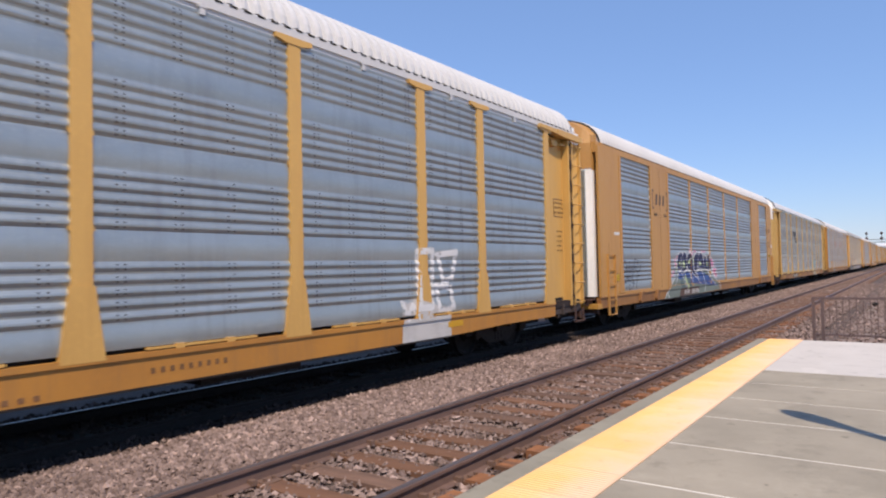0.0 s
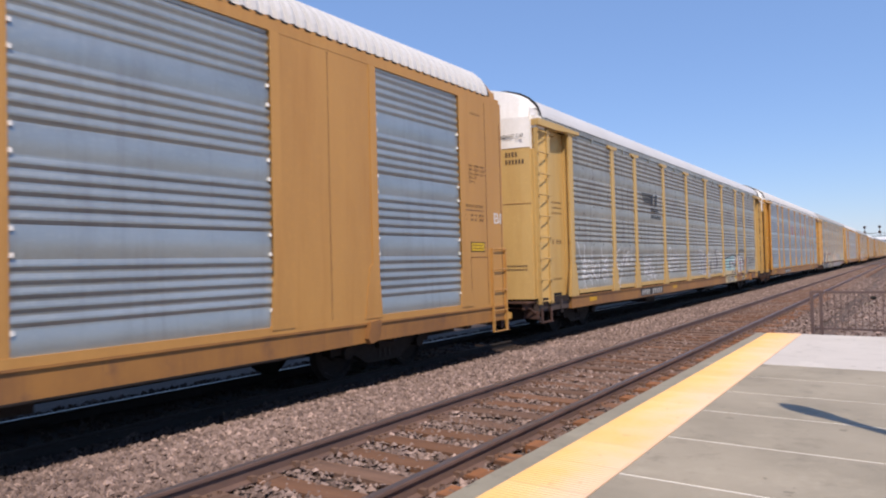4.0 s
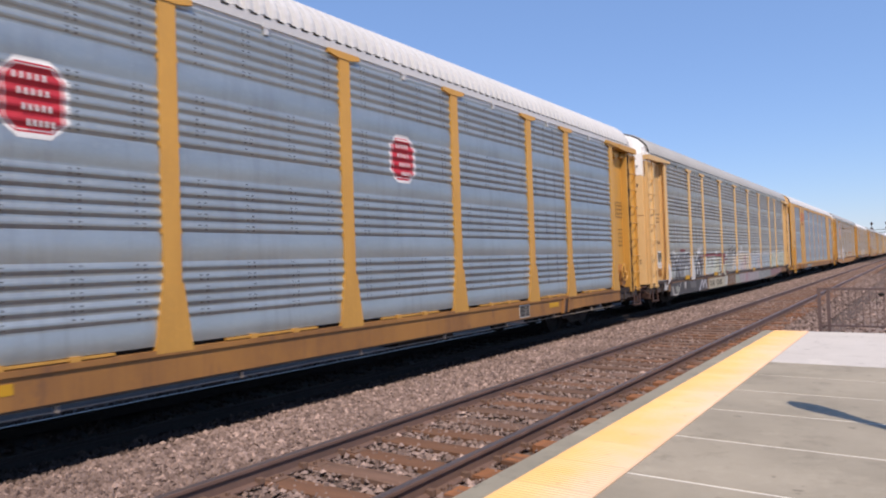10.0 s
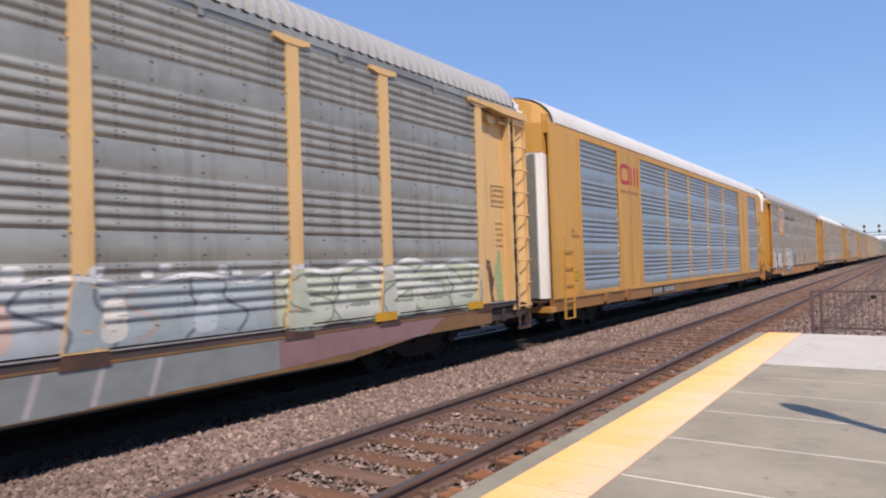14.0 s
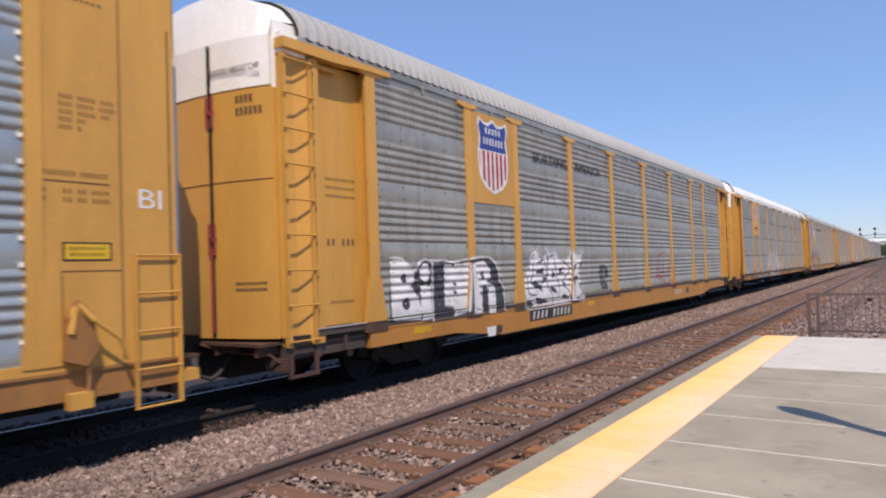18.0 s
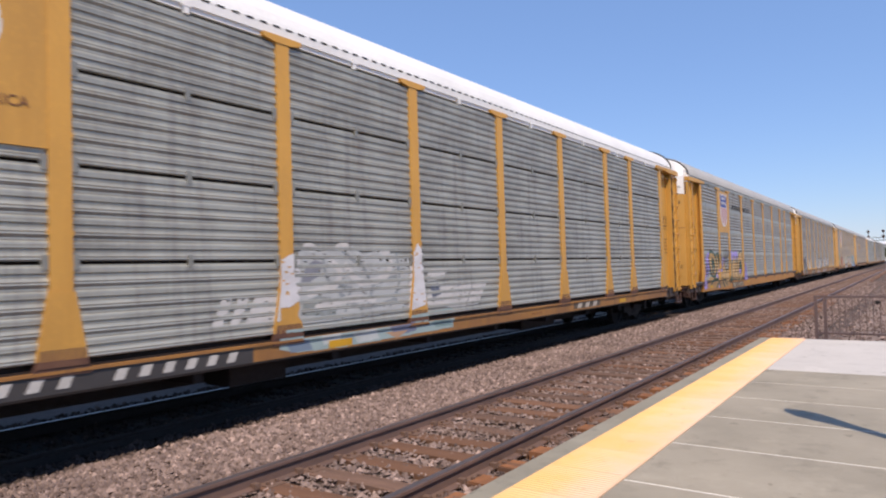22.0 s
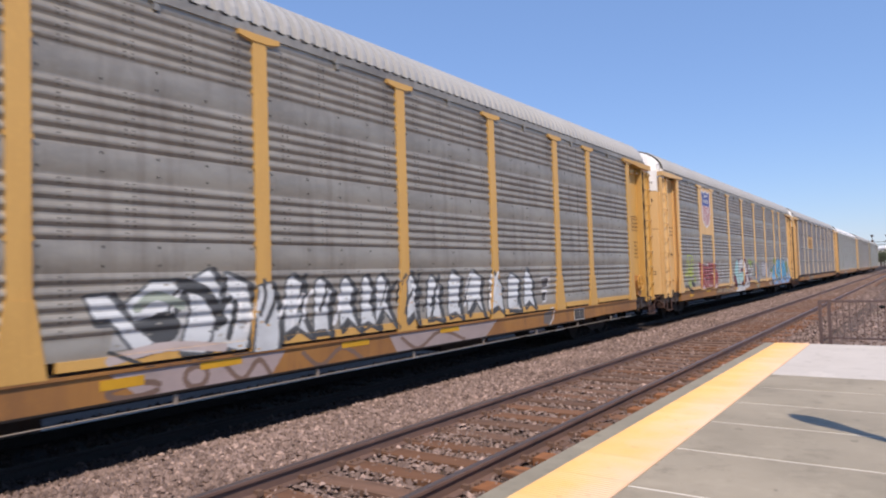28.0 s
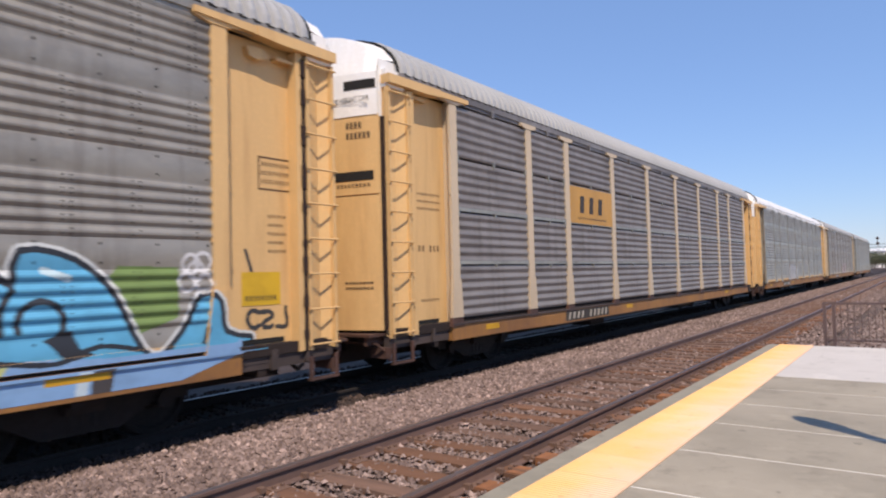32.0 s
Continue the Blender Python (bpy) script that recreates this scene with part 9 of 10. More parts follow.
spray(Jj, "graffiti", 4.2, 6.2, 0.85, 1.85, [("line", WHITE, l, 0.026) for l in letters("vauex", 4.35, 6.0, 1.0, 1.45, 61, 0.05, 0.2)] + [("line", WHITE, ring(5.0, 1.62, 0.2, 0.07), 0.022), ("line", WHITE, [(5.9, 1.75), (5.9, 1.35)], 0.022)], label="thin white scribbled graffiti")
JW, JB = (0.68, 0.72, 0.75), (0.075, 0.08, 0.085)
ops = [("fill", (0.46, 0.47, 0.47), smooth([(9.7, 1.1), (9.9, 1.6), (10.3, 1.78), (10.6, 1.7), (10.6, 1.1)]))]
rn = random.Random(63)
sil = [[(9.46, 1.64), (9.7, 1.66), (9.85, 1.45), (10.2, 1.12), (9.95, 1.06), (9.7, 1.4), (9.55, 1.4)], [(9.85, 1.55), (10.15, 1.77), (10.42, 1.78), (10.5, 1.6), (10.3, 1.42), (9.95, 1.35)], [(10.45, 1.0), (10.6, 1.45), (10.54, 1.75), (10.86, 1.9), (11.1, 1.5), (10.75, 0.95)], [(10.85, 1.05), (11.05, 1.85), (11.36, 1.72), (11.45, 1.3), (11.3, 0.9)], [(11.40, 0.85), (11.5, 1.68), (11.7, 1.72), (11.85, 1.3), (11.75, 0.75)]]
for k, (y, w) in enumerate(((11.9, 0.34), (12.4, 0.36), (12.88, 0.30), (13.3, 0.28), (13.62, 0.32), (14.3, 0.36), (14.85, 0.42), (15.45, 0.42), (16.05, 0.5), (16.75, 0.5), (17.45, 0.5), (18.1, 0.42))):
    t_ = 1.80 if k < 5 else 1.74
    sil.append([(y, 1.05), (y + 0.04, t_ - 0.1), (y + 0.15, t_ + rn.uniform(-0.05, 0.1)), (y + w, t_ - rn.uniform(0.05, 0.3)), (y + w - 0.08, 1.4), (y + w + rn.uniform(-0.1, 0.12), 1.0), (y + w * 0.55, rn.uniform(1.0, 1.3))])
for q in sil:
    ops += [("line", JB, [(y + 0.05, z - 0.03) for y, z in q + q[:1]], 0.045), ("fill", JW, q), ("line", (0.13, 0.14, 0.15), q + q[:1], 0.016)]
for k in range(34):
    y, z = rn.uniform(9.6, 18.2), rn.uniform(1.1, 1.4)
    ops.append(("line", JB if k % 3 else (0.80, 0.82, 0.84), smooth([(y, z), (y + rn.uniform(0.02, 0.12), z + 0.2), (y + rn.uniform(0.08, 0.25), z + rn.uniform(0.3, 0.5))]), rn.uniform(0.016, 0.04)))
ops += [("fill", JB, ring(10.28, 1.28, 0.20, 0.17)), ("line", (0.36, 0.42, 0.36), smooth([(10.0, 1.5), (10.2, 1.62), (10.5, 1.5)]), 0.05), ("line", JB, smooth([(10.55, 1.72), (10.8, 1.62), (11.0, 1.3)]), 0.07)]
ops += [("line", (0.60, 0.52, 0.50), smooth([(9.7, 1.0), (10.3, 1.08), (11.0, 1.0)]), 0.05), ("line", JB, smooth([(9.7, 1.08), (10.1, 0.9), (10.4, 0.8), (10.6, 0.95)]), 0.02)]
spray(Jj, "graffiti", 9.3, 18.9, 0.9, 2.08, ops, wear=0.05, label="silver letter graffiti with black shading")
ops = [("fill", (0.42, 0.34, 0.33), [(9.7, 0.86), (10.0, 0.6), (11.6, 0.5), (11.9, 0.86)]), ("fill", (0.40, 0.33, 0.32), [(13.9, 0.86), (14.1, 0.55), (16.6, 0.6), (17.0, 0.86)])]
for q in (ring(9.95, 0.68, 0.28, 0.07, 12, 20, 330), ring(10.65, 0.72, 0.14, 0.11), smooth([(11.0, 0.82), (11.25, 0.6), (11.5, 0.8), (11.7, 0.55)]), smooth([(12.2, 0.8), (12.5, 0.6), (12.9, 0.8), (13.3, 0.6)]), smooth([(14.2, 0.8), (14.6, 0.6), (15.2, 0.82), (15.9, 0.62)])):
    ops.append(("line", (0.20, 0.13, 0.10), q, 0.03))
spray(Jj, "graffiti", 9.4, 18.0, 0.46, 0.9, ops, wear=0.08, label="faded brown graffiti on the sill")
number_board(Jj, 6.4, 8.5, 0.64, 0.80, back=(0.05, 0.03, 0.02), rgb=(0.42, 0.38, 0.33))
for y in (10.7, 12.9, 15.2):
    patch(Jj, y, y + 0.55, 0.78, 0.86, REFLECT)
stencils(Jj, front=False)

# -- eleventh car: many pieces in many colours
shield_emblem(K, 4.66, 5.88, 3.20, 4.66, 2.95, 4.70, M_tan)
LIME = (0.52, 0.62, 0.10)
LIM2, PKE = (0.38, 0.46, 0.12), (0.66, 0.52, 0.52)
RDK, DRD = (0.27, 0.045, 0.045), (0.17, 0.02, 0.035)
ops = []
ops += [("line", LIME, smooth([(2.51, 1.53), (2.40, 1.65), (2.37, 1.81), (2.42, 2.00), (2.54, 2.13), (2.77, 2.17), (3.02, 2.15), (3.18, 2.04), (3.22, 1.79), (3.17, 1.59), (3.01, 1.48)], 3), 0.022), ("line", LIME, smooth([(2.48, 1.93), (2.57, 1.97), (2.64, 2.06), (2.63, 2.11)], 3), 0.022), ("line", LIME, smooth([(2.48, 1.93), (2.62, 1.92)], 3), 0.022), ("line", LIME, smooth([(2.99, 2.12), (2.99, 1.95), (3.05, 1.93), (3.15, 2.01)], 3), 0.022)]
ops += [("line", LIME, smooth([(2.53, 1.75), (2.71, 1.80), (3.05, 1.74), (3.03, 1.69), (2.54, 1.71)], 3), 0.022), ("line", LIME, smooth([(2.62, 1.89), (2.70, 1.95), (2.78, 1.93), (2.74, 1.86), (2.64, 1.85), (2.62, 1.89)], 3), 0.022), ("line", LIME, smooth([(3.02, 1.83), (3.08, 1.86), (3.14, 1.82), (3.08, 1.79), (3.02, 1.83)], 3), 0.022), ("fill", LIM2, [(2.61, 1.72), (3.01, 1.71), (2.95, 1.57), (2.92, 1.39), (2.71, 1.41), (2.66, 1.58)])]
ops += [("fill", LIM2, [(2.68, 1.30), (2.90, 1.28), (2.87, 1.10), (2.73, 1.10)]), ("line", LIME, smooth([(2.57, 1.71), (2.58, 1.42), (2.57, 1.00)], 3), 0.02), ("line", LIME, smooth([(2.98, 1.69), (2.94, 1.39), (2.96, 1.10)], 3), 0.02), ("line", LIME, smooth([(2.66, 1.58), (2.77, 1.60), (2.90, 1.57)], 3), 0.02)]
ops += [("line", LIME, smooth([(2.66, 1.27), (2.90, 1.27)], 3), 0.02), ("line", LIME, smooth([(2.66, 1.19), (2.76, 1.19), (2.87, 1.17)], 3), 0.02), ("line", LIME, smooth([(2.66, 1.12), (2.79, 1.07), (2.88, 1.11)], 3), 0.02), ("line", LIME, smooth([(2.57, 1.64), (2.68, 1.47)], 3), 0.02)]
ops += [("line", LIME, smooth([(3.01, 1.62), (2.90, 1.48)], 3), 0.02), ("line", LIME, smooth([(2.24, 1.52), (2.32, 1.57), (2.40, 1.51), (2.34, 1.46), (2.25, 1.49), (2.24, 1.52)], 3), 0.02), ("line", LIME, smooth([(2.37, 1.48), (2.45, 1.43), (2.47, 1.34)], 3), 0.02), ("line", LIME, smooth([(3.01, 1.48), (3.14, 1.50), (3.30, 1.49)], 3), 0.02)]
ops += [("line", LIME, smooth([(3.34, 1.37), (3.44, 1.30), (3.37, 1.24), (3.47, 1.20)], 3), 0.02), ("line", LIME, smooth([(3.20, 1.23), (3.33, 1.26), (3.47, 1.30)], 3), 0.02), ("line", LIME, smooth([(3.28, 1.31), (3.32, 1.40), (3.44, 1.36)], 3), 0.02), ("fill", (0.05, 0.045, 0.045), ring(2.26, 1.07, 0.12, 0.08))]
ops += [("fill", (0.05, 0.045, 0.045), ring(2.53, 1.06, 0.12, 0.08)), ("fill", (0.05, 0.045, 0.045), ring(2.73, 0.96, 0.13, 0.08)), ("fill", (0.05, 0.045, 0.045), ring(2.88, 0.91, 0.14, 0.09)), ("fill", (0.05, 0.045, 0.045), ring(3.07, 1.18, 0.14, 0.09))]
ops += [("fill", (0.05, 0.045, 0.045), ring(3.20, 1.11, 0.15, 0.09)), ("fill", RDK, [(3.94, 1.78), (3.92, 1.88), (4.08, 1.91), (4.41, 1.86), (4.67, 1.80), (5.09, 1.78), (5.29, 1.91), (5.66, 1.87), (6.11, 1.89), (6.29, 1.90), (6.34, 1.70), (6.71, 1.56), (6.77, 1.27), (6.63, 1.02), (6.08, 0.95), (4.65, 0.97), (4.06, 0.98), (4.03, 1.32)]), ("fill", (0.36, 0.075, 0.055), [(4.08, 1.85), (4.63, 1.83), (4.66, 1.28), (4.39, 1.03), (4.10, 1.02)]), ("fill", (0.37, 0.08, 0.06), [(6.10, 1.58), (6.59, 1.61), (6.70, 1.23), (6.44, 1.04), (6.08, 1.03)])]
ops += [("line", PKE, smooth([(3.83, 1.75), (3.92, 1.85), (3.96, 1.91)], 3), 0.02), ("line", PKE, smooth([(4.67, 1.87), (4.86, 1.91), (5.09, 1.78), (5.26, 1.83), (5.35, 1.97), (5.66, 1.87), (5.72, 1.98), (6.17, 1.86), (6.35, 2.03)], 3), 0.02), ("line", PKE, smooth([(4.64, 1.80), (4.66, 1.28)], 3), 0.02), ("line", PKE, smooth([(4.41, 1.84), (4.40, 1.50)], 3), 0.02)]
ops += [("line", PKE, smooth([(4.44, 1.31), (4.75, 1.27), (4.93, 1.05)], 3), 0.02), ("line", PKE, smooth([(5.26, 1.91), (5.28, 1.39), (5.17, 1.03)], 3), 0.02), ("line", PKE, smooth([(5.77, 1.87), (5.78, 1.52), (6.03, 1.39), (6.08, 1.03)], 3), 0.02), ("line", PKE, smooth([(6.16, 1.54), (6.34, 1.66), (6.71, 1.48), (6.77, 1.27), (6.56, 0.95)], 3), 0.02)]
ops += [("line", PKE, smooth([(5.54, 1.52), (5.92, 1.47)], 3), 0.02), ("line", PKE, smooth([(5.02, 1.62), (5.01, 1.36)], 3), 0.02), ("fill", (0.66, 0.62, 0.60), [(3.83, 1.72), (3.96, 1.88), (3.98, 1.52), (4.07, 1.35), (4.05, 1.12), (3.92, 1.13), (3.91, 1.43), (3.82, 1.53)]), ("fill", PKE, [(4.14, 0.95), (4.39, 1.09), (4.65, 0.92)])]
ops += [("fill", PKE, [(5.90, 0.92), (6.26, 1.13), (6.46, 0.91)]), ("fill", PKE, [(5.22, 0.99), (5.27, 1.13), (5.42, 0.99)]), ("fill", PKE, [(5.42, 1.00), (5.58, 1.10), (5.76, 0.99)]), ("line", (0.66, 0.66, 0.66), smooth([(7.01, 1.64), (7.02, 1.86), (7.24, 1.92), (7.48, 1.72), (7.51, 1.49)], 3), 0.018)]
ops += [("line", (0.66, 0.66, 0.66), smooth([(6.97, 1.38), (7.17, 1.20), (7.38, 1.23), (7.46, 1.41)], 3), 0.018), ("line", (0.66, 0.66, 0.66), smooth([(7.25, 1.50), (7.61, 1.45), (7.65, 1.26)], 3), 0.018)]
spray(K, "graffiti", 1.6, 8.1, 0.46, 2.3, ops, wear=0.03, label="yellow-green mushroom drawing and dark red letters")
spray(K, "graffiti", 8.3, 9.4, 0.5, 1.6, [("line", (0.55, 0.52, 0.48), l, 0.018) for l in letters("orx", 8.4, 9.3, 1.1, 1.4, 74, 0, 0.2) + letters("eown", 8.3, 9.4, 0.6, 0.95, 75, 0, 0.2)], label="pale scribble")
ops = []
ops += [("fill", DRD, [(11.52, 2.04), (11.95, 2.06), (12.04, 2.00), (12.08, 1.77), (12.28, 1.74), (12.38, 1.44), (12.48, 1.28), (12.50, 0.96), (12.22, 0.94), (11.77, 0.86), (11.52, 0.85)]), ("fill", (0.06, 0.04, 0.045), [(12.04, 1.82), (12.23, 1.79), (12.38, 1.55), (12.53, 1.43), (12.75, 1.36), (12.72, 0.96), (12.50, 0.96), (12.48, 1.28), (12.28, 1.71)]), ("fill", (0.78, 0.77, 0.76), [(11.52, 1.90), (11.95, 1.93), (12.00, 1.77), (12.01, 1.52), (12.11, 1.46), (12.15, 1.64), (12.20, 1.64), (12.22, 1.43), (11.52, 1.41)]), ("fill", (0.72, 0.72, 0.72), [(11.52, 1.36), (12.35, 1.34), (12.38, 0.97), (11.94, 1.00), (11.92, 1.28), (11.52, 1.27)])]
ops += [("fill", (0.70, 0.70, 0.70), [(11.52, 1.01), (12.03, 0.99), (12.63, 0.99), (12.55, 0.74), (11.77, 0.71), (11.52, 0.76)]), ("line", BLACK, [(11.77, 1.29), (11.94, 1.31), (11.94, 1.00)], 0.03), ("line", (0.34, 0.46, 0.10), smooth([(12.62, 2.00), (12.70, 1.83), (12.73, 1.97), (12.78, 1.81), (12.84, 2.00), (12.88, 1.80), (12.96, 2.03), (13.01, 1.80)], 3), 0.045), ("line", (0.34, 0.46, 0.10), smooth([(12.95, 1.97), (13.16, 1.86), (12.98, 1.74), (13.22, 1.71)], 3), 0.045)]
ops += [("line", (0.34, 0.46, 0.10), smooth([(13.16, 1.86), (13.36, 1.91), (13.42, 1.73), (13.10, 1.71)], 3), 0.045), ("line", (0.34, 0.46, 0.10), smooth([(13.23, 1.94), (13.48, 1.79), (13.55, 1.91)], 3), 0.045), ("fill", (0.10, 0.11, 0.09), smooth([(13.29, 1.91), (13.55, 1.85), (13.52, 1.73), (13.35, 1.73)], 3, True)), ("fill", (0.66, 0.67, 0.68), smooth([(12.52, 1.68), (12.61, 1.75), (12.75, 1.71), (12.95, 1.58), (12.98, 1.52), (12.75, 1.56), (12.56, 1.54)], 3, True))]
ops += [("fill", (0.60, 0.62, 0.63), smooth([(12.64, 1.26), (12.75, 1.36), (13.11, 1.33), (13.11, 1.25), (12.69, 1.23)], 3, True)), ("line", (0.62, 0.64, 0.64), smooth([(13.13, 1.28), (13.25, 1.47), (13.42, 1.61), (13.35, 1.71)], 3), 0.06), ("line", (0.62, 0.64, 0.64), smooth([(12.56, 1.43), (12.53, 1.33), (12.66, 1.21)], 3), 0.05), ("line", (0.10, 0.10, 0.10), smooth([(12.67, 1.48), (12.92, 1.41), (12.95, 1.52)], 3), 0.03)]
ops += [("fill", (0.27, 0.26, 0.31), [(13.62, 1.76), (13.76, 1.79), (13.78, 1.92), (14.05, 1.88), (14.45, 1.84), (14.70, 1.77), (14.83, 1.87), (14.83, 1.70), (15.05, 1.66), (14.91, 1.45), (15.09, 1.26), (15.04, 1.05), (14.85, 0.79), (14.55, 0.66), (14.34, 0.79), (14.27, 1.02), (13.82, 1.04), (13.71, 1.14), (13.70, 1.36), (13.86, 1.38), (13.83, 1.60)]), ("line", (0.26, 0.44, 0.34), [(13.62, 1.76), (13.78, 1.92), (14.05, 1.88), (14.45, 1.84), (14.72, 1.75), (14.82, 1.87), (14.84, 1.68), (15.05, 1.66), (14.91, 1.45), (15.09, 1.25), (15.02, 1.04), (14.85, 0.78), (14.55, 0.66), (14.33, 0.77)], 0.028), ("line", (0.26, 0.44, 0.34), [(13.62, 1.75), (13.81, 1.60), (13.86, 1.39), (13.70, 1.36), (13.71, 1.12), (13.82, 1.02), (14.27, 1.02)], 0.028), ("line", (0.06, 0.06, 0.07), smooth([(13.86, 1.41), (14.05, 1.59), (14.44, 1.64), (14.52, 1.50), (14.28, 1.42), (13.89, 1.22)], 3), 0.016)]
ops += [("line", (0.06, 0.06, 0.07), smooth([(14.52, 1.50), (14.87, 1.49), (14.60, 1.29), (14.43, 1.11), (14.19, 1.06)], 3), 0.016), ("line", (0.06, 0.06, 0.07), smooth([(14.77, 1.28), (14.68, 1.08), (14.60, 1.02), (14.95, 1.03)], 3), 0.016), ("line", (0.06, 0.06, 0.07), smooth([(14.08, 1.33), (14.12, 1.23)], 3), 0.016), ("line", (0.45, 0.05, 0.04), smooth([(12.77, 1.09), (12.80, 1.17), (12.87, 1.16)], 3), 0.014)]
ops += [("line", (0.45, 0.05, 0.04), smooth([(12.89, 1.13), (12.90, 1.06), (12.97, 1.08)], 3), 0.014), ("line", (0.45, 0.05, 0.04), smooth([(13.00, 1.15), (13.00, 1.06)], 3), 0.014), ("line", (0.45, 0.05, 0.04), smooth([(13.06, 1.14), (13.17, 1.13)], 3), 0.014), ("line", (0.45, 0.05, 0.04), smooth([(13.09, 1.14), (13.08, 1.02)], 3), 0.014)]
ops += [*outlined((0.52, 0.53, 0.58), (0.10, 0.10, 0.12), [(15.80, 1.86), (15.97, 1.92), (16.10, 1.74), (16.15, 1.35), (16.03, 1.16), (15.90, 1.36)], 0.018), *outlined((0.52, 0.53, 0.58), (0.10, 0.10, 0.12), [(16.17, 1.90), (16.31, 1.96), (16.42, 1.74), (16.43, 1.33), (16.28, 1.14), (16.11, 1.27)], 0.018), *outlined((0.52, 0.53, 0.58), (0.10, 0.10, 0.12), [(16.48, 1.82), (16.64, 1.90), (16.79, 1.77), (16.70, 1.20), (16.46, 1.21)], 0.018), *outlined((0.52, 0.53, 0.58), (0.10, 0.10, 0.12), [(16.85, 1.81), (16.98, 1.90), (17.07, 1.64), (17.02, 1.13), (16.79, 1.15)], 0.018)]
ops += [*outlined((0.52, 0.53, 0.58), (0.10, 0.10, 0.12), [(17.11, 1.77), (17.29, 1.85), (17.34, 1.63), (17.47, 1.41), (17.36, 1.20), (17.13, 1.25)], 0.018), ("line", (0.76, 0.76, 0.79), smooth([(15.85, 1.75), (16.01, 1.51)], 3), 0.03), ("line", (0.76, 0.76, 0.79), smooth([(16.21, 1.82), (16.35, 1.50)], 3), 0.03), ("line", (0.76, 0.76, 0.79), smooth([(16.54, 1.65), (16.76, 1.65)], 3), 0.03)]
ops += [("line", (0.76, 0.76, 0.79), smooth([(16.88, 1.48), (17.03, 1.51)], 3), 0.03), ("line", (0.76, 0.76, 0.79), smooth([(15.95, 1.36), (16.29, 1.42)], 3), 0.03), ("line", (0.76, 0.76, 0.79), smooth([(16.52, 1.33), (16.67, 1.40)], 3), 0.03), ("line", (0.76, 0.76, 0.79), smooth([(17.20, 1.64), (17.27, 1.38)], 3), 0.03)]
spray(K, "graffiti", 9.2, 18.0, 0.46, 2.25, ops, wear=0.03, label="white block letters edged dark red, grey star piece")
spray(K, "graffiti", 9.3, 11.5, 0.46, 2.15, [("fill", (0.16, 0.02, 0.035), [(9.45, 1.2), (9.8, 1.65), (10.1, 2.05), (11.9, 2.02), (12.1, 1.7), (12.5, 1.3), (12.75, 0.7), (12.4, 0.46), (9.7, 0.46)])] + piece("1es", 9.75, 12.3, 0.62, 1.85, [(0.42, 0.68, 0.68), (0.74, 0.74, 0.74), (0.66, 0.66, 0.66)], (0.05, 0.03, 0.035), 0.20, 76, 0.0, 0.03, gap=0.18, exact=True), wear=0.02, label="white and turquoise block graffiti edged in dark red")
BLU, BLU2, KB, KY = (0.13, 0.46, 0.72), (0.27, 0.46, 0.74), (0.03, 0.035, 0.045), (0.60, 0.64, 0.26)
hill = smooth([(18.44, 1.05), (18.61, 1.15), (18.85, 1.34), (18.96, 1.62), (19.14, 1.66), (19.24, 1.72), (19.49, 1.70), (19.77, 1.72), (20.08, 1.91), (20.36, 2.02), (20.6, 2.02), (20.67, 1.85), (20.62, 1.52), (20.70, 1.42), (20.80, 1.46), (20.75, 1.74), (20.83, 1.93), (21.07, 2.06), (21.23, 1.97), (21.26, 1.75), (21.34, 1.64), (21.51, 1.68), (21.52, 2.05), (21.7, 2.09), (22.14, 1.68), (22.22, 2.01), (22.67, 1.93), (23.02, 1.61), (23.3, 1.05), (23.53, 0.93), (23.84, 1.21), (24.03, 1.54), (24.23, 1.48), (24.3, 1.13), (24.8, 1.02)], 3)
GRN = (0.20, 0.30, 0.09)
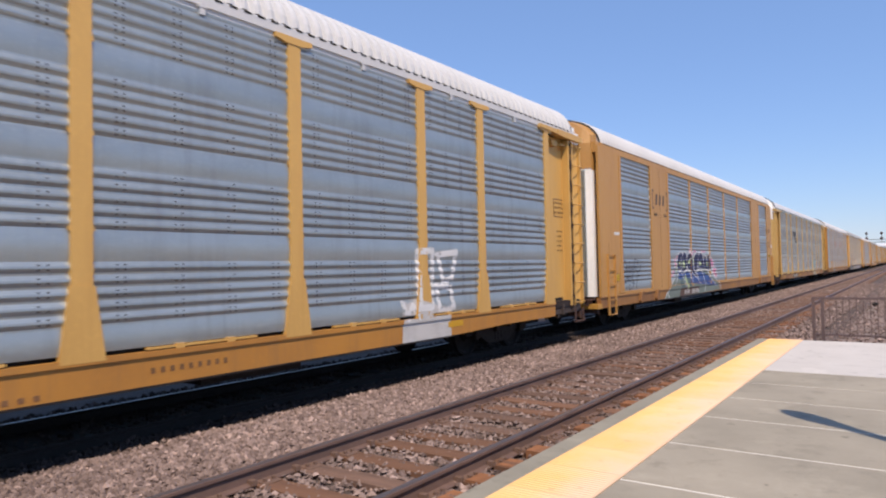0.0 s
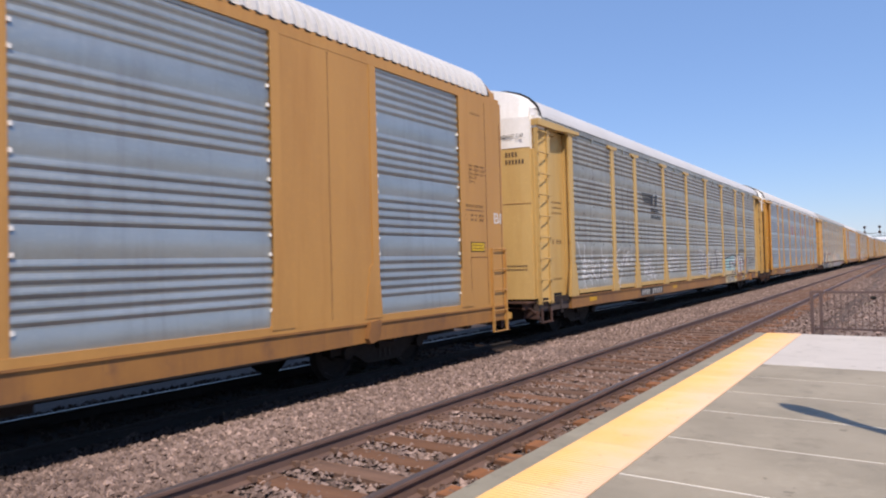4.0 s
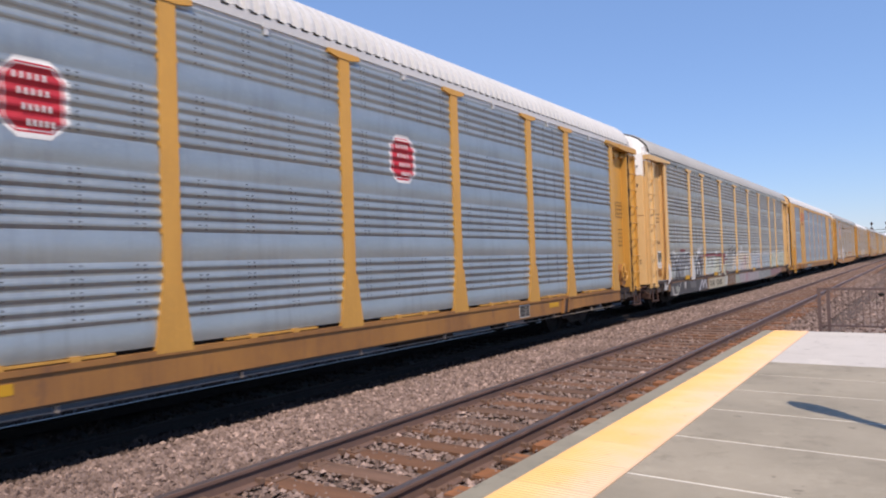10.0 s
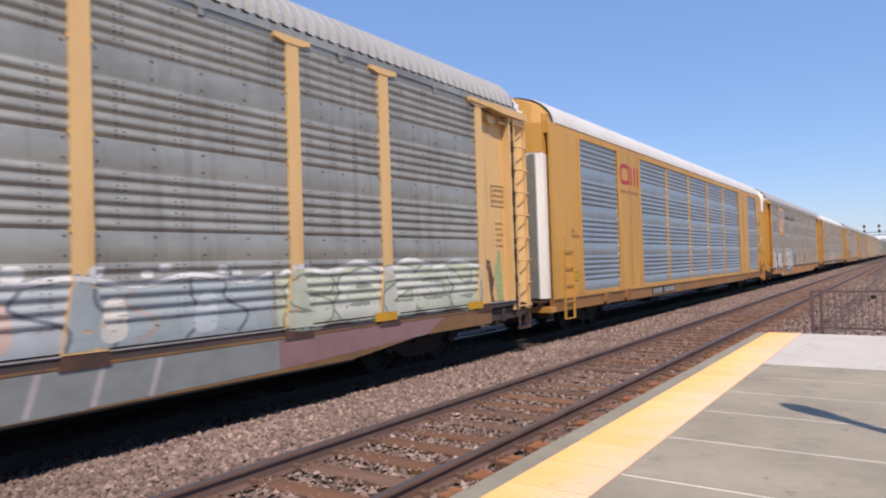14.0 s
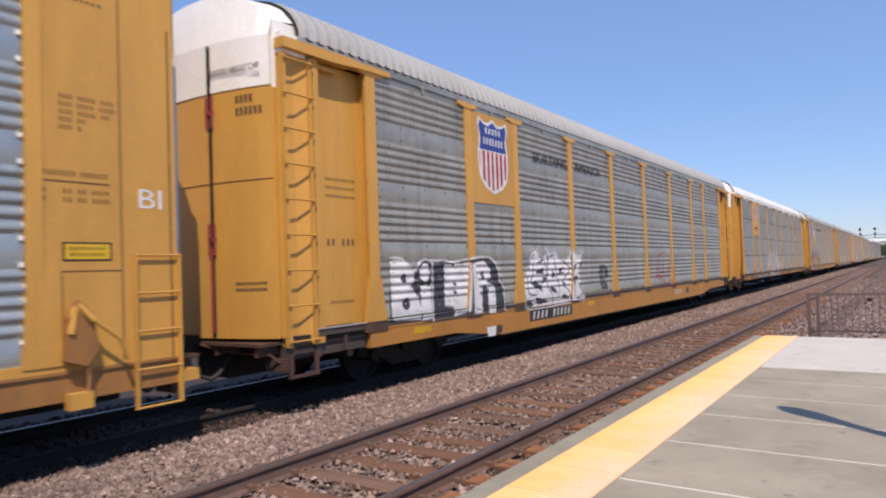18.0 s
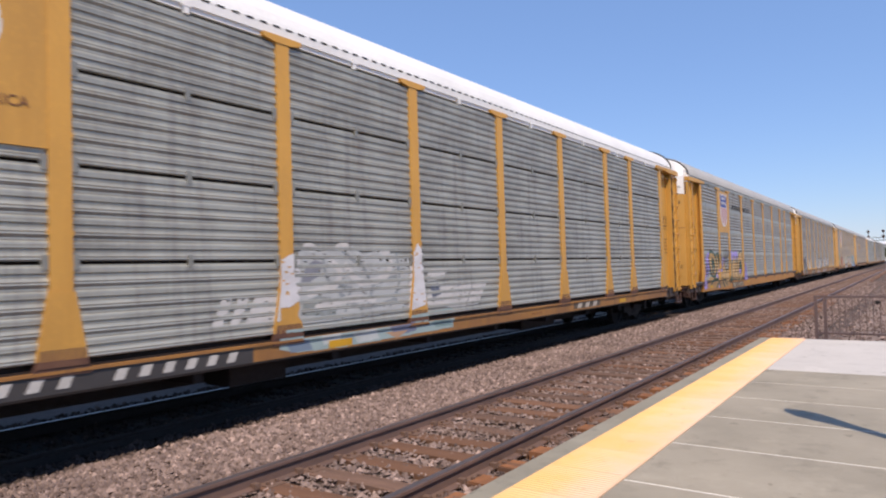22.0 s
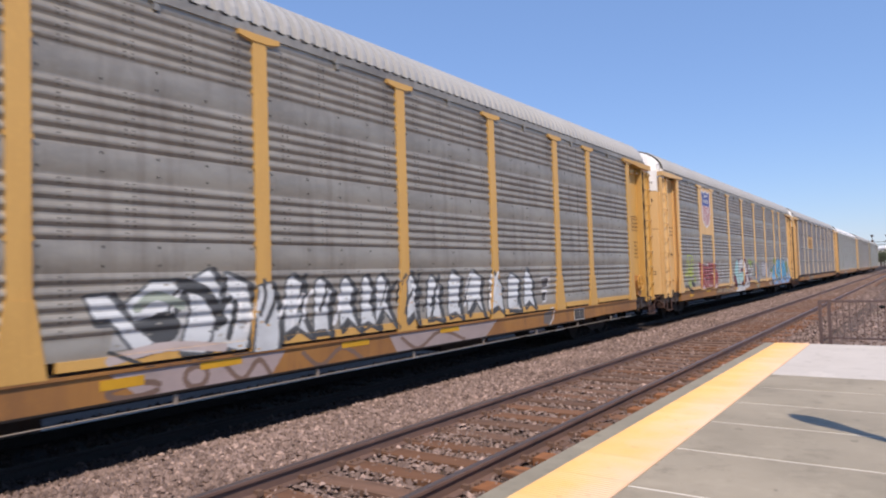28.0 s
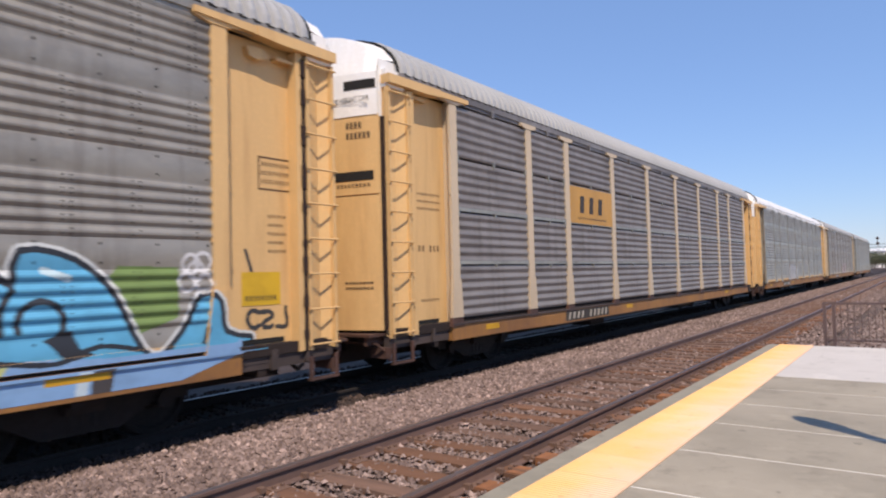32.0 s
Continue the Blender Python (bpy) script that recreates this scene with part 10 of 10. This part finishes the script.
spray(K, "graffiti", 17.9, 25.2, 0.9, 2.25, [("fill", GRN, [(19.08, 1.6), (19.1, 2.08), (19.6, 2.1), (19.95, 1.8), (19.9, 1.5)]), ("fill", GRN, [(18.1, 1.36), (18.2, 1.52), (18.8, 1.55), (18.9, 1.3)]), ("fill", GRN, [(22.9, 1.7), (23.1, 1.9), (23.75, 1.88), (23.75, 1.35), (23.3, 1.2)])]
      + [("line", (0.74, 0.77, 0.76), hill, 0.095), ("line", KB, hill, 0.06), ("fill", BLU, hill + [(24.9, 0.90), (18.4, 0.90)])]
      + [("fill", BLU2, [(18.4, 0.9), (18.5, 1.06), (19.5, 1.1), (20.5, 1.02), (21.6, 1.1), (23.0, 1.0), (24.7, 1.02), (24.7, 0.9)])]
      + [("fill", KB, [(19.12, 1.68), (19.26, 1.60), (19.55, 1.30), (19.72, 1.22), (19.80, 1.02), (19.7, 0.9), (19.45, 1.25), (19.2, 1.45)]), ("line", KB, smooth([(19.6, 1.12), (19.8, 0.92), (20.1, 0.86), (20.27, 1.0), (20.2, 1.2), (20.03, 1.34), (19.81, 1.40)]), 0.045), ("fill", KY, smooth([(19.79, 1.24), (20.05, 1.2), (20.17, 1.05), (20.12, 0.92), (19.95, 0.92), (19.83, 1.02)], closed=True))]
      + [("fill", KB, [(19.92, 1.42), (20.16, 1.52), (20.20, 1.40)]), ("line", KB, smooth([(20.0, 1.38), (20.34, 1.34), (20.5, 1.2), (20.55, 1.05), (20.62, 0.93)]), 0.028), ("line", KB, smooth([(20.62, 1.5), (20.5, 1.42), (20.45, 1.32), (20.7, 1.28)]), 0.03), ("fill", KB, [(20.95, 1.22), (21.05, 1.38), (21.15, 1.22), (21.3, 1.32), (21.25, 1.1), (21.1, 1.0), (20.95, 1.05)]), ("fill", KY, ring(21.02, 1.12, 0.06, 0.08)), ("line", KB, [(20.6, 0.95), (21.45, 0.93), (21.46, 1.2)], 0.025)]
      + [("line", KB, smooth([(21.26, 1.75), (21.1, 1.55), (20.8, 1.5)]), 0.035), ("line", KB, smooth([(22.14, 1.68), (22.05, 1.5), (22.05, 1.3)]), 0.03), ("line", KB, ring(22.38, 1.38, 0.20, 0.20, 12, -40, 200), 0.03), ("fill", KB, [(22.4, 1.22), (22.64, 1.30), (22.72, 1.12), (22.86, 1.05), (22.6, 1.0), (22.5, 1.12)]), ("line", KB, smooth([(21.7, 0.97), (22.0, 1.05), (22.5, 1.0), (22.9, 1.12), (23.3, 1.05)]), 0.025), ("fill", KY, [(21.75, 1.0), (22.1, 1.02), (22.05, 0.93), (21.75, 0.93)]), ("line", (0.62, 0.80, 0.86), smooth([(20.2, 1.8), (20.45, 1.86)]), 0.04), ("line", (0.62, 0.80, 0.86), smooth([(22.4, 1.86), (22.62, 1.78)]), 0.035), ("line", KB, [(24.05, 1.05), (24.1, 1.2)], 0.02)],
      label="bright blue graffiti piece with black outlines")
spray(K, "graffiti", 17.5, 25.2, 0.46, 0.905, [("fill", BLU2, [(18.4, 0.90), (18.75, 0.86), (18.95, 0.62), (19.2, 0.46), (22.5, 0.46), (23.7, 0.66), (24.6, 0.90)]), ("fill", KB, [(18.38, 0.9), (18.75, 0.87), (18.97, 0.62), (19.05, 0.46), (18.9, 0.46), (18.7, 0.66), (18.4, 0.74)]), ("fill", (0.50, 0.44, 0.16), [(18.45, 0.72), (18.7, 0.64), (18.85, 0.46), (18.4, 0.46)]), ("fill", KB, [(19.15, 0.62), (19.22, 0.82), (19.32, 0.60)]), ("fill", KB, [(19.95, 0.9), (20.1, 0.80), (20.3, 0.9)]), ("fill", KY, [(20.0, 0.9), (20.1, 0.85), (20.2, 0.9)]), ("line", KB, smooth([(20.6, 0.9), (20.65, 0.7), (20.45, 0.56)]), 0.03), ("line", KB, smooth([(21.0, 0.9), (21.1, 0.78), (21.5, 0.72)]), 0.03), ("fill", (0.62, 0.74, 0.80), [(22.7, 0.9), (22.82, 0.9), (22.74, 0.52), (22.64, 0.52)]), ("fill", (0.08, 0.07, 0.07), [(22.84, 0.9), (23.05, 0.9), (23.0, 0.62), (22.8, 0.55)]), ("line", KB, smooth([(18.44, 0.9), (18.75, 0.87)]), 0.02)]
      + [("line", (0.56, 0.56, 0.55), l, 0.03) for l in letters("soso", 17.6, 18.35, 0.55, 0.85, 93, 0, 0.2)], label="blue graffiti on the sill")
spray(K, "graffiti", 17.7, 25.5, 1.05, 2.1, [("line", (0.66, 0.66, 0.66), l, 0.035) for l in letters("oso", 17.95, 18.5, 1.08, 1.34, 94, 0, 0.2)] + [("line", (0.74, 0.74, 0.74), ring(23.85 + dy, 1.72 + dz, 0.10, 0.10), 0.022) for dy, dz in ((0, 0), (0.12, 0.12), (0.22, -0.02), (0.05, 0.2), (0.2, 0.22))] + [("line", (0.05, 0.05, 0.05), l, 0.028) for l in letters("vst", 24.75, 25.4, 1.12, 1.36, 95, 0, 0.12)] + [("line", (0.05, 0.05, 0.05), [(24.75, 2.1), (24.95, 1.5), (25.2, 1.8)], 0.022)], label="white and black tags beside the blue piece")
number_board(K, 6.4, 8.5, 0.62, 0.80, back=(0.16, 0.09, 0.04), rgb=(0.45, 0.36, 0.26))
for y in (4.8, 7.9, 14.2, 19.0, 22.4):
    patch(K, y, y + 0.6, 0.80, 0.87, REFLECT)
stencils(K)

# -- twelfth car: a yellow sign plate with a dark emblem
slab_part("emblem_plate", M_yellow, L, POSTS[2] + 0.11, POSTS[3] - 0.11, 2.85, 3.70, HW - 0.055, HW - 0.008, "faded yellow sign plate")
bars(L, 6.75, 8.35, 3.10, 3.50, 3, (0.05, 0.035, 0.025), HW - 0.005, "emblem_marking", 0.05)
bars(L, 6.7, 8.4, 2.95, 3.0, 14, (0.12, 0.07, 0.04), HW - 0.005, "emblem_marking")
for z in (1.905, 2.83):
    slab_part("cross_rail", M_light, L, POSTS[0] + 0.1, POSTS[-1] - 0.1, z, z + 0.06, HW - 0.05, HW - 0.012, "pale horizontal rail")
number_board(L, 6.0, 8.3, 0.60, 0.78, back=(0.05, 0.04, 0.03), rgb=(0.5, 0.45, 0.36))
stencils(L)
for c_ in (M, N, O):
    stencils(c_)
    number_board(c_, 6.5, 8.6, 0.62, 0.78)
spray(M, "graffiti", 8.0, 12.0, 0.95, 1.9, piece("sean", 8.3, 11.8, 1.0, 1.7, [(0.5, 0.5, 0.5)], (0.3, 0.3, 0.32), 0.15, 95), wear=0.2, label="faded grey graffiti")
spray(N, "graffiti", 12.0, 16.0, 0.95, 1.9, piece("mok", 12.3, 15.8, 1.0, 1.7, [(0.6, 0.5, 0.5)], (0.35, 0.15, 0.15), 0.15, 96), wear=0.2, label="faded pink graffiti")
for c_ in (A, C, D, Ee, G, H, I, Jj, K, L, M, N, O):
    end_words(c_, slot=c_ in (H, L))
    for y in (2.6, 9.6, 20.4) if c_ is not Ee else ():
        patch(c_, y, y + 0.45, 0.72, 0.82, REFLECT)


# ---- distance ----
def signal_mast(x, y, z):
    s = tagged(new("railway_signal"), "dark railway signal mast with a lamp head", "railway signal", "signals down the line")
    s.matrix_basis = pose(x, y, -0.5)
    bm = bmesh.new()
    rod(bm, (0, 0, 7.0), (0, 0, z + 2.0), 0.07, 8)
    part("mast", bm, M_plate, s)
    for k in (0.0, 1.5):
        bm = bmesh.new()
        rod(bm, (0, -0.35, z + k), (0, -0.20, z + k), 0.40, 14)
        part("target", bm, M_fence, s)
        for q in (-0.3, 0.0, 0.3):
            bm = bmesh.new()
            rod(bm, (0, -0.6, z + k + q), (0, -0.35, z + k + q), 0.12, 10)
            part("hood", bm, M_under, s)
    bm = bmesh.new()
    box(bm, -0.8, 0.8, -0.3, 0.3, z - 1.2, z - 1.14)
    part("walkway", bm, M_iron, s)


for sx in (-10.8, -7.1):
    signal_mast(sx, 232.46, 8.3)
bridge = tagged(new("signal_bridge"), "thin steel signal bridge across the tracks", "signal bridge")
bridge.matrix_basis = pose(0, 232.6, -0.5)
for z in (7.1, 7.9):
    bm = bmesh.new()
    box(bm, -14.5, 9, -0.08, 0.08, z, z + 0.14)
    part("chord", bm, M_iron, bridge)
for x in (-14.5, 9):
    bm = bmesh.new()
    rod(bm, (x, 0, 0), (x, 0, 8), 0.16, 8)
    part("leg", bm, M_iron, bridge)

M_bark = surface("bark", (0.10, 0.075, 0.055), (0.05, 0.04, 0.03), 0.9, big=4.0)
M_leaf = [surface("leaf_%d" % k, c, tuple(v * 0.5 for v in c), 0.7, big=0.6, amount=0.7) for k, c in enumerate(((0.085, 0.10, 0.045), (0.115, 0.115, 0.05), (0.06, 0.085, 0.04)))]


def tree(x, y, h, w, seed):
    """A roadside tree: forked trunk, and a loose crown of small leaf clumps."""
    rnd = random.Random(seed)
    t = tagged(new("tree"), "distant olive-green tree beside the tracks", "tree", "trees down the line")
    t.matrix_basis = pose(x, y, -0.55)
    bm = bmesh.new()
    tips = []
    rod(bm, (0, 0, 0), (0.1, 0, h * 0.3), 0.16, 7)
    for k in range(5):
        a = k * 1.256 + rnd.uniform(-0.3, 0.3)
        tip = (math.cos(a) * w * 0.3, math.sin(a) * w * 0.3, h * rnd.uniform(0.5, 0.75))
        rod(bm, (0.1, 0, h * 0.28), tip, 0.07, 5)
        tips.append(tip)
    part("trunk", bm, M_bark, t)
    vs, fs = [], []
    for k in range(520):
        tip = rnd.choice(tips)
        d = Vector((rnd.gauss(0, w * 0.17), rnd.gauss(0, w * 0.17), rnd.gauss(0, h * 0.13)))
        c = Vector(tip) + d
        r = rnd.uniform(0.12, 0.34)
        u = Vector((rnd.gauss(0, 1), rnd.gauss(0, 1), rnd.gauss(0, 1))).normalized()
        v = u.orthogonal().normalized()
        n = len(vs)
        vs += [tuple(c + u * r), tuple(c + v * r * 0.6), tuple(c - u * r), tuple(c - v * r * 0.6)]
        fs.append((n, n + 1, n + 2, n + 3))
    cr = part("crown", raw("crown", vs, fs, M_leaf[seed % 3]), None, t)


rb = random.Random(12)
for k in range(34):
    tree(rb.uniform(-14, 46) + (0 if k % 3 else 30), rb.uniform(300, 420), rb.uniform(5.5, 9.0), rb.uniform(4.5, 7.5), k)
for k in range(16):
    tree(-24 + k * 1.5 + rb.uniform(-0.6, 0.6), rb.uniform(325, 360), rb.uniform(7.0, 8.6), rb.uniform(5, 7), 100 + k)
for k in range(16):
    tree(rb.uniform(-60, -16), rb.uniform(320, 480), rb.uniform(5, 8), rb.uniform(5, 8), 60 + k)


def far_shed(x, y, w, d, h):
    s = tagged(new("warehouse"), "long low white warehouse far beyond the tracks", "building")
    s.matrix_basis = pose(x, y, -0.5)
    bm = bmesh.new()
    box(bm, 0, w, 0, d, 0, h)
    part("wall", bm, M_white, s)
    bm = bmesh.new()
    prism(bm, [(-0.5, h), (d / 2, h + 1.6), (d + 0.5, h), (d + 0.5, h - 0.15), (-0.5, h - 0.15)], -0.5, w + 0.5)
    part("roof", bm, M_roof_w, s)
    for k in range(int(w // 8)):
        bm = bmesh.new()
        box(bm, 3 + k * 8, 6.2 + k * 8, -0.06, 0.05, 0, 3.4)
        part("loading_door", bm, M_grey, s)


far_shed(-30, 470, 90, 22, 10.0)


# ---- loose ballast ----
def stones(name, boxes, seed, label, mat):
    """Loose crushed stone lying on the bed, one joined heap. boxes: x0, x1, y0, y1, z, how many, size."""
    rng = np.random.RandomState(seed)
    V, Fc = [], []
    base = np.array([(1, 0, 0), (-1, 0, 0), (0, 1, 0), (0, -1, 0), (0, 0, 1), (0, 0, -1)], float)
    tri = np.array([(0, 2, 4), (2, 1, 4), (1, 3, 4), (3, 0, 4), (2, 0, 5), (1, 2, 5), (3, 1, 5), (0, 3, 5)])
    off = 0
    for x0, x1, y0, y1, z, n, s in boxes:
        c = np.stack([rng.uniform(x0, x1, n), y0 + (y1 - y0) * rng.uniform(0, 1, n) ** 1.15, z + rng.uniform(-0.012, 0.028, n)], 1)
        size = s * rng.uniform(0.55, 1.35, (n, 1, 1))
        v = base[None] * rng.uniform(0.55, 1.15, (n, 6, 3))
        v += rng.normal(0, 0.18, v.shape)
        v *= np.array([1.0, 1.0, 0.75])
        a = rng.uniform(0, 2 * np.pi, n)
        ca, sa = np.cos(a)[:, None], np.sin(a)[:, None]
        vx = v[..., 0] * ca - v[..., 1] * sa
        vy = v[..., 0] * sa + v[..., 1] * ca
        v = np.stack([vx, vy, v[..., 2]], -1) * size + c[:, None]
        V.append(v.reshape(-1, 3))
        Fc.append((tri[None] + 6 * np.arange(n)[:, None, None] + off).reshape(-1, 3))
        off += 6 * n
    me = bpy.data.meshes.new(name)
    me.from_pydata(np.concatenate(V).tolist(), [], np.concatenate(Fc).tolist())
    me.materials.append(mat)
    return tagged(new(name, me), label, "ballast", kind="stuff")


stones("ballast_stones", [
    (-6.80, -5.15, 1.5, 14, -0.138, 28000, 0.037), (-6.80, -5.15, 14, 40, -0.135, 15000, 0.046), (-6.80, -5.15, 40, 110, -0.13, 9000, 0.07),
    (-5.2, -3.0, 1.5, 12, -0.182, 9000, 0.036), (-5.2, -3.0, 12, 40, -0.178, 7000, 0.038), (-5.2, -3.0, 40, 110, -0.165, 4000, 0.06),
    (-3.2, -2.56, 1.5, 16, -0.215, 2200, 0.030), (-3.1, -2.0, 14.6, 60, -0.17, 5000, 0.05), (-2.5, 2.5, 14.7, 60, -0.30, 7000, 0.05),
    (-2.5, 2.5, 60, 90, -0.30, 2500, 0.06)], 5, "pinkish brown crushed stone lying between the rails", M_stone)
# stones in the train's shade, given the near-black colour
stones("oily_ballast_stones", [(-7.25, -6.76, 0.5, 40, -0.140, 9000, 0.040), (-9.8, -9.3, 0.5, 40, -0.150, 3000, 0.045), (-8.7, -7.4, 0.5, 40, -0.150, 5000, 0.04)], 6, "oil-blackened stones along the train's rails", M_stone_shade)


# ---- pieces of the ground, laid last ----
lay_ties(near_track, NEAR_C, -3.0, 230, True)
# ties under the train, in the colour darkened for shade
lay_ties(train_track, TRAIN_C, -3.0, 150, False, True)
lay_tactile()


# slack running in and out along the train, metres
SURGE = {2: 0.06, 5: 0.05, 6: 0.13, 7: 0.12, 8: 0.06, 10: 0.07, 14: -0.03, 15: 0.07, 19: 0.05, 20: 0.05, 21: -0.15, 23: -0.02, 27: -0.07, 30: 0.04, 31: 0.04, 32: 0.10}


def motions():
    """The train rolls past, gathering speed; its wheels turn with it."""
    for c in CARS:
        y = c["y_front"]
        walk(c, [(float(t), pose(TRAIN_C, y + along(t) + SURGE.get(t, 0.0), 0)) for t in range(0, 33)])
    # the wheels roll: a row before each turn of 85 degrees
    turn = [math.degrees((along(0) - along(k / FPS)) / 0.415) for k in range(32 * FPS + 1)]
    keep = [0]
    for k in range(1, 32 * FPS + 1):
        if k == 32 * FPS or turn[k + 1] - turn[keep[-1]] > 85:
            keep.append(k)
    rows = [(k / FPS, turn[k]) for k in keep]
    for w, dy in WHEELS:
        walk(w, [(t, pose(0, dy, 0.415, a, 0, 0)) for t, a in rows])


# the two enclosed cars are shorter than the rest
for c_, long in ((B, 25.3), (F, 25.6)):
    for ch in c_.children:
        m = ch.matrix_basis.copy()
        if ch.name.startswith("truck"):
            m.translation.y *= long / L_CAR
            ch.matrix_basis = m
        else:
            ch.matrix_basis = Matrix.Diagonal((1, long / L_CAR, 1, 1)) @ m

motions()
